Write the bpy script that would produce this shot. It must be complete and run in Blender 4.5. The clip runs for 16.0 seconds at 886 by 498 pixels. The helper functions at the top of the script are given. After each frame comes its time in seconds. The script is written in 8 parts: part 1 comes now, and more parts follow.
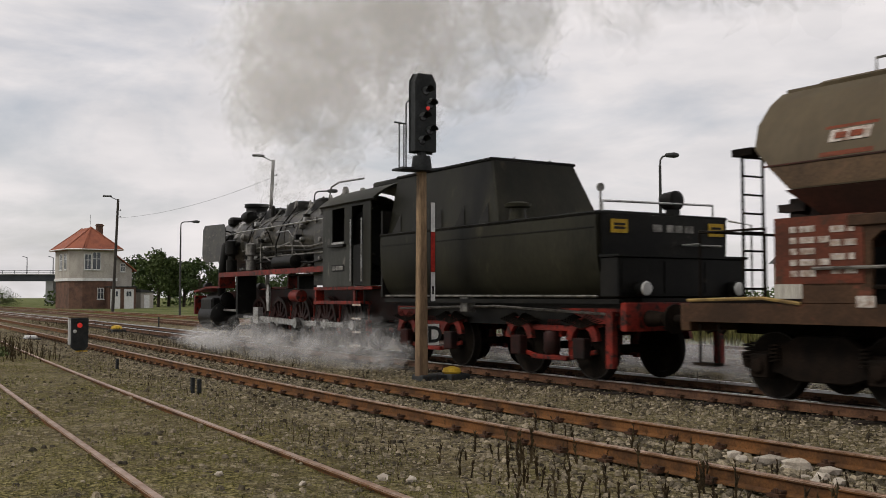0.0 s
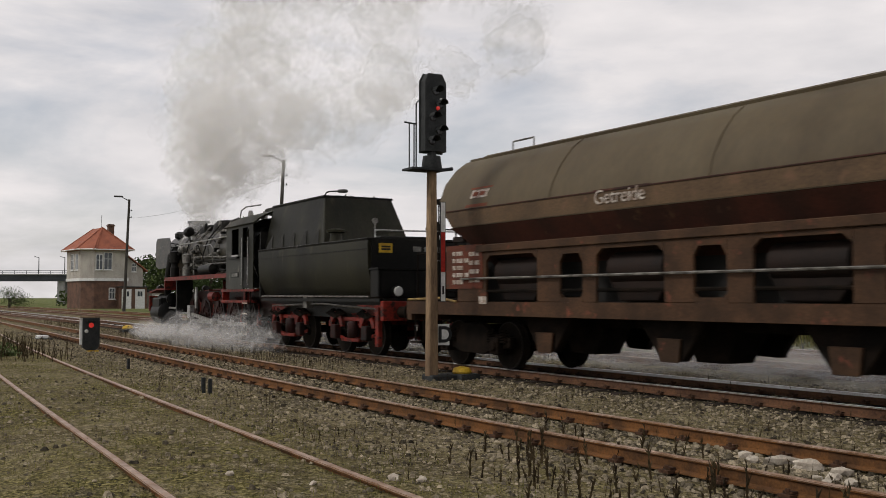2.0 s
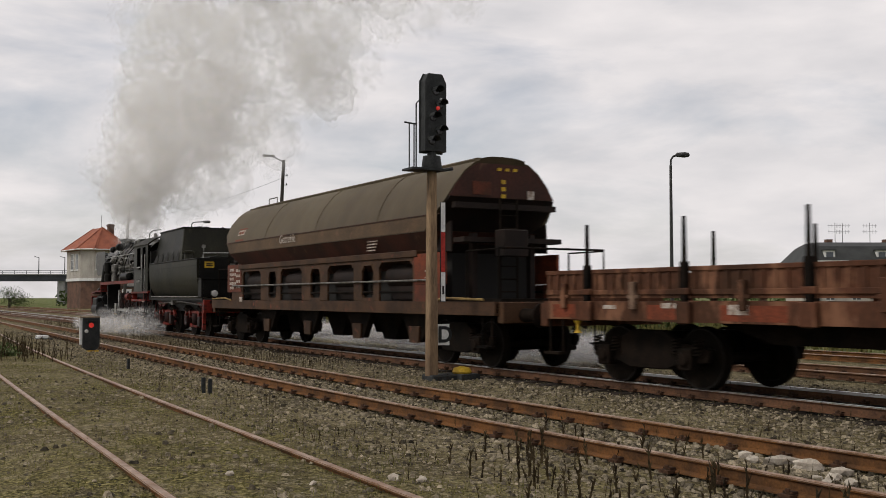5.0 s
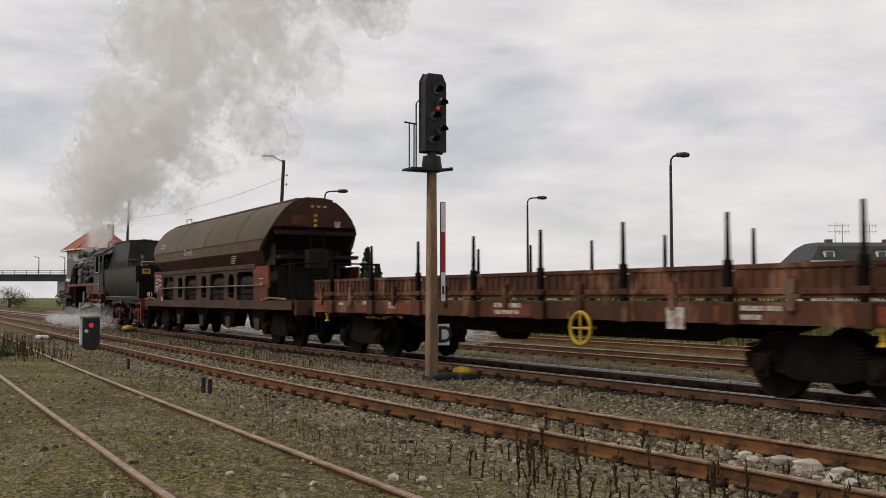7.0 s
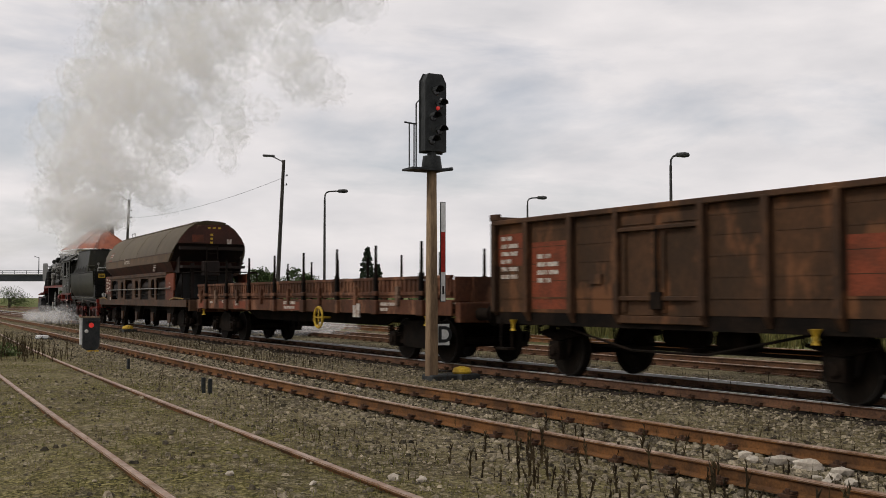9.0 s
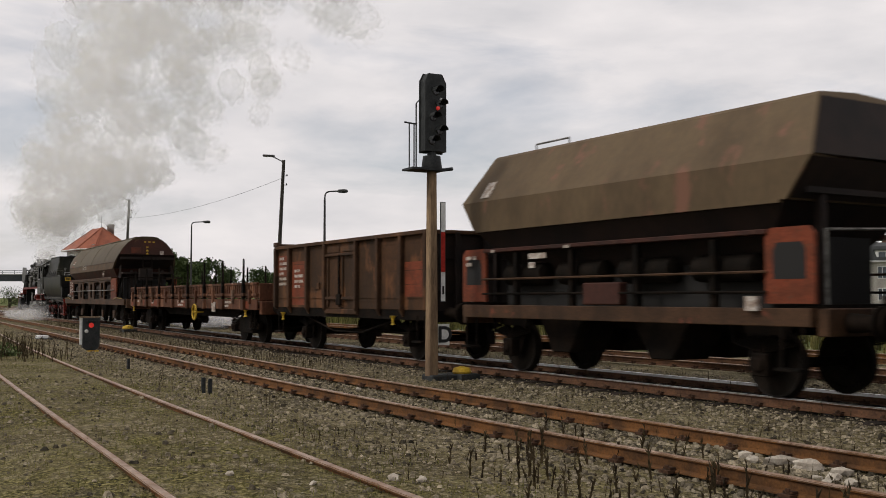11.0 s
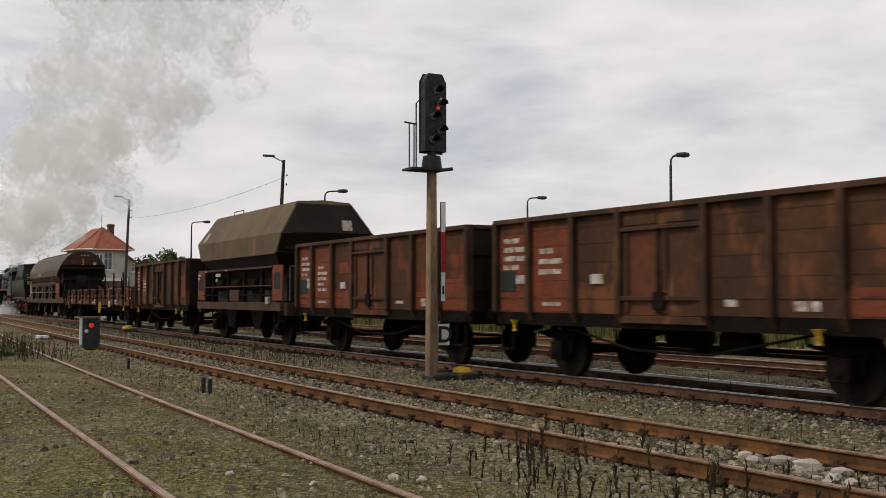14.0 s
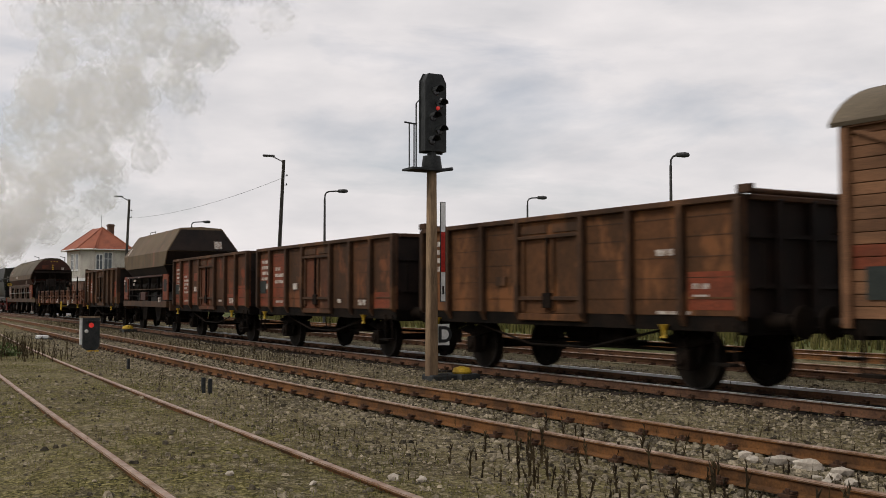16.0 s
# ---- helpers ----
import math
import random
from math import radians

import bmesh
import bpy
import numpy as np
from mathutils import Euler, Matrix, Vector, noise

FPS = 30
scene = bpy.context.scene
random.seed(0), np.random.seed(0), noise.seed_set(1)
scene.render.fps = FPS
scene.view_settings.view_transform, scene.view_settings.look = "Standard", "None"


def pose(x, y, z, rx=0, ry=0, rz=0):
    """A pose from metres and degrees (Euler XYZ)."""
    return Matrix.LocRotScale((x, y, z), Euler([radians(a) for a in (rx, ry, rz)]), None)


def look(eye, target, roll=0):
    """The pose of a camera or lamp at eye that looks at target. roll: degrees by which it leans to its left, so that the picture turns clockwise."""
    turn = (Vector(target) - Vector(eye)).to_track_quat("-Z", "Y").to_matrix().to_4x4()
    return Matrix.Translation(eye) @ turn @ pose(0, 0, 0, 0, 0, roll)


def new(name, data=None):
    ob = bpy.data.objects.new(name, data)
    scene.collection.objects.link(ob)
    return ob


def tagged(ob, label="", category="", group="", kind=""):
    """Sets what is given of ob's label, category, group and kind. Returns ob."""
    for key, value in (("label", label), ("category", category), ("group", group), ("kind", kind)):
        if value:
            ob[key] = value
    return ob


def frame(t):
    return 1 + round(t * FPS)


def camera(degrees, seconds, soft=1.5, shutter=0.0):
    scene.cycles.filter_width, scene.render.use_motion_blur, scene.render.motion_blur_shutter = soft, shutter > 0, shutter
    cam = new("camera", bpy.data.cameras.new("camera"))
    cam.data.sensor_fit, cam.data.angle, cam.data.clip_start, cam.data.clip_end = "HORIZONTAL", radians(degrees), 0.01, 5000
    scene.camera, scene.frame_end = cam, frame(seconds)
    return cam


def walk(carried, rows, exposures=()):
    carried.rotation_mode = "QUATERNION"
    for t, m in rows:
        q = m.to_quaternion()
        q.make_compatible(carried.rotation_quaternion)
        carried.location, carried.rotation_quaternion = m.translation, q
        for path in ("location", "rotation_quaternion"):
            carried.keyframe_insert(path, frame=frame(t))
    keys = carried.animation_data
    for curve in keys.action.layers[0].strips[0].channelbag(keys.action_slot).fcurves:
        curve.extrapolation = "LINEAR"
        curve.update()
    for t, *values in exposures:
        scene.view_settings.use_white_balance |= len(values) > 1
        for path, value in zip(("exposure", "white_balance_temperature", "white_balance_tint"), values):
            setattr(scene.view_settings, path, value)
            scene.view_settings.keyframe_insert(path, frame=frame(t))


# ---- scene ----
cam = camera(47.1, 16.0, soft=0.9, shutter=0.5)
EYE = (0.0, 0.0, 1.545)
PITCH, ROLL, YAW = 2.72, -0.04, 57.49


def cam_pose(turn):
    """turn: degrees to the right of the resting aim"""
    return pose(*EYE, 90 + PITCH, 0, YAW - turn) @ pose(0, 0, 0, 0, 0, ROLL)


PATH = [(0.0, 0.573), (0.2, 0.34), (0.4, 0.115), (0.6, 0.08), (0.8, 0.032), (1.0, 0.01), (1.2, 0.0), (16.0, 0.0)]
walk(cam, [(t, cam_pose(a)) for t, a in PATH])

# ---- sky and sun ----
world = bpy.data.worlds.new("overcast_sky")
scene.world = world
world.use_nodes = True
wn, wl = world.node_tree.nodes, world.node_tree.links
wn.clear()
w_out, w_bg = wn.new("ShaderNodeOutputWorld"), wn.new("ShaderNodeBackground")
w_sky = wn.new("ShaderNodeTexSky")
w_sky.sky_type, w_sky.sun_disc = "NISHITA", False
w_sky.sun_elevation, w_sky.sun_rotation = radians(42), radians(195)
w_sky.air_density, w_sky.dust_density = 1.0, 2.0
w_co, w_map = wn.new("ShaderNodeTexCoord"), wn.new("ShaderNodeMapping")
w_map.inputs["Scale"].default_value = (1.4, 1.4, 4.6)
w_no, w_ramp, w_mix = wn.new("ShaderNodeTexNoise"), wn.new("ShaderNodeValToRGB"), wn.new("ShaderNodeMix")
w_no.inputs["Scale"].default_value, w_no.inputs["Detail"].default_value = 2.3, 7.0
w_no.inputs["Roughness"].default_value, w_no.inputs["Distortion"].default_value = 0.56, 0.35
w_ramp.color_ramp.elements[0].position, w_ramp.color_ramp.elements[1].position = 0.27, 0.52
w_ramp.color_ramp.elements[0].color, w_ramp.color_ramp.elements[1].color = (0.4, 0.4, 0.4, 1), (0.97, 0.97, 0.97, 1)
w_mix.data_type = "RGBA"
w_no2, w_ramp2 = wn.new("ShaderNodeTexNoise"), wn.new("ShaderNodeValToRGB")
w_no2.inputs["Scale"].default_value, w_no2.inputs["Detail"].default_value = 5.5, 6.0
w_ramp2.color_ramp.elements[0].position, w_ramp2.color_ramp.elements[1].position = 0.3, 0.7
w_ramp2.color_ramp.elements[0].color, w_ramp2.color_ramp.elements[1].color = (7.2, 7.0, 7.15, 1), (9.3, 8.8, 8.75, 1)
wl.new(w_co.outputs["Generated"], w_map.inputs["Vector"])
wl.new(w_map.outputs["Vector"], w_no.inputs["Vector"])
wl.new(w_map.outputs["Vector"], w_no2.inputs["Vector"])
wl.new(w_no2.outputs["Fac"], w_ramp2.inputs["Fac"])
wl.new(w_no.outputs["Fac"], w_ramp.inputs["Fac"])
wl.new(w_ramp.outputs["Color"], w_mix.inputs["Factor"])
wl.new(w_sky.outputs["Color"], w_mix.inputs["A"])
wl.new(w_ramp2.outputs["Color"], w_mix.inputs["B"])
wl.new(w_mix.outputs["Result"], w_bg.inputs["Color"])
w_bg.inputs["Strength"].default_value = 0.094
wl.new(w_bg.outputs["Background"], w_out.inputs["Surface"])

sun = new("sun", bpy.data.lights.new("sun", "SUN"))
sun.data.energy, sun.data.angle, sun.data.color = 1.4, radians(14), (1.0, 0.95, 0.87)
# light comes over the left shoulder
sun.matrix_world = look((-30.8, -24.4, 36.0), (-22, 8, 0))
scene.view_settings.exposure = 0.0

# ---- mesh and material helpers ----


class Solid:
    """Gathers boxes, rods, profiles and tubes into one mesh."""

    def __init__(self):
        self.v, self.f = [], []

    def add(self, verts, faces):
        n = len(self.v)
        self.v += [tuple(p) for p in verts]
        self.f += [tuple(i + n for i in f) for f in faces]
        return self

    def box(self, x0, x1, y0, y1, z0, z1):
        x0, x1, y0, y1, z0, z1 = min(x0, x1), max(x0, x1), min(y0, y1), max(y0, y1), min(z0, z1), max(z0, z1)
        return self.add([(x, y, z) for x in (x0, x1) for y in (y0, y1) for z in (z0, z1)],
                        [(0, 1, 3, 2), (4, 6, 7, 5), (0, 4, 5, 1), (2, 3, 7, 6), (0, 2, 6, 4), (1, 5, 7, 3)])

    def prism(self, profile, x0, x1):
        """profile: (y, z) points, run along x"""
        n = len(profile)
        v = [(x0, y, z) for y, z in profile] + [(x1, y, z) for y, z in profile]
        f = [(i, (i + 1) % n, n + (i + 1) % n, n + i) for i in range(n)]
        return self.add(v, f + [tuple(range(n - 1, -1, -1)), tuple(range(n, 2 * n))])

    def plate(self, profile, y0, y1):
        """profile: (x, z) points, thick along y"""
        n = len(profile)
        v = [(x, y0, z) for x, z in profile] + [(x, y1, z) for x, z in profile]
        f = [(i, (i + 1) % n, n + (i + 1) % n, n + i) for i in range(n)]
        return self.add(v, f + [tuple(range(n - 1, -1, -1)), tuple(range(n, 2 * n))])

    def rings(self, rings, closed=True, caps=True):
        """rings: lists of points, all of one length, joined by faces"""
        n, k = len(rings[0]), len(rings)
        f = []
        for j in range(k - 1):
            for i in range(n if closed else n - 1):
                a, b = j * n + i, j * n + (i + 1) % n
                f.append((a, b, b + n, a + n))
        if caps:
            f += [tuple(range(n - 1, -1, -1)), tuple(range((k - 1) * n, k * n))]
        return self.add([p for r in rings for p in r], f)

    def rod(self, a, b, r, seg=10, r2=None):
        a, b = Vector(a), Vector(b)
        d = (b - a).normalized()
        u = d.orthogonal().normalized()
        w = d.cross(u)
        r2 = r if r2 is None else r2
        out = []
        for p, q in ((a, r), (b, r2)):
            out.append([p + (u * math.cos(t) + w * math.sin(t)) * q for t in (2 * math.pi * i / seg for i in range(seg))])
        return self.rings(out)

    def tube(self, points, r, seg=8):
        points = [Vector(p) for p in points]
        out, u = [], None
        for i, p in enumerate(points):
            d = (points[min(i + 1, len(points) - 1)] - points[max(i - 1, 0)]).normalized()
            u = d.orthogonal().normalized() if u is None else (u - d * u.dot(d)).normalized()
            w = d.cross(u)
            out.append([p + (u * math.cos(t) + w * math.sin(t)) * r for t in (2 * math.pi * k / seg for k in range(seg))])
        return self.rings(out)

    def turned(self, axis, centre, outline, seg=20):
        """outline: (distance along axis, radius); axis 'x', 'y' or 'z'"""
        out = []
        for d, r in outline:
            ring = []
            for i in range(seg):
                t = 2 * math.pi * i / seg
                a, b = r * math.cos(t), r * math.sin(t)
                off = {"x": (d, a, b), "y": (b, d, a), "z": (a, b, d)}[axis]
                ring.append((centre[0] + off[0], centre[1] + off[1], centre[2] + off[2]))
            out.append(ring)
        return self.rings(out)

    def hoop(self, ys, r_in, r_out, seg):
        """a flat open ring round y"""
        out = []
        for y, r in ((ys[0], r_in), (ys[0], r_out), (ys[1], r_out), (ys[1], r_in), (ys[0], r_in)):
            out.append([(r * math.cos(2 * math.pi * i / seg), y, r * math.sin(2 * math.pi * i / seg)) for i in range(seg)])
        return self.rings(out, caps=False)

    def mesh(self, name, material, smooth=False, bevel=0.0):
        me = bpy.data.meshes.new(name)
        me.from_pydata(self.v, [], self.f)
        if bevel or len(self.f) < 20000:
            bm = bmesh.new()
            bm.from_mesh(me)
            bmesh.ops.recalc_face_normals(bm, faces=bm.faces)
            if bevel:
                edges = [e for e in bm.edges if len(e.link_faces) == 2 and e.calc_face_angle(0) > 0.6]
                bmesh.ops.bevel(bm, geom=edges, offset=bevel, segments=1, affect="EDGES", clamp_overlap=True)
            bm.to_mesh(me)
            bm.free()
        me.materials.append(material)
        if smooth:
            me.shade_smooth()
            me.set_sharp_from_angle(angle=radians(38))
        me.update()
        return me


def part(name, solid, material, parent, label="", smooth=False, bevel=0.0):
    ob = new(name, solid.mesh(name, material, smooth, bevel))
    ob.parent = parent
    if label:
        tagged(ob, label)
    return ob


def thing(name, label, category, group="", kind="", at=None):
    ob = tagged(new(name), label, category, group, kind)
    ob.empty_display_size = 0.3
    if at is not None:
        ob.matrix_basis = at
    return ob


def setting(name, solid, material, label, category, smooth=False, bevel=0.0, kind="structure"):
    return tagged(new(name, solid.mesh(name, material, smooth, bevel)), label, category, kind=kind)


def surface(name, base, second=None, rough=0.7, metal=0.0, scale=1.5, fine=28.0, amount=0.55, bump=0.25, stain=None, stain_at=0.62,
            streak=1.0, by_object=0.0, by_island=0.0, edge=(0.4, 0.62), gloss=0.18):
    """base and second colour mixed by broad noise, dulled by fine grain, with stains and relief; streak > 1 draws the noise out downwards"""
    m = bpy.data.materials.new(name)
    m.use_nodes = True
    n, l = m.node_tree.nodes, m.node_tree.links
    b = n["Principled BSDF"]
    co, mp = n.new("ShaderNodeTexCoord"), n.new("ShaderNodeMapping")
    mp.inputs["Scale"].default_value = (1, 1, 1 / streak)
    l.new(co.outputs["Object"], mp.inputs["Vector"])
    second = second or tuple(c * 0.6 for c in base)

    def noise_ramp(sc, lo, hi, detail=6.0):
        t, r = n.new("ShaderNodeTexNoise"), n.new("ShaderNodeMapRange")
        t.inputs["Scale"].default_value, t.inputs["Detail"].default_value = sc, detail
        t.inputs["Roughness"].default_value = 0.6
        r.inputs["From Min"].default_value, r.inputs["From Max"].default_value = lo, hi
        l.new(mp.outputs["Vector"], t.inputs["Vector"])
        l.new(t.outputs["Fac"], r.inputs["Value"])
        return t, r.outputs["Result"]

    def mix(kind, fac, a, c):
        x = n.new("ShaderNodeMix")
        x.data_type, x.blend_type = "RGBA", kind
        for socket, value in (("Factor", fac), ("A", a), ("B", c)):
            if isinstance(value, (int, float)):
                x.inputs[socket].default_value = value
            elif isinstance(value, tuple):
                x.inputs[socket].default_value = (*value, 1)
            else:
                l.new(value, x.inputs[socket])
        return x.outputs["Result"]

    _, broad = noise_ramp(scale, *edge)
    grain_t, grain = noise_ramp(fine, 0.3, 0.75, 3.0)
    colour = mix("MIX", broad, base, second)
    grey = n.new("ShaderNodeCombineColor")
    for i in range(3):
        l.new(grain, grey.inputs[i])
    colour = mix("OVERLAY", amount * 0.6, colour, grey.outputs["Color"])
    if stain:
        _, st = noise_ramp(scale * 2.7, stain_at, stain_at + 0.1)
        colour = mix("MIX", st, colour, stain)
    rnd = None
    if by_object:
        rnd, amt = n.new("ShaderNodeObjectInfo").outputs["Random"], by_object
    if by_island:
        rnd, amt = n.new("ShaderNodeNewGeometry").outputs["Random Per Island"], by_island
    if rnd is not None:
        r = n.new("ShaderNodeMapRange")
        r.inputs["To Min"].default_value, r.inputs["To Max"].default_value = 1 - amt, 1 + amt
        l.new(rnd, r.inputs["Value"])
        hsv = n.new("ShaderNodeHueSaturation")
        l.new(r.outputs["Result"], hsv.inputs["Value"])
        l.new(colour, hsv.inputs["Color"])
        colour = hsv.outputs["Color"]
    l.new(colour, b.inputs["Base Color"])
    ro = n.new("ShaderNodeMapRange")
    ro.inputs["To Min"].default_value, ro.inputs["To Max"].default_value = max(0.05, rough - 0.12), min(1.0, rough + 0.12)
    l.new(grain_t.outputs["Fac"], ro.inputs["Value"])
    l.new(ro.outputs["Result"], b.inputs["Roughness"])
    b.inputs["Metallic"].default_value = metal
    b.inputs["Specular IOR Level"].default_value = gloss
    if bump:
        bp = n.new("ShaderNodeBump")
        bp.inputs["Strength"].default_value, bp.inputs["Distance"].default_value = bump, 0.02
        l.new(grain_t.outputs["Fac"], bp.inputs["Height"])
        l.new(bp.outputs["Normal"], b.inputs["Normal"])
    return m


def plain(name, colour, rough=0.6, metal=0.0):
    m = bpy.data.materials.new(name)
    m.use_nodes = True
    b = m.node_tree.nodes["Principled BSDF"]
    b.inputs["Base Color"].default_value, b.inputs["Roughness"].default_value = (*colour, 1), rough
    b.inputs["Metallic"].default_value = metal
    return m


def glowing(name, colour, strength):
    m = plain(name, colour, 0.3)
    b = m.node_tree.nodes["Principled BSDF"]
    b.inputs["Emission Color"].default_value, b.inputs["Emission Strength"].default_value = (*colour, 1), strength
    return m


# ---- the train's way ----
RAIL = 0.16
TRACK_Y, BEND, TURN_X, BACK_BEND = 12.18, 0.0009, -40.0, -0.0002


def line_y(x):
    """the train track's centre line: a curve that eases off into a long reverse one"""
    if x > TURN_X:
        return TRACK_Y + BEND * x * x
    d = x - TURN_X
    return TRACK_Y + BEND * TURN_X ** 2 + 2 * BEND * TURN_X * d + BACK_BEND * d * d


ARC_X = np.linspace(140.0, -260.0, 4001)
ARC_Y = np.array([line_y(x) for x in ARC_X])
ARC_S = np.concatenate(([0.0], np.cumsum(np.hypot(np.diff(ARC_X), np.diff(ARC_Y)))))
ARC_S = np.interp(0.0, -ARC_X, ARC_S) - ARC_S
SPEED, GAIN = -4.0598, -0.0761


def way(t):
    """metres along the track that the train has gone at t seconds, gathering speed"""
    return SPEED * t + GAIN * t * t


def arc_x(s):
    return float(np.interp(-s, -ARC_S, ARC_X))


def rail_pose(s, pivot):
    """a vehicle's pose with its middle at s and its pivots that far before and behind"""
    a, b = arc_x(s - pivot), arc_x(s + pivot)
    ya, yb = line_y(a), line_y(b)
    return pose((a + b) / 2, (ya + yb) / 2, RAIL, 0, 0, math.degrees(math.atan2(yb - ya, b - a)))


def ride_rows(s0, pivot, step=0.5):
    k = round(16.0 / step)
    return [(i * step, rail_pose(s0 + way(i * step), pivot)) for i in range(k + 1)]


RIDERS, ROLLERS, CRANKS, PUFFS = [], [], [], []


def rides(ob, s0, pivot):
    """notes that a vehicle runs on the track"""
    ob.matrix_basis = rail_pose(s0, pivot)
    RIDERS.append((ob, s0, pivot))
    return ob


# ---- materials of the train ----
loco_black = surface("sooty_black_paint", (0.005, 0.005, 0.0045), (0.012, 0.011, 0.009), rough=0.5, scale=1.3, fine=22, bump=0.12, stain=(0.035, 0.032, 0.025), stain_at=0.64, gloss=0.14)
# ochre patches put the light on the boiler's flank into its colour
boiler_black = surface("lit_ochre_boiler_black", (0.012, 0.011, 0.009), (0.04, 0.036, 0.027), rough=0.42, scale=1.6, fine=18, bump=0.12, stain=(0.11, 0.097, 0.07), stain_at=0.56, gloss=0.3, streak=0.6)
tender_black = surface("dull_dark_green_black_paint", (0.008, 0.008, 0.0055), (0.024, 0.023, 0.014), rough=0.5, scale=0.6, fine=18, bump=0.1, stain=(0.05, 0.045, 0.028), stain_at=0.6, gloss=0.14, streak=3.0)
cab_grey = surface("weathered_grey_cab_paint", (0.045, 0.046, 0.039), (0.022, 0.023, 0.019), rough=0.5, scale=1.5, bump=0.1, stain=(0.14, 0.13, 0.11), stain_at=0.6, streak=2.5)
pipe_metal = surface("grimy_bare_steel", (0.26, 0.25, 0.23), (0.1, 0.095, 0.085), rough=0.42, metal=0.5, scale=5, bump=0.1)
bright_metal = surface("worn_bright_steel", (0.5, 0.5, 0.49), (0.25, 0.24, 0.22), rough=0.35, metal=0.8, scale=6, bump=0.1)
loco_red = surface("running_gear_red", (0.2, 0.02, 0.012), (0.08, 0.013, 0.009), rough=0.5, scale=2.6, bump=0.12, stain=(0.02, 0.012, 0.009), stain_at=0.52)
# near-black wheels and underframe: grime plus the shade under wagons, both as colour
wheel_dark = surface("oily_shaded_steel", (0.008, 0.0065, 0.005), (0.015, 0.011, 0.008), rough=0.75, scale=4, bump=0.15, gloss=0.06)
under_dark = surface("dirty_shaded_underframe", (0.006, 0.005, 0.004), (0.015, 0.01, 0.007), rough=0.8, scale=2.4, bump=0.25, gloss=0.06)
hop_roof = surface("olive_grey_dusty_paint", (0.1, 0.078, 0.047), (0.07, 0.053, 0.032), rough=0.6, scale=0.5, fine=9, amount=0.2, bump=0.05, stain=(0.1, 0.055, 0.03), stain_at=0.66, streak=2.5)
hop_brown = surface("dull_red_brown_paint", (0.062, 0.022, 0.015), (0.034, 0.016, 0.012), rough=0.6, scale=1.2, bump=0.1, stain=(0.11, 0.06, 0.035), stain_at=0.62, streak=2.0)
hop_side = surface("dusty_brown_paint", (0.072, 0.037, 0.019), (0.036, 0.02, 0.011), rough=0.65, scale=1.4, bump=0.15, stain=(0.16, 0.05, 0.03), stain_at=0.62)
hop_red = surface("dull_oxide_red_paint", (0.125, 0.034, 0.018), (0.075, 0.026, 0.015), rough=0.65, scale=2.2, bump=0.12, stain=(0.06, 0.03, 0.018), stain_at=0.56)
rust_red = surface("fresh_oxide_red_patch", (0.19, 0.045, 0.02), (0.12, 0.034, 0.016), rough=0.65, scale=3, bump=0.15, stain=(0.1, 0.045, 0.025), stain_at=0.6)
td_roof = surface("rusty_olive_brown_paint", (0.12, 0.083, 0.046), (0.08, 0.054, 0.03), rough=0.65, scale=0.7, fine=10, amount=0.25, bump=0.06, stain=(0.17, 0.085, 0.055), stain_at=0.58, streak=2.0)
# brown darkened to hold the shade of end faces and recesses
dark_end = surface("shaded_end_brown", (0.02, 0.012, 0.009), (0.01, 0.007, 0.006), rough=0.7, scale=1.5, bump=0.15)
tan_edge = surface("dirty_yellow_step_edge", (0.3, 0.2, 0.07), (0.14, 0.095, 0.045), rough=0.7, scale=5, bump=0.2)
white_paint = surface("worn_white_lettering", (0.5, 0.46, 0.41), (0.24, 0.17, 0.13), rough=0.6, scale=9, bump=0.05)
yellow_paint = surface("worn_yellow_paint", (0.55, 0.36, 0.03), (0.4, 0.25, 0.03), rough=0.55, scale=7, bump=0.1)
lens_white = plain("lamp_glass", (0.5, 0.5, 0.48), 0.15)
# black for shade inside openings, and for the warning plates' bars
gap_black = plain("inside_shade_and_bar_black", (0.012, 0.011, 0.01), 0.9)
plank = surface("weathered_wagon_planks", (0.12, 0.085, 0.06), (0.07, 0.05, 0.035), rough=0.85, scale=2, bump=0.35)


def gondola_paint(name, a, b, stain):
    return surface(name, a, b, rough=0.75, scale=0.9, fine=20, bump=0.22, stain=stain, stain_at=0.53, streak=2.2)


# ---- running gear shared by the wagons ----


def wheel_solid(r, seg=28):
    w = Solid().turned("y", (0, 0, 0), [(-0.07, r * 0.86), (-0.07, r), (0.045, r), (0.05, r + 0.028), (0.075, r + 0.028), (0.075, r * 0.86),
                                        (0.03, r * 0.82), (0.02, r * 0.35), (0.075, r * 0.28), (0.075, 0.05), (-0.1, 0.05), (-0.1, r * 0.28), (-0.03, r * 0.35), (-0.03, r * 0.82)], seg)
    return w


tyre_steel = surface("dull_dark_tyre_steel", (0.03, 0.027, 0.024), (0.016, 0.013, 0.011), rough=0.6, metal=0.3, scale=5, bump=0.1)
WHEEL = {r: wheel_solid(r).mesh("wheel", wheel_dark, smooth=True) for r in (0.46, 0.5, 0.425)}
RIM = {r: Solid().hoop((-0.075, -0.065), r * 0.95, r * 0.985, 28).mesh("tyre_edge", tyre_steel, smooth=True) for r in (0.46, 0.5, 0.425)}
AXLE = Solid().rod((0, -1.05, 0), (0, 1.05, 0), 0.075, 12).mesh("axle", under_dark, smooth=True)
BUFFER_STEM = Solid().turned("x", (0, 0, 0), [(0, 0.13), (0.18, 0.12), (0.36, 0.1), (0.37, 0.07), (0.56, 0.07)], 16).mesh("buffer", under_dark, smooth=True)
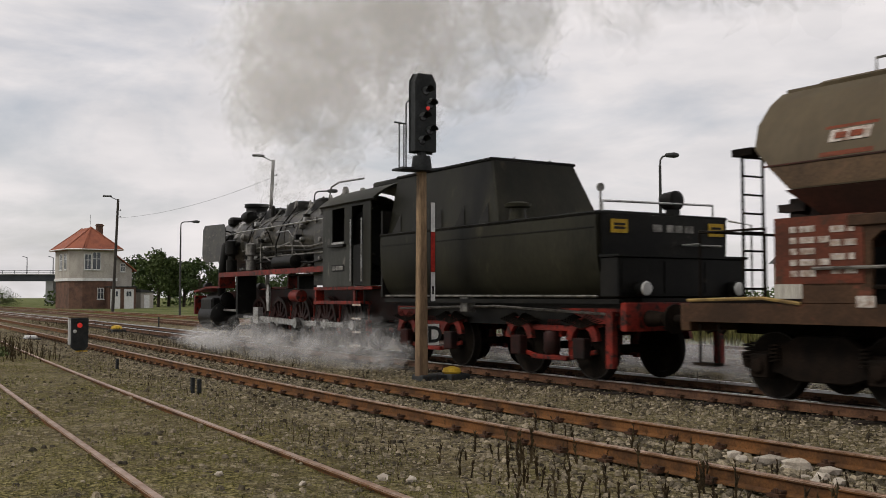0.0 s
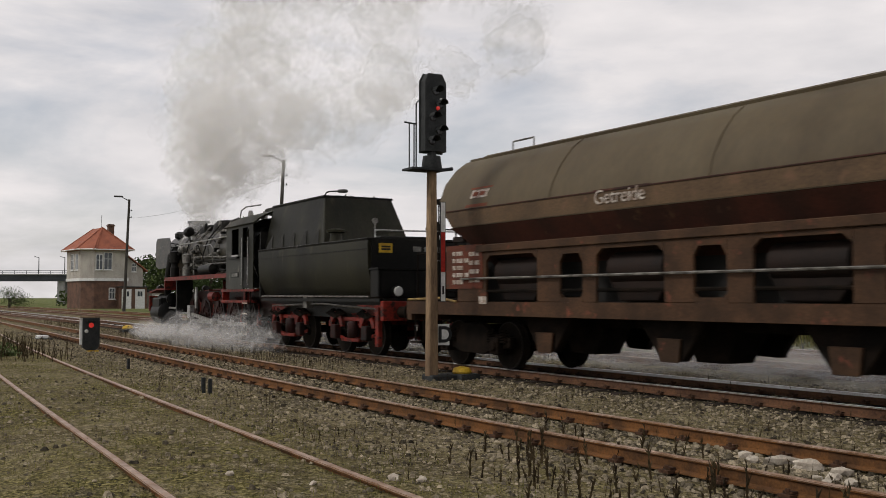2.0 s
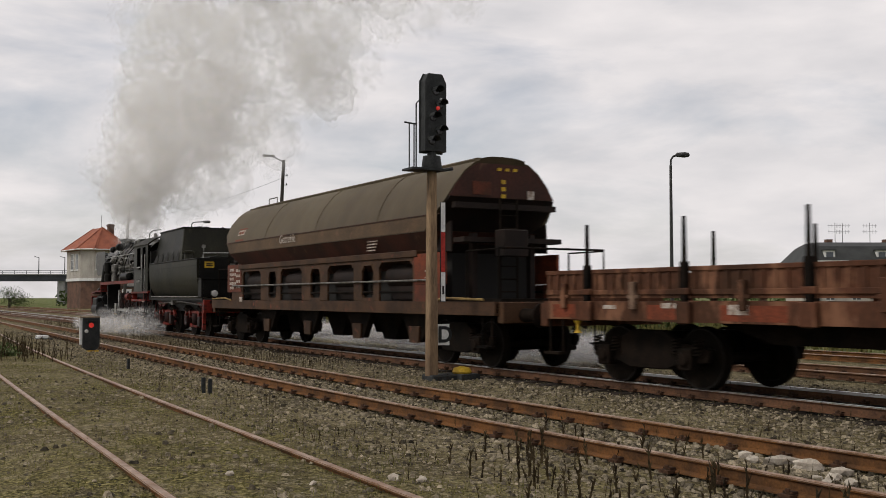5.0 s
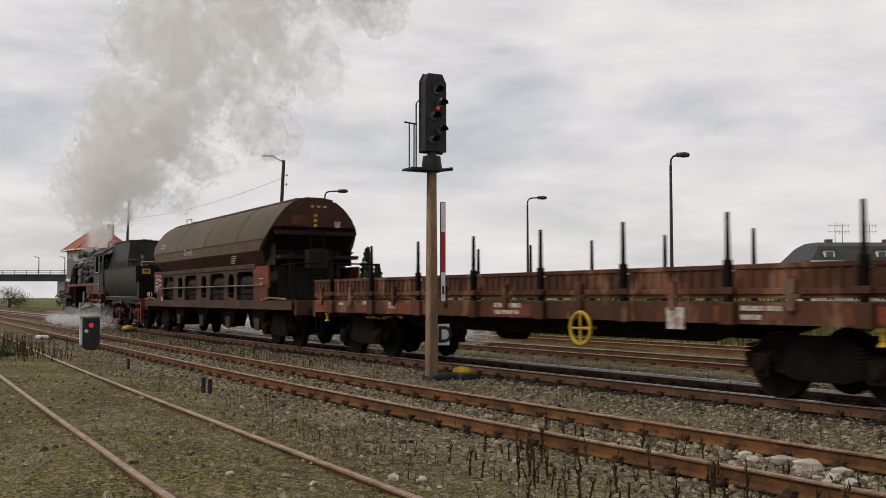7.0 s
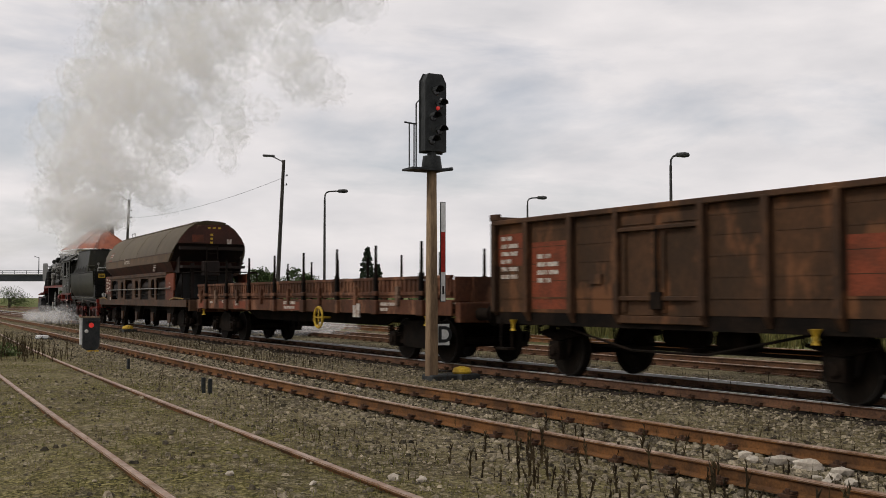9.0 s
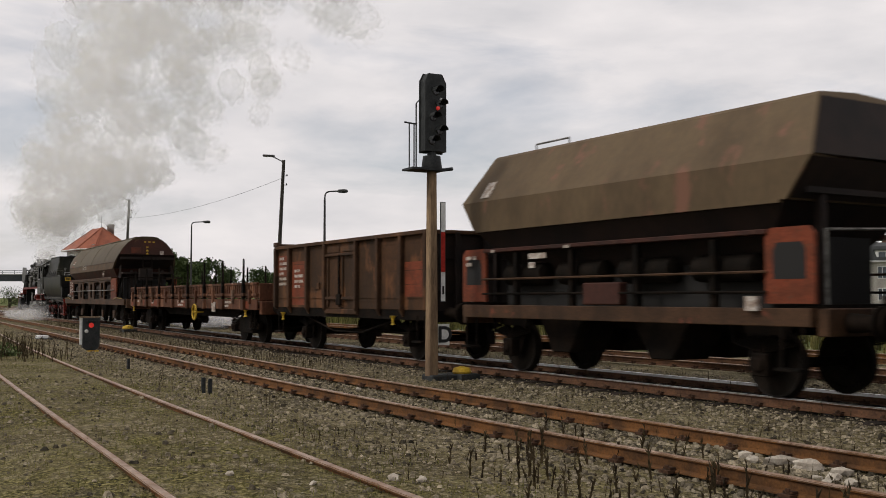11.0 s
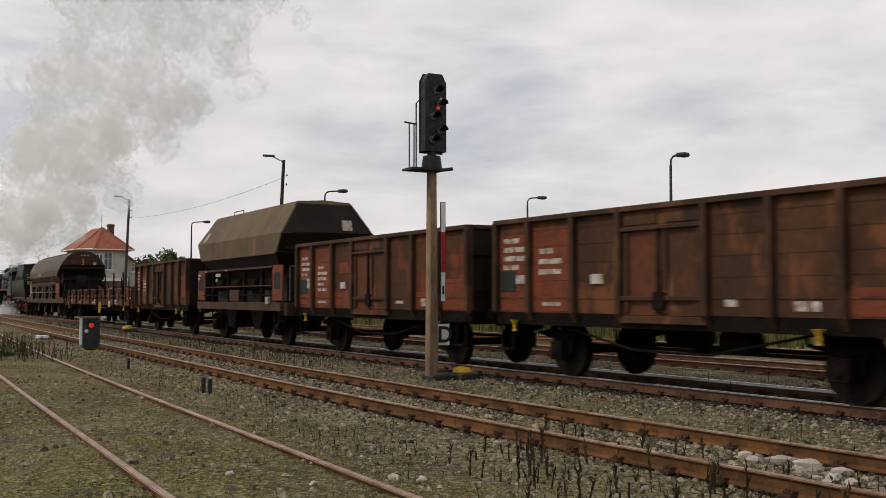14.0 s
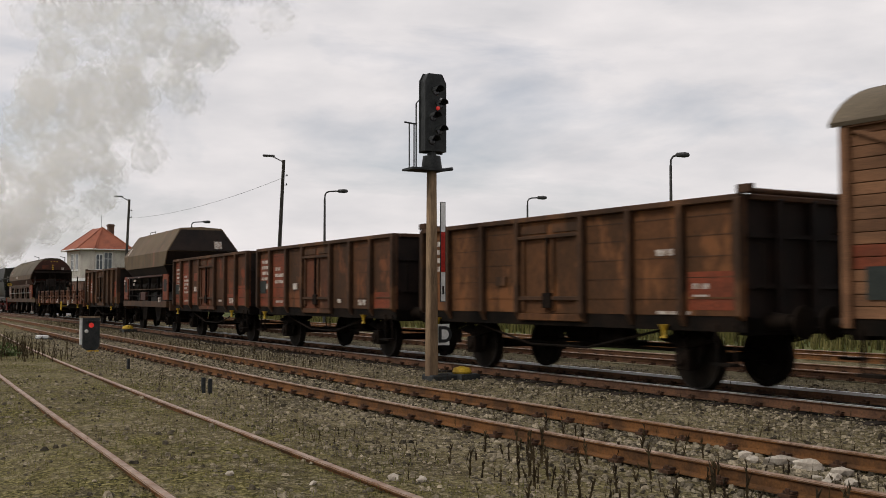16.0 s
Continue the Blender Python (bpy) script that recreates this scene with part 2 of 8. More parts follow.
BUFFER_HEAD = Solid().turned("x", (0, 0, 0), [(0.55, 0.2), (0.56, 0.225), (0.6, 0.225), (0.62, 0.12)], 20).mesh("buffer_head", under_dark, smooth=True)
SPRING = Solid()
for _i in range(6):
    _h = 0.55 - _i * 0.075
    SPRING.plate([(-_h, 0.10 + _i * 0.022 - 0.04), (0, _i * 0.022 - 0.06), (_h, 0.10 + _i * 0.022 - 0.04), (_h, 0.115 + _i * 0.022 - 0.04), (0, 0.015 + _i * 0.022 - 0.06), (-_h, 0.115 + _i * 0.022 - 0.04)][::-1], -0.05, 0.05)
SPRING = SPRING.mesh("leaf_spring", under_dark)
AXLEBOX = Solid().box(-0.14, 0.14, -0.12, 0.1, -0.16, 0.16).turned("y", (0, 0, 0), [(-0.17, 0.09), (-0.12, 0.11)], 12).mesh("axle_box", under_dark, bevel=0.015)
RUN_BITS = {}


def wheelset(parent, x, r=0.46):
    """an axle that turns, with two wheels"""
    ob = new("axle", AXLE)
    ob.parent = parent
    ob.matrix_basis = pose(x, 0, r)
    for side in (-1, 1):
        w = new("wheel", WHEEL[r])
        w.parent = ob
        w.matrix_basis = pose(0, side * 0.75, 0, 0, 0, 0 if side < 0 else 180)
        e = new("tyre_edge", RIM[r])
        e.parent = ob
        e.matrix_basis = pose(0, side * 0.75, 0, 0, 0, 0 if side < 0 else 180)
    ROLLERS.append((ob, x, r))
    return ob


def buffers(parent, x0, x1, z=1.05, ends=(0, 1)):
    for k, (x, turn) in enumerate(((x0, 180), (x1, 0))):
        if k not in ends:
            continue
        for y in (-0.875, 0.875):
            b = new("buffer", BUFFER_STEM)
            b.parent, b.matrix_basis = parent, pose(x, y, z, 0, 0, turn)
            h = new("buffer_head", BUFFER_HEAD)
            h.parent = b
        part("coupling", Solid().box(x, x + (0.3 if turn == 0 else -0.3), -0.06, 0.06, z - 0.07, z + 0.05)
             .tube([(x + (0.25 if turn == 0 else -0.25), 0.0, z), (x + (0.4 if turn == 0 else -0.4), 0.0, z - 0.22), (x + (0.62 if turn == 0 else -0.62), 0.0, z - 0.12)], 0.035), under_dark, parent)


def single_axles(parent, xs):
    for x in xs:
        wheelset(parent, x)
        for y in (-1.02, 1.02):
            for name, me, z in (("axle_box", AXLEBOX, 0.46), ("leaf_spring", SPRING, 0.68)):
                o = new(name, me)
                o.parent, o.matrix_basis = parent, pose(x, y, z, 0, 0, 0 if y < 0 else 180)
            part("axle_guard", Solid().plate([(x - 0.42, 1.0), (x - 0.2, 0.38), (x - 0.15, 0.38), (x - 0.15, 0.85), (x + 0.15, 0.85), (x + 0.15, 0.38), (x + 0.2, 0.38), (x + 0.42, 1.0)], y * 0.93 - 0.01, y * 0.93 + 0.01), under_dark, parent)
            part("spring_hanger", Solid().rod((x - 0.55, y, 0.74), (x - 0.6, y, 1.0), 0.025, 6), under_dark, parent)
            part("spring_hanger", Solid().rod((x + 0.55, y, 0.74), (x + 0.6, y, 1.0), 0.025, 6), under_dark, parent)


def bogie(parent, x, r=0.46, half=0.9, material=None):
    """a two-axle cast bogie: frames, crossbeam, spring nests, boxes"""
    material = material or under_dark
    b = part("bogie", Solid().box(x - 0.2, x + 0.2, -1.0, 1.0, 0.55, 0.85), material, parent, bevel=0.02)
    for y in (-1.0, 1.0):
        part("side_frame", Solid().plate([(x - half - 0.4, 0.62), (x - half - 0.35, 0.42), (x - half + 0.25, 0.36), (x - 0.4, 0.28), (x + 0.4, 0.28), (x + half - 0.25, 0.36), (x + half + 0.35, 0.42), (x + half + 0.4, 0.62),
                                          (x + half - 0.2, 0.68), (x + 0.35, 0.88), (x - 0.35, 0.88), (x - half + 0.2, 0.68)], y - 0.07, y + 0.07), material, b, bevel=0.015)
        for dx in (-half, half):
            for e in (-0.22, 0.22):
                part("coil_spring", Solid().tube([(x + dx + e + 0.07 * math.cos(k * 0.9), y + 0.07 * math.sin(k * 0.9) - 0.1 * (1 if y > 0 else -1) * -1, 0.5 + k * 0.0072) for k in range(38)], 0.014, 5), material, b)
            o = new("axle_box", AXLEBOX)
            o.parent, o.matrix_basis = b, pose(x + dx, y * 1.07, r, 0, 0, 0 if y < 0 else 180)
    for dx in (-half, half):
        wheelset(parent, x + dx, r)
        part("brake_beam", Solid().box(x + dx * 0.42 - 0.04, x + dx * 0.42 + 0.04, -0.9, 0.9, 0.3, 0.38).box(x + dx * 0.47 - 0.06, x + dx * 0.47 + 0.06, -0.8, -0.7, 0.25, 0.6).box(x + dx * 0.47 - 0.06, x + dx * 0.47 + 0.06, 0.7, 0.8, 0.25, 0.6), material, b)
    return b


def lettering(parent, rows, y, material=None):
    """rows of bars standing for writing too small to read: (x0, z, [widths], height)"""
    for x0, z, widths, h in rows:
        s = Solid()
        x = x0
        for w in widths:
            s.box(x, x + w, y - 0.004, y + 0.004, z, z + h)
            x += w + 0.05
        part("lettering", s, material or white_paint, parent)


def stirrup(parent, x, y, z0=0.45, z1=1.0, material=None):
    part("step", Solid().rod((x - 0.17, y, z1), (x - 0.17, y, z0), 0.018, 6).rod((x + 0.17, y, z1), (x + 0.17, y, z0), 0.018, 6).box(x - 0.2, x + 0.2, y - 0.12, y + 0.06, z0 - 0.02, z0 + 0.02), material or under_dark, parent)


# ---- four-axle hopper wagon ----


def saddle(points, x0, x1, cut, seg=1):
    """a hull along x with the (y, z) profile; cut(z) draws its ends in"""
    full = points + [(-y, z) for y, z in reversed(points)]
    r0 = [(x0 + cut(z), y, z) for y, z in full]
    r1 = [(x1 - cut(z), y, z) for y, z in full]
    return Solid().rings([r0, r1])


def hopper_wagon():
    top = rides(thing("hopper_wagon", "brown four-axle grain hopper wagon with dusty olive swing roof", "freight wagon", "wagons of the train"), -1.7, 6.6)
    # curved roof and bulging upper shell
    prof = [(-1.46, 2.76), (-1.44, 3.1), (-1.36, 3.36), (-1.17, 3.7), (-0.92, 4.0), (-0.66, 4.19), (-0.56, 4.21), (-0.56, 4.26), (-0.3, 4.31), (0, 4.32)]
    cut = lambda z: max(0.0, (3.45 - z)) * 1.05
    part("roof_shell", saddle(prof[:-1] + [(-0.01, 4.32)], -7.45, 6.7, cut), hop_roof, top, "dusty olive curved roof shell", smooth=True)
    part("roof_ridge", Solid().prism([(-0.56, 4.2), (-0.58, 4.26), (-0.5, 4.3), (0.5, 4.3), (0.58, 4.26), (0.56, 4.2)], -6.9, 6.5), hop_roof, top)
    part("roof_seam", Solid().box(-7.15, 6.6, -1.462, -1.43, 3.08, 3.1), hop_brown, top)
    for x in (-3.6, 0.1, 3.7):
        part("roof_rib", Solid().tube([(x, y * 1.008, z * 1.002) for y, z in prof[1:6]], 0.007, 5), hop_roof, top)
    skirt = surface("tan_brown_roof_skirt", (0.105, 0.066, 0.036), (0.07, 0.045, 0.026), rough=0.65, scale=1.1, bump=0.1, stain=(0.13, 0.075, 0.045), stain_at=0.6)
    for side in (-1, 1):
        part("roof_skirt", Solid().add([(-6.74, side * 1.467, 2.775), (5.99, side * 1.467, 2.775), (6.31, side * 1.449, 3.075), (-7.06, side * 1.449, 3.075), (-6.74, side * 1.44, 2.775), (5.99, side * 1.44, 2.775), (6.31, side * 1.42, 3.075), (-7.06, side * 1.42, 3.075)],
                                       [(0, 1, 2, 3), (4, 7, 6, 5), (0, 4, 5, 1), (1, 5, 6, 2), (2, 6, 7, 3), (3, 7, 4, 0)]), skirt, top, "tan-brown band along the roof's lower edge")
        for e in (-1, 1):
            part("corner_gusset", Solid().plate([(5.3 * e, 2.38), (6.62 * e, 2.32), (6.58 * e, 2.95), (5.95 * e, 2.76)], side * 1.2, side * 1.16), dark_end, top)
    # sloping lower shell
    part("lower_shell", saddle([(-1.455, 2.755), (-1.2, 2.38), (-0.95, 1.9)], -6.8, 6.25, lambda z: (2.755 - z) * 1.2), hop_brown, top, "dull red-brown sloping shell")
    part("shell_ledge", Solid().box(-5.9, 5.6, -1.46, -1.16, 2.24, 2.38), hop_side, top, bevel=0.01)
    part("shell_ledge", Solid().box(-5.9, 5.6, 1.16, 1.46, 2.24, 2.38), hop_side, top, bevel=0.01)
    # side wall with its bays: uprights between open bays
    # black block added inside; its colour is the shade of the bays
    part("bay_shade_block", Solid().box(-6.6, 6.3, -1.0, 1.0, 1.25, 2.3), gap_black, top)
    opens = [(-5.6, -4.0, 0), (-3.35, -2.75, 1), (-2.4, -0.85, 0), (-0.25, 0.38, 1), (0.85, 2.4, 0), (2.85, 3.45, 1), (3.75, 5.35, 0)]
    for side in (-1, 1):
        x = -6.6
        for a, b, small in opens:
            y0, y1 = side * 1.42, side * 1.36
            part("wall_post", Solid().box(x, a, y0, y1, 1.3, 2.24), hop_side, top, bevel=0.01)
            if small:
                part("window_sill", Solid().plate([(a, 1.3), (b, 1.3), (b, 1.44), (b - 0.06, 1.38), (a + 0.06, 1.38), (a, 1.44)], y0, y1), hop_side, top)
                part("window_lintel", Solid().plate([(a, 2.24), (a, 1.98), (a + 0.1, 2.12), (b - 0.1, 2.12), (b, 1.98), (b, 2.24)], y0, y1), hop_side, top)
            else:
                part("bay_lintel", Solid().plate([(a, 2.24), (a, 2.06), (a + 0.14, 2.17), (b - 0.14, 2.17), (b, 2.06), (b, 2.24)], y0, y1), hop_side, top)
                # drum and chute take a dark colour for the shade inside the bay
                part("discharge_drum", Solid().turned("x", (0, side * 1.06, 1.85), [(a + 0.1, 0.2), (a + 0.15, 0.27), (b - 0.15, 0.27), (b - 0.1, 0.2)], 14), dark_end, top, smooth=True)
                part("chute", Solid().plate([(a + 0.05, 1.7), (b - 0.05, 1.7), (b - 0.35, 1.32), (a + 0.35, 1.32)], side * 1.22, side * 0.9), dark_end, top, bevel=0.02)
            x = b
        part("wall_post", Solid().box(x, 5.7, side * 1.42, side * 1.36, 1.3, 2.24), hop_side, top, bevel=0.01)
        part("grab_rail", Solid().rod((-6.4, side * 1.47, 1.74), (6.4, side * 1.47, 1.74), 0.022, 6), pipe_metal, top)
        part("lever_shaft", Solid().rod((-6.2, side * 1.38, 1.5), (6.2, side * 1.38, 1.5), 0.03, 6), under_dark, top)
        part("red_panel", Solid().box(5.45, 6.72, side * 1.435, side * 1.37, 1.66, 2.3), rust_red, top, "fresh oxide-red side panel")
        part("panel_foot", Solid().box(5.45, 6.6, side * 1.425, side * 1.37, 1.3, 1.655), hop_red, top)
        part("red_panel", Solid().box(-7.0, -5.7, side * 1.435, side * 1.37, 1.55, 2.4), hop_red, top, "fresh oxide-red side panel")
        part("sole_bar", Solid().prism([(side * 1.44, 1.04), (side * 1.44, 1.3), (side * 1.3, 1.3), (side * 1.3, 1.26), (side * 1.4, 1.26), (side * 1.4, 1.08), (side * 1.3, 1.08), (side * 1.3, 1.04)], -8.6, 8.6), hop_side, top)
    # chutes below the frame
    for x in (-4.1, -1.0, 2.1, 5.0):
        part("outlet", Solid().plate([(x - 0.78, 1.05), (x + 0.78, 1.05), (x + 0.32, 0.36), (x - 0.32, 0.36)], -0.3, 0.3), under_dark, top, bevel=0.02)
        for side in (-1, 1):
            part("side_chute", Solid().plate([(x - 0.72, 1.05), (x + 0.72, 1.05), (x + 0.24, 0.42), (x - 0.24, 0.42)], side * 0.98, side * 1.14), under_dark, top, bevel=0.015)
            part("outlet_flap", Solid().plate([(x - 0.25, 0.76), (x + 0.25, 0.76), (x + 0.2, 0.4), (x - 0.2, 0.4)], side * 1.2, side * 1.15), hop_side, top, bevel=0.008)
    part("centre_sill", Solid().box(-8.6, 8.6, -0.35, 0.35, 0.85, 1.15), under_dark, top)
    for x, d in ((-8.75, 0), (8.55, 0)):
        part("headstock", Solid().box(x, x + 0.2, -1.35, 1.35, 0.9, 1.3), hop_side, top, bevel=0.015)
    # end walls, platforms, ladders and rails
    for e in (-1, 1):
        xe = 7.0 * e + (0 if e > 0 else -0.1)
        part("platform", Solid().box(6.2 * e, 8.6 * e, -1.3, 1.3, 1.3, 1.36), under_dark, top)
        part("end_slope", Solid().add([(6.15 * e, -1.15, 2.5), (6.15 * e, 1.15, 2.5), (4.8 * e, 0.9, 1.3), (4.8 * e, -0.9, 1.3), (6.0 * e, -1.15, 2.5), (6.0 * e, 1.15, 2.5), (4.6 * e, 0.9, 1.3), (4.6 * e, -0.9, 1.3)],
                                      [(0, 1, 2, 3), (4, 7, 6, 5), (0, 3, 7, 4), (1, 5, 6, 2), (0, 4, 5, 1), (3, 2, 6, 7)]), dark_end, top)
        for y in (-0.72, 0.72):
            part("end_post", Solid().box(6.6 * e, 6.75 * e, y - 0.06, y + 0.06, 1.3, 2.7), dark_end, top)
        part("end_beam", Solid().box(6.72 * e, 6.86 * e, -1.25, 1.25, 3.2, 3.32), dark_end, top)
        part("end_beam", Solid().box(6.7 * e, 7.12 * e, -1.2, 1.2, 2.5, 2.6), dark_end, top)
        s = Solid()
        yl = -1.15 if e < 0 else -0.25
        xl = -7.75 if e < 0 else 6.98
        for y in (yl, yl + 0.42):
            s.rod((xl, y, 1.3), (xl, y, 3.4), 0.022, 6)
        for k in range(8):
            s.rod((xl, yl, 1.5 + 0.26 * k), (xl, yl + 0.42, 1.5 + 0.26 * k), 0.016, 6)
        part("ladder", s, under_dark, top)
        s = Solid()
        s.tube([(7.3 * e, -1.25, 1.35), (7.3 * e, -1.25, 2.3), (8.45 * e, -1.25, 2.3), (8.45 * e, -1.25, 1.35)], 0.022, 6)
        part("handrail", s, under_dark, top)
        s = Solid().tube([(7.3 * e, 1.25, 1.35), (7.3 * e, 1.25, 2.3), (8.45 * e, 1.25, 2.3), (8.45 * e, 1.25, 1.35)], 0.022, 6)
        part("handrail", s, under_dark, top)
        part("handrail", Solid().tube([(8.45 * e, -1.25, 2.32), (8.45 * e, 1.25, 2.32)], 0.022, 6), under_dark, top)
        if e < 0:
            part("cylinder", Solid().turned("x", (0, 0.6, 1.7), [(7.4 * e, 0.05), (7.4 * e, 0.2), (8.0 * e, 0.2), (8.0 * e, 0.05)], 14), under_dark, top, smooth=True)
        part("gear_box", Solid().box(7.15 * e, 7.5 * e, -0.5, 0.1, 2.2, 2.75), dark_end, top, bevel=0.02)
        stirrup(top, 8.2 * e, -1.35)
        stirrup(top, 8.2 * e, 1.35)
    part("roof_step", Solid().box(-7.85, -7.5, -1.25, -0.9, 3.32, 3.42), under_dark, top)
    part("roof_hoop", Solid().tube([(-6.2, -0.35, 4.28), (-6.2, -0.35, 4.5), (-5.5, -0.35, 4.5), (-5.5, -0.35, 4.3)], 0.018, 6), pipe_metal, top)
    # dark end sheet over the slope and the upright gable
    part("end_sheet", Solid().prism([(-1.3, 3.45), (-1.14, 3.7), (-0.9, 3.98), (-0.62, 4.16), (0.62, 4.16), (0.9, 3.98), (1.14, 3.7), (1.3, 3.45)], 6.69, 6.716), hop_brown, top, "dark red-brown end sheet")
    # apron's dark brown includes the shade below the gable
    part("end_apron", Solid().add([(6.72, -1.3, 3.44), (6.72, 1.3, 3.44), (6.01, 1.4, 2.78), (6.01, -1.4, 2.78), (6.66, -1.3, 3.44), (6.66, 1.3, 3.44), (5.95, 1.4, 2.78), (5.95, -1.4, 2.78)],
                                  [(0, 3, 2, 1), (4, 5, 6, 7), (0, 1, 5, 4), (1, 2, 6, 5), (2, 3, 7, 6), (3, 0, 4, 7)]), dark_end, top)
    part("gable_plate", Solid().box(6.716, 6.73, -0.75, -0.3, 3.5, 3.78), hop_red, top, bevel=0.004)
    part("sign_plate", Solid().box(6.71, 6.735, 0.6, 0.78, 3.45, 3.63), white_paint, top)
    for y in (-0.15, 0.05, 0.25):
        part("yellow_mark", Solid().box(6.71, 6.735, y, y + 0.1, 4.02, 4.08), yellow_paint, top)
    for z in (3.45, 3.6, 3.75):
        part("yellow_mark", Solid().box(6.71, 6.735, -0.05, 0.05, z, z + 0.08), yellow_paint, top)
    part("step_edge", Solid().tube([(-8.5, -1.45, 1.34), (-7.2, -1.45, 1.37), (-6.6, -1.45, 1.3)], 0.025, 6), tan_edge, top)
    part("step_edge", Solid().tube([(6.2, -1.45, 1.3), (6.8, -1.45, 1.37), (8.2, -1.45, 1.34)], 0.025, 6), tan_edge, top)
    part("label_plate", Solid().box(-5.8, -5.55, -1.452, -1.44, 1.26, 1.4), white_paint, top)
    # badge and lettering on the curved shell
    def on_shell(x0, x1, z0, z1, out, material, name):
        ya, yb = np.interp(z0, [2.76, 3.1, 3.36, 3.7], [1.46, 1.44, 1.36, 1.17]), np.interp(z1, [2.76, 3.1, 3.36, 3.7], [1.46, 1.44, 1.36, 1.17])
        part(name, Solid().add([(x0, -ya - out, z0), (x1, -ya - out, z0), (x1, -yb - out, z1), (x0, -yb - out, z1), (x0, -ya + 0.02, z0), (x1, -ya + 0.02, z0), (x1, -yb + 0.02, z1), (x0, -yb + 0.02, z1)],
                               [(0, 1, 2, 3), (4, 7, 6, 5), (0, 4, 5, 1), (1, 5, 6, 2), (2, 6, 7, 3), (3, 7, 4, 0)]), material, top)
    on_shell(-6.3, -5.55, 3.12, 3.52, 0.006, rust_red, "badge_ground")
    on_shell(-6.2, -5.62, 3.3, 3.46, 0.011, white_paint, "badge")
    for k in range(2):
        on_shell(-6.12 + 0.22 * k, -5.95 + 0.22 * k, 3.34, 3.42, 0.016, rust_red, "badge_bar")
    on_shell(-2.45, -1.1, 2.82, 3.12, 0.006, hop_brown, "letter_ground")
    font = bpy.data.curves.new("goods_name", "FONT")
    font.body, font.size, font.extrude = "Getreide", 0.33, 0.004
    font.materials.append(white_paint)
    ob = new("goods_name", font)
    ob.parent, ob.matrix_basis = top, pose(-2.38, -1.475, 2.88, 87, 0, 0)
    lettering(top, [(-6.75, 2.2 - 0.14 * k, [0.1, 0.22, 0.16][: 2 + k % 2], 0.08) for k in range(5)], -1.44)
    lettering(top, [(-6.15, 2.18 - 0.17 * k, [0.14, 0.17] if k % 2 else [0.2, 0.08], 0.08) for k in range(4)], -1.44)
    lettering(top, [(5.95, 1.78, [0.3], 0.03), (5.95, 1.92, [0.3], 0.03)], -1.44)
    lettering(top, [(3.1, 2.66 - 0.07 * k, [0.55 - 0.04 * k], 0.03) for k in range(4)], -1.4)
    bogie(top, -6.6)
    bogie(top, 6.6)
    buffers(top, -8.75, 8.75)


hopper_wagon()


# ---- flat wagon with low side boards and stakes ----


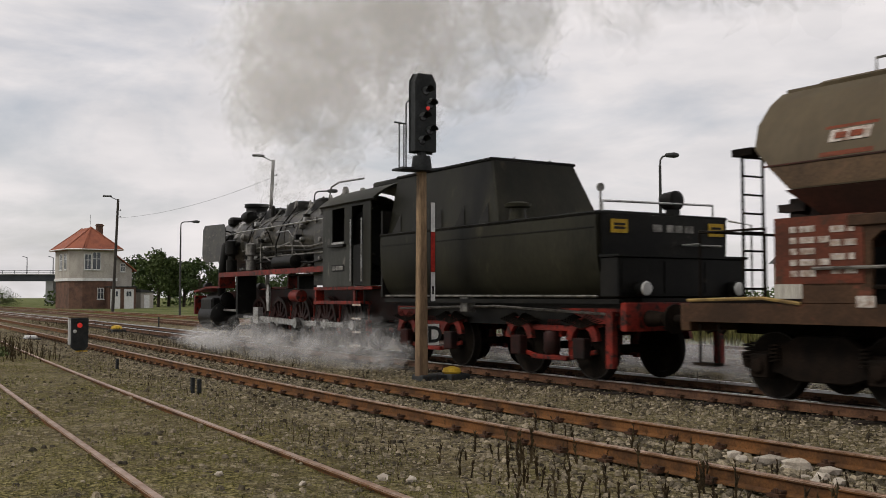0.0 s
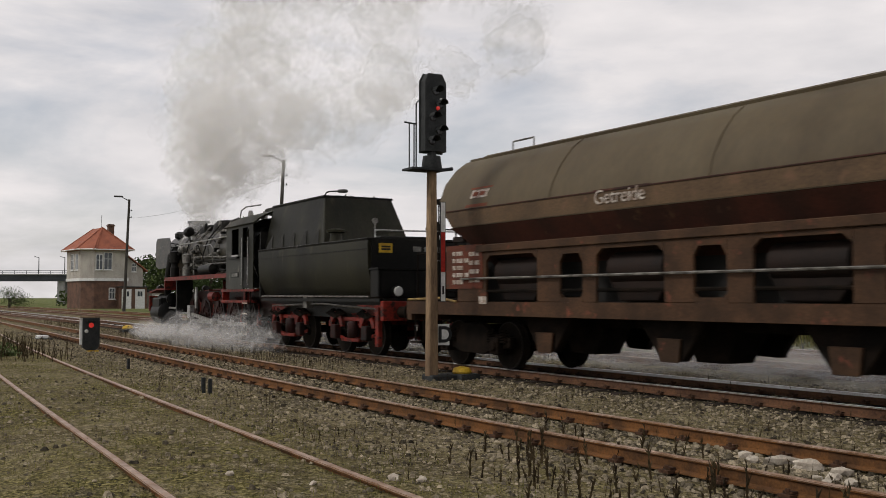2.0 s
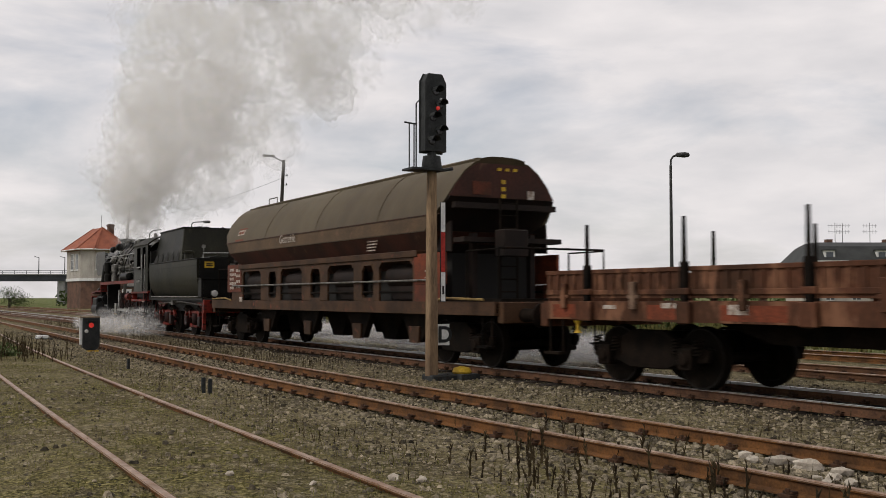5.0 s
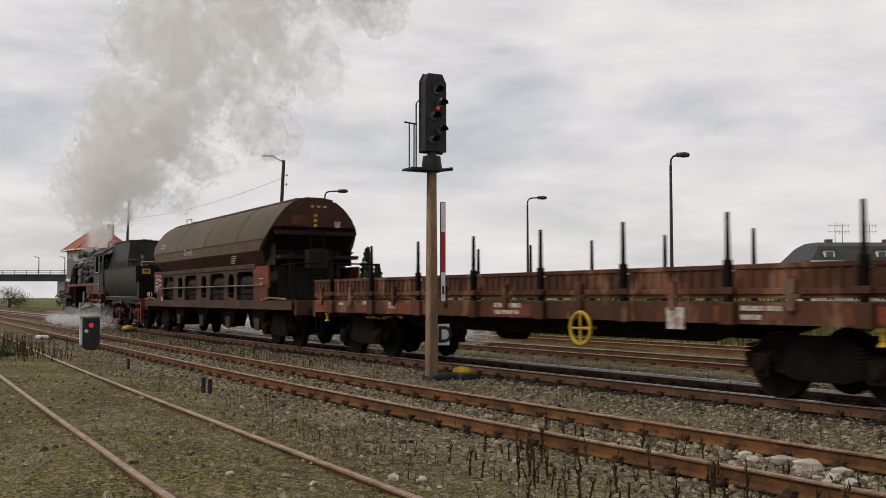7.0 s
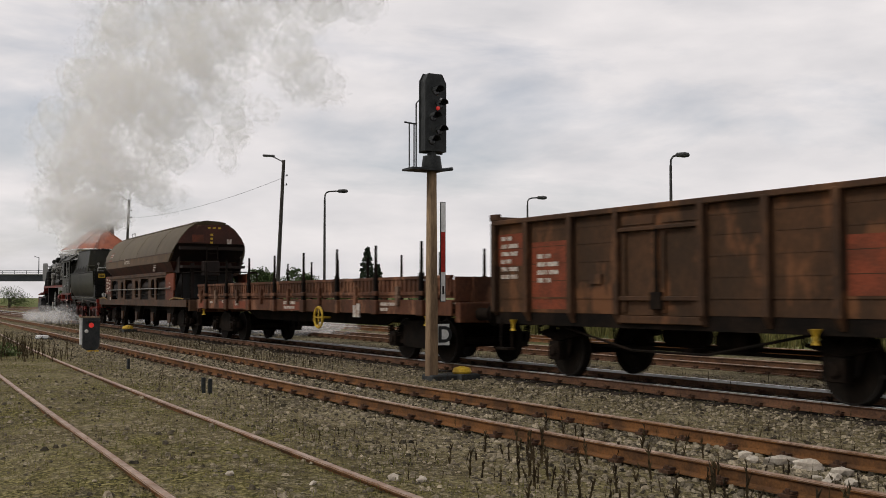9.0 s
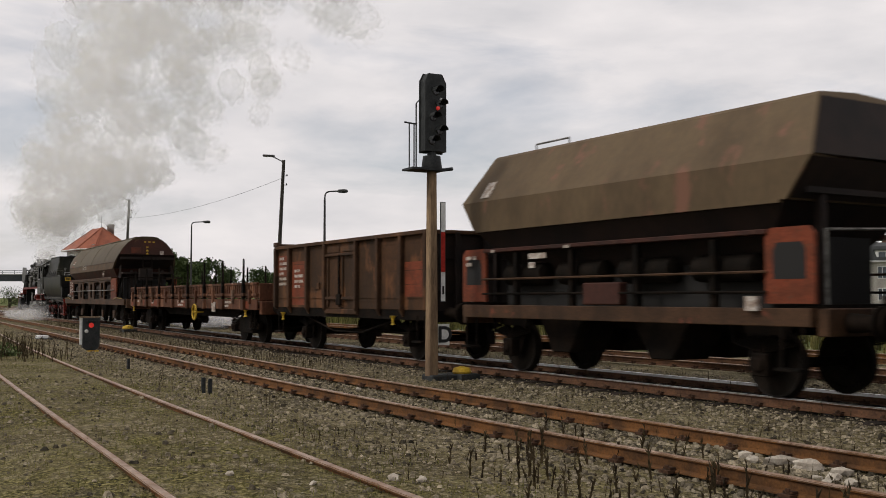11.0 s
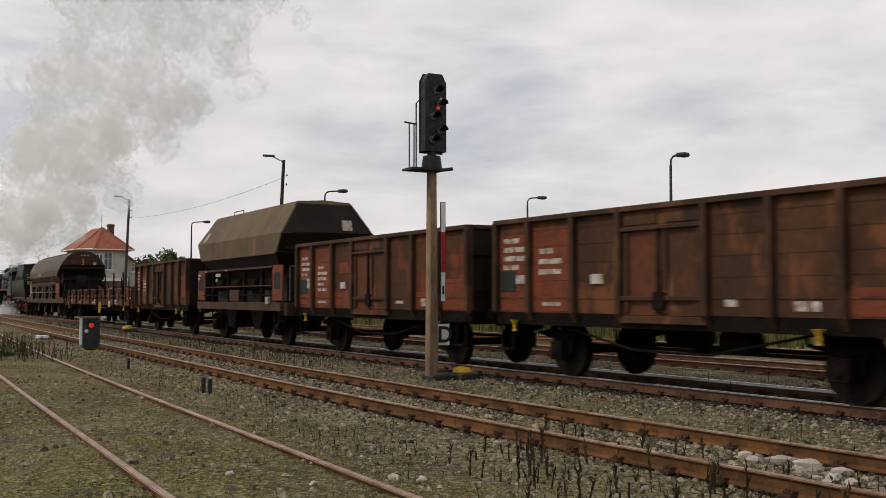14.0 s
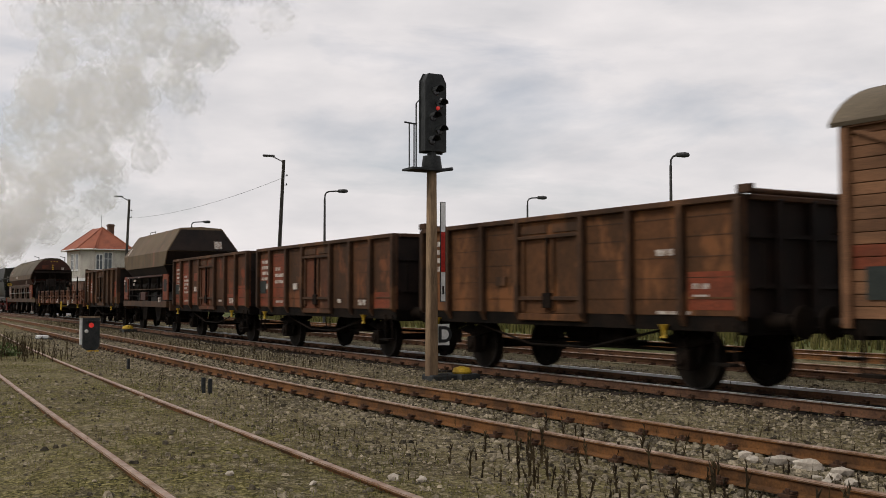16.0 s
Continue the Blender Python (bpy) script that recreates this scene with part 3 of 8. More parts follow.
def stake_wagon():
    top = rides(thing("stake_wagon", "rusty red-brown low-sided flat wagon with upright stakes", "freight wagon", "wagons of the train"), 17.1, 6.6)
    red = gondola_paint("faded_red_brown_wagon_paint", (0.095, 0.037, 0.019), (0.05, 0.023, 0.012), (0.19, 0.09, 0.05))
    pale_iron = surface("worn_pale_ironwork", (0.2, 0.13, 0.09), (0.1, 0.06, 0.04), rough=0.7, scale=5, bump=0.15)
    for i in range(62):
        x = -8.7 + i * 0.2806
        part("floor_plank", Solid().box(x, x + 0.27, -1.3, 1.3, 1.2, 1.25), plank, top)
    for side in (-1, 1):
        part("sole_bar", Solid().prism([(side * 1.43, 1.02), (side * 1.43, 1.32), (side * 1.3, 1.32), (side * 1.3, 1.28), (side * 1.39, 1.28), (side * 1.39, 1.06), (side * 1.3, 1.06), (side * 1.3, 1.02)], -8.75, 8.75), red, top)
        xs = [-7.56 + 2.16 * k for k in range(8)]
        ends = [-8.75] + xs + [8.75]
        for a, b in zip(ends, ends[1:]):
            a, b = a + 0.06, b - 0.06
            part("side_board", Solid().box(a, b, side * 1.4, side * 1.36, 1.37, 1.82), red, top)
            part("board_edge", Solid().box(a, b, side * 1.43, side * 1.34, 1.76, 1.83), red, top, bevel=0.008)
            part("board_edge", Solid().box(a, b, side * 1.43, side * 1.34, 1.42, 1.5), red, top, bevel=0.008)
            n = max(2, int((b - a) / 0.19))
            for k in range(n):
                x = a + (k + 0.5) * (b - a) / n
                part("board_rib", Solid().box(x - 0.025, x + 0.025, side * 1.425, side * 1.38, 1.5, 1.76), red, top)
            m = (a + b) / 2
            part("latch", Solid().box(m - 0.06, m + 0.06, side * 1.5, side * 1.42, 1.2, 1.62).box(m - 0.12, m + 0.12, side * 1.48, side * 1.42, 1.36, 1.42), pale_iron if int(m * 3) % 2 else red, top, bevel=0.01)
        for x in xs:
            part("stake", Solid().box(x - 0.05, x + 0.05, side * 1.5, side * 1.41, 0.98, 1.9).rod((x, side * 1.455, 1.88), (x, side * 1.455, 2.56), 0.04, 8, 0.03), under_dark, top)
            part("stake_pocket", Solid().box(x - 0.13, x + 0.13, side * 1.52, side * 1.43, 1.0, 1.32).box(x - 0.11, x + 0.11, side * 1.51, side * 1.43, 1.42, 1.52), red, top, bevel=0.012)
    for e in (-1, 1):
        part("end_board", Solid().box(8.75 * e, 8.7 * e, -1.34, 1.34, 1.3, 1.8), red, top, bevel=0.01)
        for y in (-0.9, 0, 0.9):
            part("end_post", Solid().box(8.75 * e, 8.82 * e, y - 0.05, y + 0.05, 1.1, 1.8), red, top)
        part("headstock", Solid().box(8.75 * e, 8.95 * e, -1.35, 1.35, 0.88, 1.28), red, top, bevel=0.015)
        stirrup(top, 8.4 * e, -1.42)
        part("tie_hook", Solid().turned("z", (7.8 * e, -1.46, 0.8), [(0, 0.07), (0.05, 0.03), (0.14, 0.03), (0.2, 0.07)], 10), yellow_paint, top, "yellow lashing hook")
    part("truss", Solid().plate([(-8.7, 1.05), (-5.6, 1.05), (-4.4, 0.72), (4.4, 0.72), (5.6, 1.05), (8.7, 1.05), (8.7, 1.1), (-8.7, 1.1)], -0.75, -0.65), under_dark, top)
    part("truss", Solid().plate([(-8.7, 1.05), (-5.6, 1.05), (-4.4, 0.72), (4.4, 0.72), (5.6, 1.05), (8.7, 1.05), (8.7, 1.1), (-8.7, 1.1)], 0.65, 0.75), under_dark, top)
    part("brake_cylinder", Solid().turned("x", (-1.4, -0.3, 0.75), [(-0.4, 0.06), (-0.35, 0.2), (0.35, 0.2), (0.4, 0.06)], 14), under_dark, top, smooth=True)
    ring = [(2.25 + 0.26 * math.cos(a), -1.52, 0.88 + 0.26 * math.sin(a)) for a in (2 * math.pi * k / 24 for k in range(25))]
    part("brake_wheel", Solid().tube(ring, 0.03, 6).rod((2.0, -1.52, 0.88), (2.5, -1.52, 0.88), 0.02, 6).rod((2.25, -1.52, 0.63), (2.25, -1.52, 1.13), 0.02, 6).rod((2.25, -1.5, 0.88), (2.25, -1.2, 0.88), 0.03, 6), yellow_paint, top, "yellow brake handwheel")
    for a, b in ((-8.5, -7.9), (-6.2, -5.5), (-4.75, -3.6), (-0.5, 0.75), (5.1, 5.5), (7.3, 8.0)):
        part("red_patch", Solid().box(a, b, -1.433, -1.42, 1.05, 1.27), rust_red, top, "repainted oxide-red patch")
    part("card_holder", Solid().box(4.2, 4.55, -1.47, -1.44, 0.92, 1.24), white_paint, top, "pale card holder")
    lettering(top, [(-5.9, 1.22, [0.2, 0.1], 0.08), (-4.6, 1.14, [0.35], 0.14), (-0.4, 1.2, [0.5, 0.3], 0.08), (-0.4, 1.08, [0.6, 0.15], 0.07), (5.6, 1.2, [0.4, 0.25], 0.07), (5.6, 1.08, [0.35], 0.07), (-7.2, 1.2, [0.3], 0.06)], -1.436)
    bogie(top, -6.6)
    bogie(top, 6.6)
    buffers(top, -8.95, 8.95)


stake_wagon()


# ---- open goods wagons ----
POSTS = [0.0, 1.06, 2.3, 3.46, 5.28, 6.44, 7.56, 8.72]


def open_wagon(s_front, label, body, post, patches, writing, end_flap=False, top_z=2.8, door=None):
    half = 4.36
    door = door or body
    top = rides(thing("open_wagon", label, "freight wagon", "wagons of the train"), s_front + half, 3.0)
    for side in (-1, 1):
        y_out, y_in = side * 1.36, side * 1.31
        for i, (a, b) in enumerate(zip(POSTS, POSTS[1:])):
            if i == 3:
                continue
            part("side_panel", Solid().box(a - half, b - half, y_out, y_in, 1.12, top_z - 0.06), body, top)
            if i in patches:
                z0, z1 = patches[i]
                part("red_patch", Solid().box(a - half + 0.09, b - half - 0.09, side * 1.364, y_in, z0, z1), rust_red, top, "repainted oxide-red patch")
            part("panel_bead", Solid().box(a - half, b - half, side * 1.375, y_in, 1.36, 1.39), body, top)
            for z in (1.66, 1.96, 2.26, 2.54):
                part("plank_seam", Solid().box(a - half, b - half, side * 1.366, y_in, z, z + 0.012), post, top)
        # double door with frame, bars and lock
        da, db = POSTS[3] - half, POSTS[4] - half
        dm = (da + db) / 2
        for a, b in ((da + 0.05, dm - 0.01), (dm + 0.01, db - 0.05)):
            leaf = part("door_leaf", Solid().box(a, b, side * 1.37, side * 1.32, 1.1, 2.42), door, top, bevel=0.01)
            part("door_bar", Solid().box(a + 0.06, a + 0.14, side * 1.41, side * 1.36, 1.15, 2.38), body, leaf)
            part("door_bar", Solid().box(b - 0.14, b - 0.06, side * 1.41, side * 1.36, 1.15, 2.38), body, leaf)
        part("door_header", Solid().box(da, db, side * 1.38, side * 1.32, 2.44, top_z - 0.06), body, top, bevel=0.01)
        part("header_plate", Solid().box(da + 0.1, dm - 0.08, side * 1.4, side * 1.37, 2.5, 2.64).box(dm + 0.08, db - 0.1, side * 1.4, side * 1.37, 2.5, 2.64), post, top)
        part("door_bolt", Solid().box(da + 0.05, db - 0.05, side * 1.45, side * 1.39, 2.4, 2.46), post, top, bevel=0.008)
        part("door_bolt", Solid().box(da + 0.05, db - 0.05, side * 1.44, side * 1.39, 1.33, 1.4), post, top, bevel=0.008)
        part("door_lock", Solid().box(dm - 0.12, dm + 0.12, side * 1.47, side * 1.39, 1.2, 1.46).rod((dm, side * 1.44, 1.3), (dm, side * 1.44, 2.42), 0.03, 8), under_dark, top, bevel=0.008)
        part("door_sill", Solid().box(da, db, side * 1.42, side * 1.3, 0.98, 1.1), body, top, bevel=0.01)
        for k, p in enumerate(POSTS):
            x = p - half + (0.05 if k == 0 else -0.05 if k == 7 else 0)
            part("side_post", Solid().prism([(side * 1.36, 0.95 if k not in (0, 7) else 1.05), (side * 1.47, 1.12), (side * 1.47, top_z - 0.05), (side * 1.36, top_z - 0.02)], x - 0.06, x + 0.06), post, top, bevel=0.012)
        part("top_rail", Solid().prism([(side * 1.46, top_z - 0.09), (side * 1.46, top_z), (side * 1.28, top_z), (side * 1.28, top_z - 0.09)], -half, half), post, top, bevel=0.012)
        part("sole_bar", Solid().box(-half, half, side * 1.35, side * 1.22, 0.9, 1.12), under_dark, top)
        for k in (0.55, 7.1):
            x = k - half + 0.1
            part("tie_hook", Solid().turned("z", (x, side * 1.42, 0.78), [(0, 0.05), (0.05, 0.025), (0.12, 0.03), (0.2, 0.075)], 10), yellow_paint, top, "yellow lashing hook")
    part("floor", Solid().box(-half + 0.02, half - 0.02, -1.3, 1.3, 1.12, 1.2), plank, top)
    for e in (-1, 1):
        x = half * e
        # end faces coloured darker, being turned away from the sun
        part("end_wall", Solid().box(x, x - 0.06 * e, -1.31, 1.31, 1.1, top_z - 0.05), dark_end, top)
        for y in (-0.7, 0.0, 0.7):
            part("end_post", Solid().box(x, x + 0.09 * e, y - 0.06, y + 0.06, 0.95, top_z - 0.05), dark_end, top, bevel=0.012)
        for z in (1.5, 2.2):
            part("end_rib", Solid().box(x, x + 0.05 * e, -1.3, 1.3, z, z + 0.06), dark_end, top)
        part("top_rail", Solid().box(x - 0.1 * e, x + 0.07 * e, -1.28, 1.28, top_z - 0.085, top_z - 0.004), post, top, bevel=0.012)
        part("headstock", Solid().box(x - 0.2 * e, x + 0.0 * e, -1.3, 1.3, 0.86, 1.1), under_dark, top, bevel=0.01)
        part("grab_iron", Solid().tube([(x + 0.02 * e, -1.15, 1.5), (x + 0.14 * e, -1.15, 1.52), (x + 0.14 * e, -1.15, 2.1), (x + 0.02 * e, -1.15, 2.12)], 0.016, 6), under_dark, top)
        part("step_frame", Solid().tube([(x + 0.05 * e, 0.4, 2.3), (x + 0.3 * e, 0.4, 2.3), (x + 0.3 * e, 1.2, 2.3), (x + 0.05 * e, 1.2, 2.3)], 0.018, 6), under_dark, top)
        if end_flap and e < 0 or end_flap == 2:
            part("flap_hinge", Solid().box(x - 0.05, x + 0.2, -1.46, -1.36, top_z, top_z + 0.12).rod((x - 0.02, -1.4, top_z + 0.05), (x - 0.02, 1.4, top_z + 0.05), 0.045, 8), post, top, bevel=0.01)
        stirrup(top, (half - 0.35) * e, -1.36)
        stirrup(top, (half - 0.35) * e, 1.36)
    for x0, z, widths, h in writing:
        lettering(top, [(x0 - half, z, widths, h)], -1.368)
    part("card_holder", Solid().box(2.75 - half, 3.05 - half, -1.4, -1.37, 1.6, 1.76), white_paint if end_flap == 0 else post, top)
    part("brake_rigging", Solid().rod((-3.0, -0.5, 0.55), (3.0, -0.5, 0.55), 0.03, 6).rod((-3.0, 0.5, 0.55), (3.0, 0.5, 0.55), 0.03, 6).box(-0.1, 0.1, -0.8, 0.8, 0.5, 0.6), under_dark, top)
    part("brake_cylinder", Solid().turned("x", (0.6, -0.35, 0.72), [(-0.35, 0.06), (-0.3, 0.18), (0.3, 0.18), (0.35, 0.06)], 14), under_dark, top, smooth=True)
    part("truss_rod", Solid().tube([(-2.9, -1.2, 0.95), (-0.8, -1.2, 0.55), (0.8, -1.2, 0.55), (2.9, -1.2, 0.95)], 0.022, 6), under_dark, top)
    part("air_tank", Solid().turned("x", (-1.3, 0.5, 0.72), [(-0.5, 0.05), (-0.45, 0.17), (0.45, 0.17), (0.5, 0.05)], 12), under_dark, top, smooth=True)
    single_axles(top, (-2.9, 2.9))
    buffers(top, -half, half)
    return top


def block(x, z, n, w=0.13, h=0.075, step=0.14):
    """a block of small writing"""
    return [(x, z - step * k, [w * (1 + (k * 7 % 3) * 0.4), w * (1 + (k * 5 % 3) * 0.5)], h) for k in range(n)]


g_brown = gondola_paint("rusty_brown_wagon_paint", (0.074, 0.035, 0.016), (0.038, 0.021, 0.011), (0.13, 0.056, 0.024))
g_red = gondola_paint("rusty_red_brown_wagon_paint", (0.1, 0.038, 0.017), (0.056, 0.026, 0.013), (0.17, 0.042, 0.018))
g_grey = gondola_paint("dark_red_brown_wagon_paint", (0.088, 0.038, 0.017), (0.048, 0.024, 0.012), (0.15, 0.055, 0.023))
g_orange = gondola_paint("orange_brown_rusty_wagon_paint", (0.108, 0.046, 0.018), (0.06, 0.028, 0.012), (0.17, 0.07, 0.026))
g_door = gondola_paint("patchy_red_rust_door_paint", (0.13, 0.04, 0.018), (0.07, 0.03, 0.015), (0.19, 0.09, 0.05))
post_brown = gondola_paint("dark_brown_post_paint", (0.07, 0.034, 0.017), (0.038, 0.021, 0.012), (0.11, 0.052, 0.024))
slate_board = surface("slate_grey_board", (0.03, 0.036, 0.032))


def placards(wagon):
    part("placard", Solid().box(-4.2, -3.75, -1.385, -1.36, 1.5, 1.86), slate_board, wagon, "slate-grey placard")
    part("card", Solid().box(-3.71, -3.45, -1.39, -1.36, 1.62, 1.78), white_paint, wagon)


open_wagon(27.25, "dark brown two-axle open goods wagon with oxide-red patches", g_brown, post_brown, {0: (1.95, 2.55), 1: (1.18, 2.35), 6: (1.4, 2.15)},
           block(0.2, 2.42, 6, 0.14) + block(1.32, 2.06, 4, 0.16), end_flap=1)
_wagon = open_wagon(46.75, "red-brown two-axle open goods wagon with white lettering", g_red, post_brown, {0: (1.2, 2.65), 1: (1.2, 2.65), 2: (1.2, 1.5), 5: (1.15, 1.5), 6: (1.15, 1.75)},
           block(0.25, 2.36, 5, 0.16) + block(1.32, 2.1, 5, 0.15) + [(1.35, 1.24, [0.2, 0.25], 0.06), (5.6, 1.25, [0.35], 0.06), (6.75, 1.2, [0.2, 0.15], 0.16)], door=g_door)
placards(_wagon)
part("red_patch", Solid().box(-1.75, -1.2, -1.366, -1.35, 1.96, 2.24), rust_red, _wagon)
_wagon = open_wagon(56.35, "dark red-brown two-axle open goods wagon with faded lettering", g_grey, post_brown, {0: (1.15, 2.5), 1: (1.15, 2.6), 6: (1.15, 1.5)},
                    block(0.25, 2.36, 4, 0.2, 0.09, 0.16) + block(1.32, 2.14, 3, 0.17, 0.09, 0.18) + [(1.4, 1.24, [0.25, 0.2], 0.06), (5.6, 1.25, [0.22], 0.1), (6.8, 1.2, [0.2, 0.14], 0.13)], door=g_door)
placards(_wagon)
open_wagon(66.3, "orange-brown two-axle open goods wagon with hinged end", g_orange, post_brown, {6: (1.2, 1.75)},
           block(0.35, 2.42, 4, 0.2, 0.1, 0.17) + [(7.0, 1.13, [0.7], 0.05), (7.0, 2.0, [0.2, 0.12], 0.1), (7.75, 1.5, [0.14, 0.12], 0.08), (7.75, 1.36, [0.3], 0.06)], end_flap=2)


# ---- two-axle hopper wagon ----


def small_hopper():
    top = rides(thing("small_hopper_wagon", "two-axle hopper wagon with rusty olive polygon roof", "freight wagon", "wagons of the train"), 41.45, 3.0)
    prof = [(-1.42, 2.66), (-1.42, 3.2), (-0.86, 4.08), (-0.8, 4.13), (-0.01, 4.18)]
    part("roof_shell", saddle(prof, -4.1, 4.15, lambda z: max(0.0, 3.2 - z) * 0.75 + max(0.0, z - 3.2) * 0.35), td_roof, top, "rusty olive roof shell")
    # shade below the roof edge is part of this shell's colour
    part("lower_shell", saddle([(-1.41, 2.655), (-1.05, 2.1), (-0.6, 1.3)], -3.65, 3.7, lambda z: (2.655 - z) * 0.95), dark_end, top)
    # added black filling that paints the shade behind the posts
    part("bay_shade_block", Solid().box(-3.3, 3.3, -0.92, 0.92, 1.1, 2.25), gap_black, top)
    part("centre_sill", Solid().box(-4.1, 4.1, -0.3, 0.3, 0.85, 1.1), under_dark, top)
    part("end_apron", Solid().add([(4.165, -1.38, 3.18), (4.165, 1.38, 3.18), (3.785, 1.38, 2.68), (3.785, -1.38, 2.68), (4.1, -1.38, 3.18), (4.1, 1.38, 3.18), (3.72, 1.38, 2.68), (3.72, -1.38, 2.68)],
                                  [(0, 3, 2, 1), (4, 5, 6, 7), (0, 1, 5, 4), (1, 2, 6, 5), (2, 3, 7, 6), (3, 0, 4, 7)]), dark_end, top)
    part("roof_flange", Solid().box(-3.6, 3.65, -1.44, -1.38, 2.62, 2.68), td_roof, top)
    for side in (-1, 1):
        part("shell_ledge", Solid().box(-3.4, 3.4, side * 1.42, side * 1.1, 2.22, 2.29), hop_brown, top, bevel=0.01)
        part("sole_bar", Solid().box(-4.1, 4.1, side * 1.42, side * 1.3, 1.0, 1.24), hop_side, top, bevel=0.01)
        for x in (-3.75, 3.75):
            part("corner_panel", Solid().plate([(x - 0.4, 1.3), (x + 0.4, 1.3), (x + 0.4, 2.2), (x + 0.3, 2.3), (x - 0.3, 2.3), (x - 0.4, 2.2)], side * 1.38, side * 1.33), rust_red, top)
            # black plate on the panel, painting an opening's shade
            part("opening_shade", Solid().plate([(x - 0.26, 1.62), (x + 0.26, 1.62), (x + 0.26, 2.0), (x + 0.2, 2.1), (x - 0.2, 2.1), (x - 0.26, 2.0)], side * 1.385, side * 1.32), gap_black, top)
        # posts and drums coloured near-black for the shade under the shell
        for k, x in enumerate((-2.4, -0.8, 0.8, 2.4)):
            part("post", Solid().box(x - 0.05, x + 0.05, side * 1.38, side * 1.28, 1.24, 2.2), under_dark, top)
            part("discharge_drum", Solid().turned("x", (x + 0.0, side * 1.05, 1.8), [(-0.6, 0.1), (-0.55, 0.2), (0.55, 0.2), (0.6, 0.1)], 12), wheel_dark, top, smooth=True)
        part("lever_shaft", Solid().rod((-3.4, side * 1.42, 1.72), (3.4, side * 1.42, 1.72), 0.02, 6), hop_side, top)
        part("lever_shaft", Solid().rod((-3.4, side * 1.42, 1.45), (3.4, side * 1.42, 1.45), 0.02, 6), under_dark, top)
        part("control_box", Solid().box(-0.4, 0.5, side * 1.44, side * 1.25, 1.26, 1.62), hop_brown, top, bevel=0.02)
        for x in (-1.6, 0.9):
            part("outlet", Solid().plate([(x - 0.6, 1.05), (x + 0.7, 1.05), (x + 0.3, 0.42), (x - 0.2, 0.42)], side * 0.2, side * 1.0), under_dark, top, bevel=0.02)
        part("lamp_bracket", Solid().box(3.1, 3.3, side * 1.5, side * 1.42, 1.2, 1.4), white_paint, top)
    for e in (-1, 1):
        part("headstock", Solid().box(4.1 * e, 4.28 * e, -1.3, 1.3, 0.88, 1.24), hop_side, top, bevel=0.012)
        part("platform", Solid().box(3.4 * e, 4.2 * e, -1.3, 1.3, 1.24, 1.29), under_dark, top)
        part("end_frame", Solid().tube([(4.15 * e, -1.15, 1.29), (4.15 * e, -1.15, 2.25), (4.15 * e, 0.2, 2.3), (4.15 * e, 0.2, 1.29)], 0.025, 6), pipe_metal, top)
        part("end_beam", Solid().box(3.8 * e, 3.9 * e, -1.2, 1.2, 2.75, 2.9), dark_end, top)
        for y in (-0.8, 0.8):
            part("end_post", Solid().box(3.75 * e, 3.85 * e, y - 0.06, y + 0.06, 1.24, 2.9), dark_end, top)
        s = Solid()
        for y in (0.6, 0.95):
            s.rod((4.0 * e, y, 1.3), (4.0 * e, y, 3.7), 0.02, 6)
        for k in range(8):
            s.rod((4.0 * e, 0.6, 1.5 + 0.28 * k), (4.0 * e, 0.95, 1.5 + 0.28 * k), 0.015, 6)
        part("ladder", s, under_dark, top)
        stirrup(top, 3.8 * e, -1.4)
    # shaded end: the darkness is in the sheet's colour
    part("end_sheet", Solid().add([(4.165, -1.36, 3.22), (4.165, 1.36, 3.22), (3.87, 0.82, 4.06), (3.87, -0.82, 4.06), (4.1, -1.36, 3.22), (4.1, 1.36, 3.22), (3.8, 0.82, 4.06), (3.8, -0.82, 4.06)],
                                  [(0, 1, 2, 3), (4, 7, 6, 5), (0, 4, 5, 1), (1, 5, 6, 2), (2, 6, 7, 3), (3, 7, 4, 0)]), dark_end, top, "dark brown end sheet with shade in its colour")
    part("sign_plate", Solid().add([(4.16, 0.45, 3.3), (4.16, 0.75, 3.3), (4.055, 0.75, 3.6), (4.055, 0.45, 3.6), (4.12, 0.45, 3.3), (4.12, 0.75, 3.3), (4.01, 0.75, 3.6), (4.01, 0.45, 3.6)],
                                   [(0, 1, 2, 3), (4, 7, 6, 5), (0, 4, 5, 1), (1, 5, 6, 2), (2, 6, 7, 3), (3, 7, 4, 0)]), white_paint, top)
    part("badge", Solid().add([(-3.5, -1.395, 3.27), (-3.22, -1.395, 3.27), (-3.22, -1.2, 3.58), (-3.5, -1.2, 3.58), (-3.5, -1.36, 3.27), (-3.22, -1.36, 3.27), (-3.22, -1.17, 3.58), (-3.5, -1.17, 3.58)],
                              [(0, 1, 2, 3), (4, 7, 6, 5), (0, 4, 5, 1), (1, 5, 6, 2), (2, 6, 7, 3), (3, 7, 4, 0)]), white_paint, top)
    part("roof_hoop", Solid().tube([(-2.9, -0.5, 4.14), (-2.9, -0.5, 4.3), (-1.9, -0.5, 4.3), (-1.9, -0.5, 4.14)], 0.018, 6), pipe_metal, top)
    lettering(top, [(-3.95, 2.1, [0.18, 0.12], 0.07), (-3.95, 1.98, [0.2], 0.07), (-1.9, 2.06, [0.5], 0.1), (-1.9, 1.9, [0.18], 0.1), (-3.1, 2.215, [0.12], 0.05), (-0.9, 2.215, [0.14], 0.05)], -1.43)
    single_axles(top, (-3.0, 3.0))
    buffers(top, -4.28, 4.28)


small_hopper()


# ---- covered wagon at the end ----


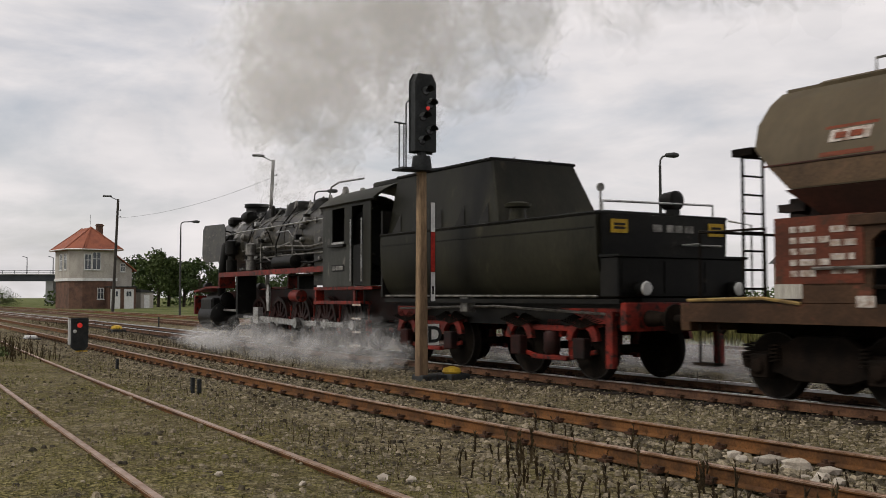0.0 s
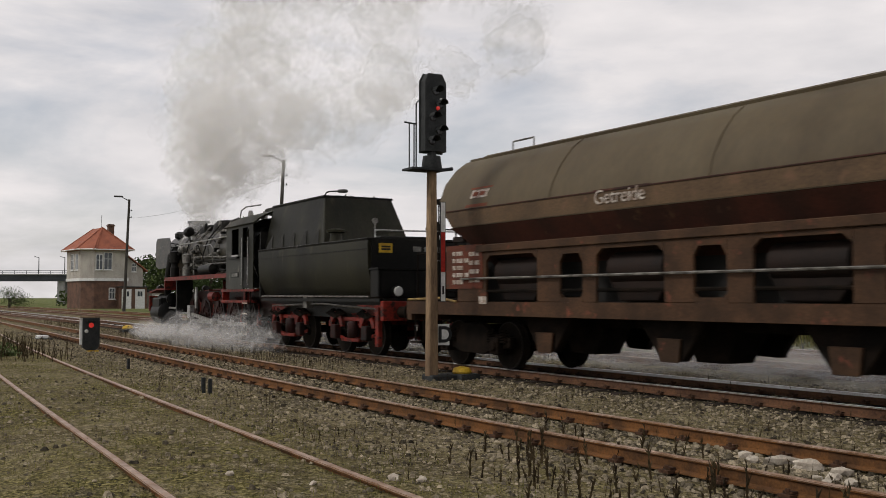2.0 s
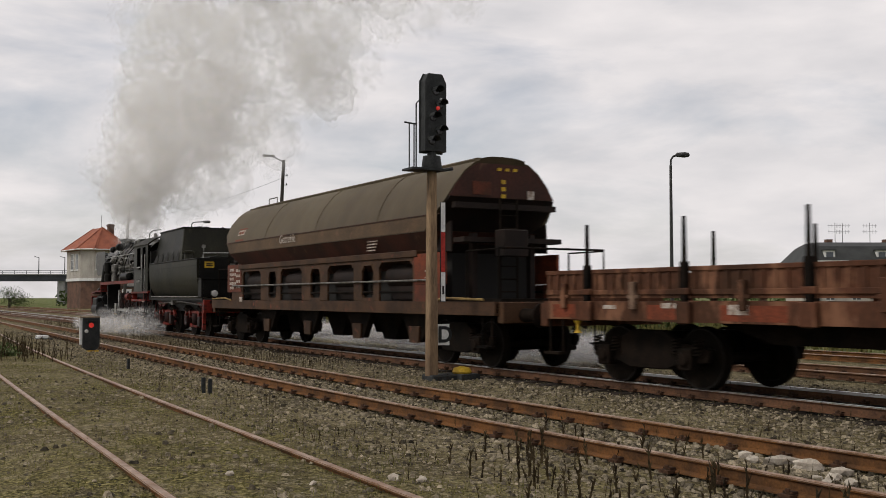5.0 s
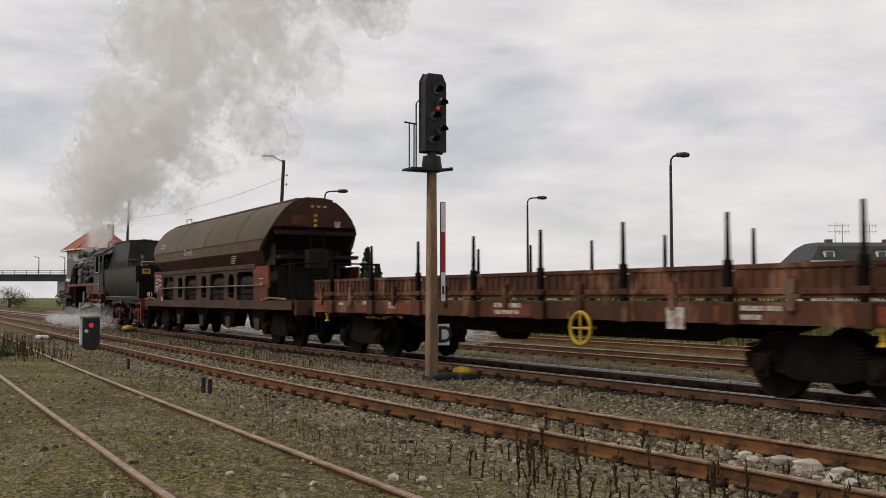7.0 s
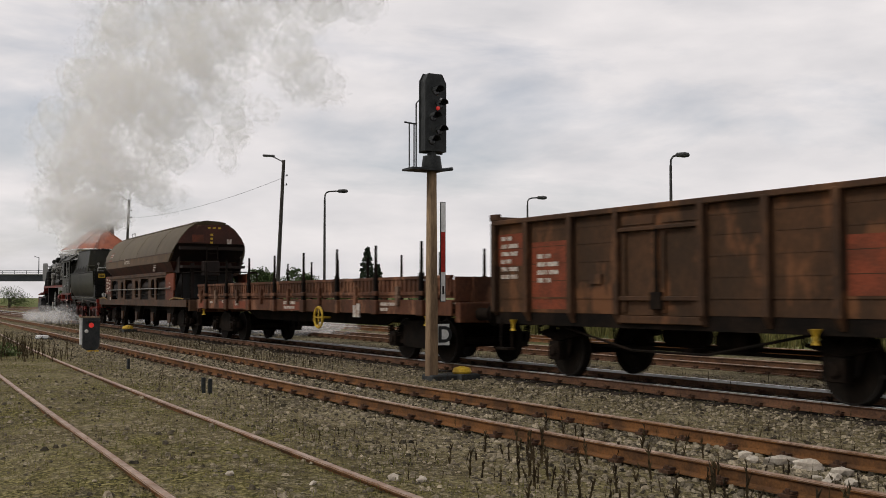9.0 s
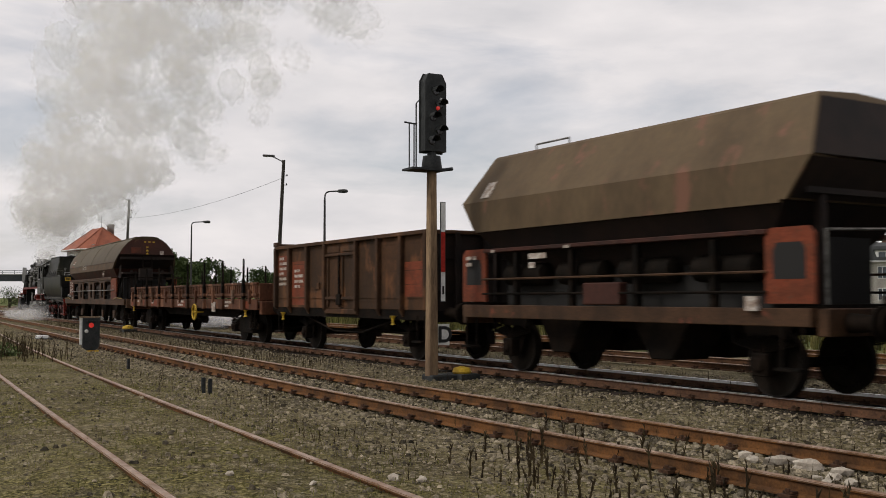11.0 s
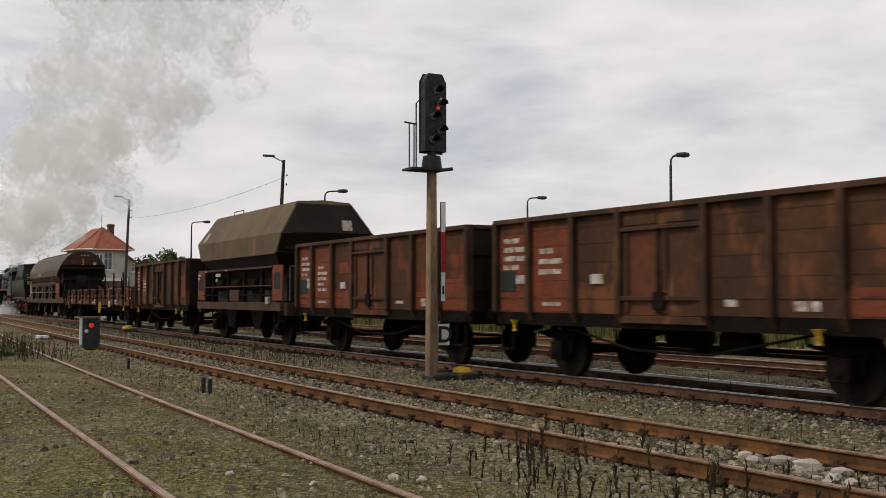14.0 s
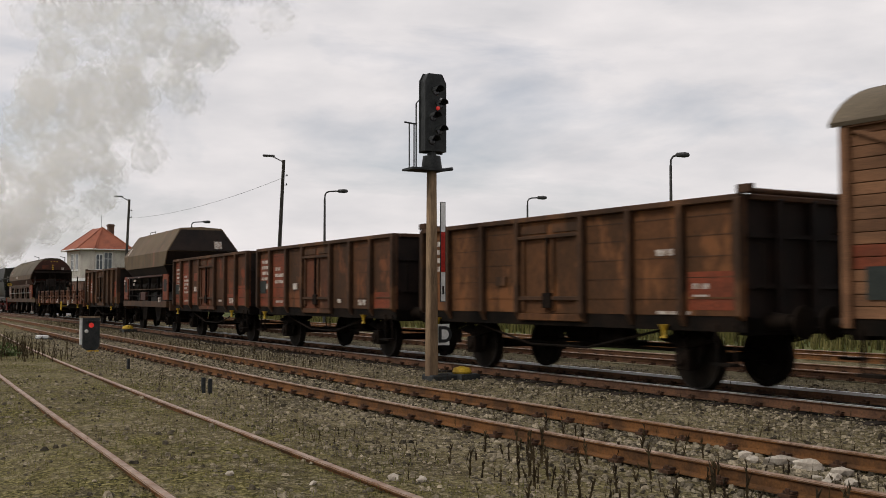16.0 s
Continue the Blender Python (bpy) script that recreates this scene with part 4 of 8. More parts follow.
def covered_wagon():
    top = rides(thing("covered_wagon", "brown plank-sided covered goods wagon with rounded roof", "freight wagon", "wagons of the train"), 81.65, 3.2)
    half = 5.05
    wood = surface("brown_wagon_boards", (0.19, 0.095, 0.048), (0.12, 0.06, 0.031), rough=0.7, scale=1.2, bump=0.3, by_object=0.18, streak=0.4)
    roof = surface("dull_canvas_roof", (0.14, 0.11, 0.075), (0.1, 0.08, 0.055), rough=0.8, scale=1.2, bump=0.2)
    for side in (-1, 1):
        for k in range(16):
            z = 1.12 + k * 0.15
            part("board", Solid().box(-half, half, side * 1.38, side * 1.34, z, z + 0.142), rust_red if k in (4, 5) and side < 0 else wood, top, bevel=0.006)
        for x in (-half + 0.05, -3.4, -1.5, 1.5, 3.4, half - 0.05):
            part("side_post", Solid().box(x - 0.06, x + 0.06, side * 1.46, side * 1.38, 1.0, 3.53), wood, top, bevel=0.01)
        part("sole_bar", Solid().box(-half, half, side * 1.36, side * 1.24, 0.92, 1.14), under_dark, top)
        part("top_rail", Solid().box(-half, half, side * 1.46, side * 1.38, 3.45, 3.55), wood, top)
        part("door", Solid().box(-1.4, 1.4, side * 1.43, side * 1.39, 1.14, 3.4), wood, top, bevel=0.01)
        part("brace", Solid().plate([(-4.9, 3.4), (-4.75, 3.4), (-3.55, 3.0), (-3.55, 2.85)], side * 1.44, side * 1.38), wood, top)
    for e in (-1, 1):
        for k in range(12):
            y = -1.34 + k * 0.2237
            part("end_board", Solid().box(half * e, (half - 0.05) * e, y, y + 0.216, 1.1, 3.55 + 0.48 * (1 - (abs(y + 0.11) / 1.45) ** 2)), wood, top)
        for y in (-0.6, 0.6):
            part("end_post", Solid().box(half * e, (half + 0.1) * e, y - 0.07, y + 0.07, 0.95, 3.8), wood, top)
        part("headstock", Solid().box(half * e, (half - 0.2) * e, -1.3, 1.3, 0.86, 1.1), under_dark, top)
        part("grab_frame", Solid().tube([((half + 0.02) * e, -0.2, 1.25), ((half + 0.35) * e, -0.2, 1.25), ((half + 0.35) * e, -0.2, 2.4), ((half + 0.02) * e, -0.2, 2.4)], 0.02, 6), pipe_metal, top)
        stirrup(top, (half - 0.4) * e, -1.4)
    arch = [(1.5 * math.sin(a), 3.52 + 0.63 * (math.cos(a) - math.cos(1.2)) / (1 - math.cos(1.2))) for a in np.linspace(-1.2, 1.2, 15)]
    arch = [(y * 1.5 / (1.5 * math.sin(1.2)), z) for y, z in arch]
    part("roof", Solid().prism(arch + [(y * 0.985, z - 0.05) for y, z in reversed(arch)], -half - 0.12, half + 0.12), roof, top, smooth=True)
    part("placard", Solid().box(-4.75, -3.7, -1.4, -1.385, 1.35, 1.75), slate_board, top)
    part("floor", Solid().box(-half, half, -1.33, 1.33, 1.04, 1.12), plank, top)
    single_axles(top, (-2.9, 2.9))
    buffers(top, -half, half)


covered_wagon()
# ---- the steam locomotive ----
DRIVER_R = 0.7
DRIVER_X = [-1.75 + 1.65 * k for k in range(5)]
CRANK = 0.33


driver_paint = surface("oily_red_black_wheel", (0.03, 0.008, 0.006), (0.01, 0.007, 0.006), rough=0.55, scale=2.2, bump=0.1)


def driver_mesh():
    r = DRIVER_R
    s = Solid().hoop((-0.07, 0.05), r * 0.84, r, 36).hoop((0.045, 0.07), r * 0.84, r + 0.028, 36)
    s.turned("y", (0, 0, 0), [(-0.11, 0.06), (-0.11, 0.16), (0.07, 0.16), (0.07, 0.06)], 16)
    star = []
    for k in range(13):
        a = 2 * math.pi * k / 13
        star += [(0.61 * math.cos(a - 0.05), 0.61 * math.sin(a - 0.05)), (0.61 * math.cos(a + 0.05), 0.61 * math.sin(a + 0.05)), (0.19 * math.cos(a + 0.242), 0.19 * math.sin(a + 0.242))]
    s.plate(star, -0.04, 0.02)
    arc = [(0.6 * math.cos(a), 0.6 * math.sin(a)) for a in np.linspace(2.2, 4.1, 9)]
    s.plate(arc + [(0.42 * math.cos(a), 0.42 * math.sin(a)) for a in np.linspace(4.0, 2.3, 5)], -0.06, 0.03)
    s.turned("y", (CRANK, 0, 0), [(-0.16, 0.03), (-0.16, 0.09), (0.0, 0.1), (0.0, 0.03)], 10)
    return s


DRIVER = driver_mesh().mesh("driving_wheel", driver_paint, smooth=True)
TYRE = Solid().hoop((-0.078, -0.06), DRIVER_R * 0.93, DRIVER_R * 0.99, 36).mesh("tyre", tyre_steel, smooth=True)


def locomotive():
    top = rides(thing("steam_locomotive", "sooty black steam locomotive with red running gear", "locomotive", "train"), -27.0, 3.6)
    zb = 3.05
    # boiler, smokebox, firebox
    part("boiler", Solid().turned("x", (0, 0, zb), [(-3.1, 0.3), (-3.1, 0.875), (2.9, 0.875), (2.9, 0.3)], 40), boiler_black, top, smooth=True)
    part("smokebox", Solid().turned("x", (0, 0, zb), [(-5.95, 0.1), (-5.95, 0.86), (-5.9, 0.9), (-3.12, 0.9), (-3.1, 0.3)], 40), boiler_black, top, "sooty black smokebox", smooth=True)
    part("smokebox_door", Solid().turned("x", (0, 0, zb), [(-6.16, 0.05), (-6.13, 0.35), (-6.05, 0.62), (-5.96, 0.74), (-5.94, 0.05)], 32), loco_black, top, smooth=True)
    part("firebox", Solid().prism([(-0.93, 1.7), (-0.93, 3.1)] + [(0.93 * math.sin(a), 3.1 + 0.86 * math.cos(a)) for a in np.linspace(-1.5, 1.5, 15)] + [(0.93, 3.1), (0.93, 1.7)], 2.7, 4.6), boiler_black, top, smooth=True)
    for x in (-3.1, -2.3, -1.0, 0.4, 1.7, 2.85):
        part("boiler_band", Solid().turned("x", (0, 0, zb), [(x - 0.035, 0.88), (x - 0.03, 0.893), (x + 0.03, 0.893), (x + 0.035, 0.88)], 36), boiler_black, top, smooth=True)
    part("chimney", Solid().turned("z", (-4.25, 0, 0), [(3.8, 0.52), (3.95, 0.38), (4.05, 0.33), (4.3, 0.35), (4.33, 0.4), (4.43, 0.4), (4.43, 0.3), (4.0, 0.26)], 24), loco_black, top, "short sooty chimney", smooth=True)
    part("preheater", Solid().box(-5.0, -4.62, -0.75, 0.75, 3.72, 4.02), loco_black, top, bevel=0.08)
    part("sand_dome", Solid().turned("z", (-2.2, 0, 0), [(3.75, 0.5), (3.95, 0.45), (4.06, 0.38), (4.14, 0.25), (4.16, 0.05)], 22), loco_black, top, smooth=True)
    part("steam_dome", Solid().turned("z", (-0.3, 0, 0), [(3.75, 0.55), (4.0, 0.48), (4.12, 0.42), (4.2, 0.27), (4.23, 0.05)], 22), loco_black, top, smooth=True)
    part("rear_sand_dome", Solid().turned("z", (1.5, 0, 0), [(3.75, 0.5), (3.95, 0.45), (4.08, 0.38), (4.15, 0.25), (4.17, 0.05)], 22), loco_black, top, smooth=True)
    part("safety_valve", Solid().turned("z", (3.2, -0.25, 0), [(3.9, 0.1), (4.2, 0.09), (4.3, 0.06)], 10), pipe_metal, top, smooth=True)
    part("safety_valve", Solid().turned("z", (3.2, 0.25, 0), [(3.9, 0.1), (4.2, 0.09), (4.3, 0.06)], 10), pipe_metal, top, smooth=True)
    part("whistle_pipe", Solid().tube([(2.4, -0.4, 3.85), (2.5, -0.35, 4.35), (2.9, -0.3, 4.45), (4.4, -0.3, 4.4)], 0.025, 6), pipe_metal, top)
    part("generator", Solid().turned("x", (-3.5, -0.55, 3.95), [(-0.3, 0.05), (-0.28, 0.16), (0.1, 0.2), (0.25, 0.16), (0.27, 0.05)], 14), loco_black, top, smooth=True)
    for y in (-1, 1):
        # smoke deflector standing off the smokebox
        part("smoke_deflector", Solid().plate([(-6.3, 2.65), (-6.4, 2.85), (-6.32, 3.66), (-6.1, 3.8), (-4.1, 3.74), (-3.95, 3.6), (-3.97, 2.7), (-4.1, 2.56), (-5.9, 2.54)], y * 1.16, y * 1.145), boiler_black, top, "dark steel smoke deflector", bevel=0.004)
        for x, z in ((-5.6, 3.6), (-4.6, 3.6), (-5.0, 2.8)):
            part("deflector_stay", Solid().rod((x, y * 1.15, z), (x + 0.15, y * 0.8, z - 0.1), 0.022, 6), loco_black, top)
        part("handrail", Solid().tube([(-5.2, y * 0.97, 3.35), (-3.0, y * 0.97, 3.42), (4.4, y * 0.97, 3.42)], 0.02, 6), bright_metal, top)
        # running board with its red edge
        part("running_board", Solid().box(-3.7, 4.5, y * 0.9, y * 1.42, 2.1, 2.14), loco_black, top)
        part("board_edge", Solid().box(-3.72, 4.52, y * 1.425, y * 1.39, 2.02, 2.16), loco_red, top, "red running board edge")
        part("front_board", Solid().add([(-6.4, y * 0.75, 1.62), (-6.4, y * 1.42, 1.62), (-5.2, y * 1.42, 1.72), (-5.2, y * 0.75, 1.72), (-6.4, y * 0.75, 1.56), (-6.4, y * 1.42, 1.56), (-5.2, y * 1.42, 1.66), (-5.2, y * 0.75, 1.66)],
                                        [(0, 1, 2, 3), (4, 7, 6, 5), (0, 4, 5, 1), (1, 5, 6, 2), (2, 6, 7, 3), (3, 7, 4, 0)]), loco_red, top)
        part("board_step", Solid().box(-5.2, -3.7, y * 1.42, y * 0.9, 1.68, 1.74).box(-3.78, -3.7, y * 1.42, y * 0.9, 1.7, 2.12), loco_red, top)
        # pipes, pumps and gear along the boiler
        part("steam_pipe", Solid().tube([(-4.1, y * 0.78, 3.45), (-4.05, y * 1.12, 3.0), (-4.1, y * 1.2, 2.2), (-4.3, y * 1.15, 1.45)], 0.13, 10), loco_black, top, smooth=True)
        for k, (dz, c) in enumerate(((2.55, pipe_metal), (2.68, loco_black), (2.82, pipe_metal), (2.42, loco_black))):
            part("pipe", Solid().tube([(-3.0, y * (0.86 + 0.03 * k), dz), (-1.2, y * (0.93 + 0.02 * k), dz + 0.05 * math.sin(k)), (0.6, y * 0.95, dz + 0.02), (2.6, y * 1.0, dz - 0.04 * k), (4.4, y * 1.02, dz)], 0.022 + 0.006 * (k % 2), 6), c, top)
        for k in range(4):
            x = -2.45 + 1.25 * k
            part("sand_pipe", Solid().tube([(x + 0.2, y * 0.42, 4.0), (x + 0.15, y * 0.85, 3.45), (x, y * 0.98, 2.9), (x + 0.05, y * 0.98, 2.2)], 0.026, 6), pipe_metal if k % 2 else loco_black, top)
        part("air_pump", Solid().turned("z", (-3.5 if y < 0 else -2.6, y * 1.1, 0), [(2.16, 0.1), (2.2, 0.17), (2.55, 0.17), (2.58, 0.12), (2.7, 0.12), (2.74, 0.19), (3.15, 0.19), (3.2, 0.08)], 16), loco_black, top, smooth=True)
        part("feed_pump", Solid().turned("z", (-1.7, y * 1.1, 0), [(2.16, 0.1), (2.2, 0.15), (2.5, 0.15), (2.53, 0.1), (2.62, 0.1), (2.66, 0.16), (2.98, 0.16), (3.02, 0.06)], 16), pipe_metal, top, smooth=True)
        part("air_tank", Solid().turned("x", (1.2, y * 1.12, 2.36), [(-0.75, 0.05), (-0.7, 0.18), (0.7, 0.18), (0.75, 0.05)], 16), loco_black, top, smooth=True)
        part("feed_valve", Solid().turned("y", (-2.75, 0, 3.25), [(y * 0.8, 0.14), (y * 1.0, 0.12), (y * 1.06, 0.05)], 12), pipe_metal, top, smooth=True)
        part("feed_valve", Solid().turned("y", (-0.95, 0, 3.2), [(y * 0.8, 0.16), (y * 1.0, 0.13), (y * 1.06, 0.05)], 12), pipe_metal, top, smooth=True)
        for x, z in ((3.1, 2.9), (3.7, 2.9), (3.1, 2.4), (3.7, 2.4), (4.2, 2.65)):
            part("washout_plug", Solid().turned("y", (x, 0, z), [(y * 0.9, 0.07), (y * 0.97, 0.06), (y * 0.98, 0.02)], 10), pipe_metal, top)
        # cylinders and frames
        part("cylinder", Solid().turned("x", (0, y * 1.13, 0.78), [(-5.5, 0.08), (-5.48, 0.4), (-5.42, 0.45), (-4.1, 0.45), (-4.06, 0.4), (-4.04, 0.08)], 24), loco_black, top, smooth=True)
        part("valve_chest", Solid().turned("x", (0, y * 1.05, 1.33), [(-5.6, 0.06), (-5.55, 0.22), (-4.0, 0.22), (-3.95, 0.06)], 18), loco_black, top, smooth=True)
        part("cylinder_casing", Solid().box(-5.35, -4.15, y * 0.75, y * 1.52, 0.75, 1.38), loco_black, top, bevel=0.06)
        part("drain_cock", Solid().tube([(-5.2, y * 1.13, 0.36), (-5.3, y * 1.2, 0.2), (-5.8, y * 1.25, 0.18)], 0.025, 6), pipe_metal, top)
        part("slide_bar", Solid().box(-4.0, -2.35, y * 1.08, y * 1.18, 0.95, 1.02), bright_metal, top)
        part("motion_bracket", Solid().box(-2.45, -2.3, y * 0.7, y * 1.3, 0.75, 2.05), loco_black, top)
        part("frame_plate", Solid().plate([(-6.4, 0.85), (-6.4, 1.5), (-4.0, 1.62), (5.6, 1.62), (7.2, 1.3), (7.2, 0.95), (5.8, 0.78), (-3.6, 0.78), (-4.2, 1.05)], y * 0.58, y * 0.62), driver_paint, top)
        part("link", Solid().plate([(0.1, 1.0), (0.22, 1.0), (0.28, 1.4), (0.22, 1.75), (0.1, 1.75), (0.02, 1.4)], y * 1.2, y * 1.26), bright_metal, top)
        part("red_reservoir", Solid().turned("x", (2.25, y * 1.2, 1.42), [(-0.32, 0.03), (-0.28, 0.16), (0.28, 0.16), (0.32, 0.03)], 14), loco_red, top, "red air reservoir", smooth=True)
        # cab: side sheet with a window, door post, step boards
        yo, yi = y * 1.46, y * 1.43
        for n, pts in (("cab_side", [(4.5, 1.64), (6.15, 1.64), (6.15, 2.62), (4.5, 2.62)]), ("cab_front_post", [(4.5, 2.62), (5.05, 2.62), (5.05, 3.5), (4.5, 3.5)]),
                       ("cab_lintel", [(4.5, 3.5), (7.15, 3.5), (7.15, 3.62), (4.5, 3.62)]), ("cab_mid_post", [(5.75, 2.62), (6.15, 2.62), (6.15, 3.5), (5.75, 3.5)]),
                       ("cab_rear_post", [(6.75, 1.64), (7.15, 1.64), (7.15, 3.5), (6.75, 3.5)])):
            part(n, Solid().plate(pts, yo, yi), cab_grey if n in ("cab_side", "cab_front_post") else tender_black, top)
        part("window_ledge", Solid().box(4.95, 5.85, y * 1.55, y * 1.43, 2.58, 2.64), loco_black, top)
        part("window_rail", Solid().box(5.05, 5.75, y * 1.48, y * 1.44, 2.64, 2.7), bright_metal, top)
        part("number_plate", Solid().box(5.05, 5.75, y * 1.472, y * 1.455, 2.0, 2.16), loco_black, top)
        part("number_bars", Solid().box(5.1, 5.25, y * 1.478, y * 1.46, 2.03, 2.13).box(5.3, 5.7, y * 1.478, y * 1.46, 2.03, 2.13), pipe_metal, top)
        part("half_door", Solid().box(6.2, 6.72, y * 1.44, y * 1.42, 1.66, 2.6), loco_black, top)
        part("cab_grab_rail", Solid().rod((6.18, y * 1.5, 1.75), (6.18, y * 1.5, 3.2), 0.018, 6), bright_metal, top)
        part("cab_grab_rail", Solid().rod((6.76, y * 1.5, 1.75), (6.76, y * 1.5, 3.2), 0.018, 6), bright_metal, top)
        part("cab_footboard", Solid().box(3.9, 7.2, y * 1.45, y * 1.2, 1.56, 1.64), loco_red, top, bevel=0.008)
        part("cab_footboard", Solid().box(3.9, 6.6, y * 1.45, y * 1.15, 1.22, 1.3), loco_red, top, bevel=0.008)
        part("footboard_stay", Solid().box(6.15, 6.25, y * 1.42, y * 1.2, 1.2, 1.64).box(3.9, 4.0, y * 1.42, y * 1.2, 1.2, 1.64), loco_red, top)
        for k in range(4):
            part("cab_step", Solid().box(6.25, 6.7, y * 1.48, y * 1.3, 0.26 + 0.31 * k, 0.3 + 0.31 * k), loco_black, top)
            part("step_edge", Solid().box(6.25, 6.7, y * 1.49, y * 1.48, 0.26 + 0.31 * k, 0.3 + 0.31 * k), white_paint, top)
        part("step_stay", Solid().rod((6.27, y * 1.38, 0.26), (6.27, y * 1.38, 1.6), 0.02, 6).rod((6.68, y * 1.38, 0.26), (6.68, y * 1.38, 1.6), 0.02, 6), loco_black, top)
        for k, x in enumerate(DRIVER_X):
            part("brake_hanger", Solid().rod((x + 0.78, y * 0.75, 1.2), (x + 0.76, y * 0.75, 0.45), 0.03, 6).box(x + 0.7, x + 0.8, y * 0.68, y * 0.8, 0.5, 0.85), loco_red, top)
    part("cab_front", Solid().box(4.46, 4.5, -1.43, 1.43, 2.0, 3.6), loco_black, top)
    part("cab_floor", Solid().box(4.5, 7.2, -1.43, 1.43, 1.56, 1.62), loco_black, top)
    arch = [(1.52 * math.sin(a) / math.sin(1.05), 3.6 + 0.5 * (math.cos(a) - math.cos(1.05)) / (1 - math.cos(1.05))) for a in np.linspace(-1.05, 1.05, 15)]
    part("cab_roof", Solid().prism(arch + [(y * 0.97, z - 0.04) for y, z in reversed(arch)], 4.35, 7.35), tender_black, top, "dark curved cab roof", smooth=True)
    part("roof_vent", Solid().box(5.2, 6.6, -0.45, 0.45, 4.05, 4.2), tender_black, top, bevel=0.04)
    part("backhead", Solid().turned("x", (0, 0, 2.9), [(4.6, 0.1), (4.6, 0.85), (5.2, 0.8), (5.2, 0.1)], 24), loco_black, top)
    part("buffer_beam", Solid().box(-6.5, -6.36, -1.4, 1.4, 0.82, 1.45), loco_red, top, bevel=0.015)
    part("front_platform", Solid().box(-6.4, -5.2, -0.8, 0.8, 1.5, 1.56), loco_black, top)
    part("rail_guard", Solid().box(-5.9, -5.84, -0.8, -0.7, 0.12, 0.9).box(-5.9, -5.84, 0.7, 0.8, 0.12, 0.9), loco_black, top)
    for y in (-0.95, 0.95):
        part("head_lamp", Solid().turned("x", (0, y, 1.75), [(-6.55, 0.1), (-6.55, 0.14), (-6.3, 0.14), (-6.25, 0.05)], 14), loco_black, top, smooth=True)
    # small fittings crowded along the boiler flanks
    rng = random.Random(52)
    for y in (-1, 1):
        for k in range(46):
            x, z = rng.uniform(-3.3, 4.3), rng.uniform(2.25, 3.75)
            reach = math.sqrt(max(0.0, 0.9 ** 2 - (z - zb) ** 2)) + rng.uniform(0.0, 0.1)
            m = rng.choice((loco_black, loco_black, pipe_metal, bright_metal))
            pick = rng.random()
            if pick < 0.35:
                part("valve", Solid().turned("y", (x, 0, z), [(y * (reach - 0.1), 0.05), (y * reach, 0.07), (y * (reach + 0.08), 0.06), (y * (reach + 0.1), 0.02)], 10), m, top, smooth=True)
            elif pick < 0.6:
                part("bracket", Solid().box(x - 0.06, x + 0.06, y * (reach - 0.12), y * (reach + 0.07), z - 0.05, z + 0.09), m, top, bevel=0.012)
            else:
                w = rng.uniform(0.4, 1.3)
                part("small_pipe", Solid().tube([(x, y * (reach - 0.05), z), (x + 0.1, y * (reach + 0.06), z - 0.08), (x + w, y * (reach + 0.07), z - rng.uniform(-0.1, 0.35)), (x + w + 0.1, y * (reach - 0.05), z - 0.3)], rng.uniform(0.012, 0.025), 6), m, top)
    for k in range(14):
        x = -3.4 + 0.55 * k + rng.uniform(-0.15, 0.15)
        part("top_fitting", Solid().turned("z", (x, rng.uniform(-0.35, 0.1), 0), [(3.85, 0.07), (4.0, 0.08), (4.02 + 0.16 * rng.random(), 0.05), (4.2, 0.015)], 8), rng.choice((loco_black, pipe_metal)), top)
    buffers(top, -6.45, 7.0, ends=(0,))
    wheelset(top, -4.35, 0.425)
    # driving wheels and rods
    for x in DRIVER_X:
        ax = new("driving_axle", AXLE)
        ax.parent, ax.matrix_basis = top, pose(x, 0, DRIVER_R)
        for side in (-1, 1):
            w = new("driving_wheel", DRIVER)
            w.parent, w.matrix_basis = ax, pose(0, side * 0.75, 0, 0, 0 if side < 0 else 90, 0 if side < 0 else 180)
            ty = new("tyre", TYRE)
            ty.parent, ty.matrix_basis = ax, pose(0, side * 0.75, 0, 0, 0, 0 if side < 0 else 180)
        ROLLERS.append((ax, x, DRIVER_R))
    for side, lead in ((-1, 0.0), (1, math.pi / 2)):
        rod = Solid()
        for a, b in zip(DRIVER_X, DRIVER_X[1:]):
            rod.box(a, b, -0.03, 0.03, -0.06, 0.06)
        for a in DRIVER_X:
            rod.turned("y", (a, 0, 0), [(-0.05, 0.03), (-0.05, 0.12), (0.05, 0.12), (0.05, 0.03)], 12)
        c = part("coupling_rod", rod, bright_metal, top, "bright steel coupling rod", bevel=0.0)
        m = part("connecting_rod", Solid().plate([(-2.95, -0.05), (0.0, -0.08), (0.0, 0.08), (-2.95, 0.05)], -0.03, 0.03).turned("y", (0, 0, 0), [(-0.05, 0.03), (-0.05, 0.14), (0.05, 0.14), (0.05, 0.03)], 12), bright_metal, top, "bright steel connecting rod")
        h = part("crosshead", Solid().box(-0.2, 0.2, -0.08, 0.08, -0.16, 0.3).rod((-0.2, 0, 0), (-1.2, 0, 0), 0.04, 8), bright_metal, top, "bright steel crosshead")
        CRANKS.append((c, m, h, side, lead))


locomotive()


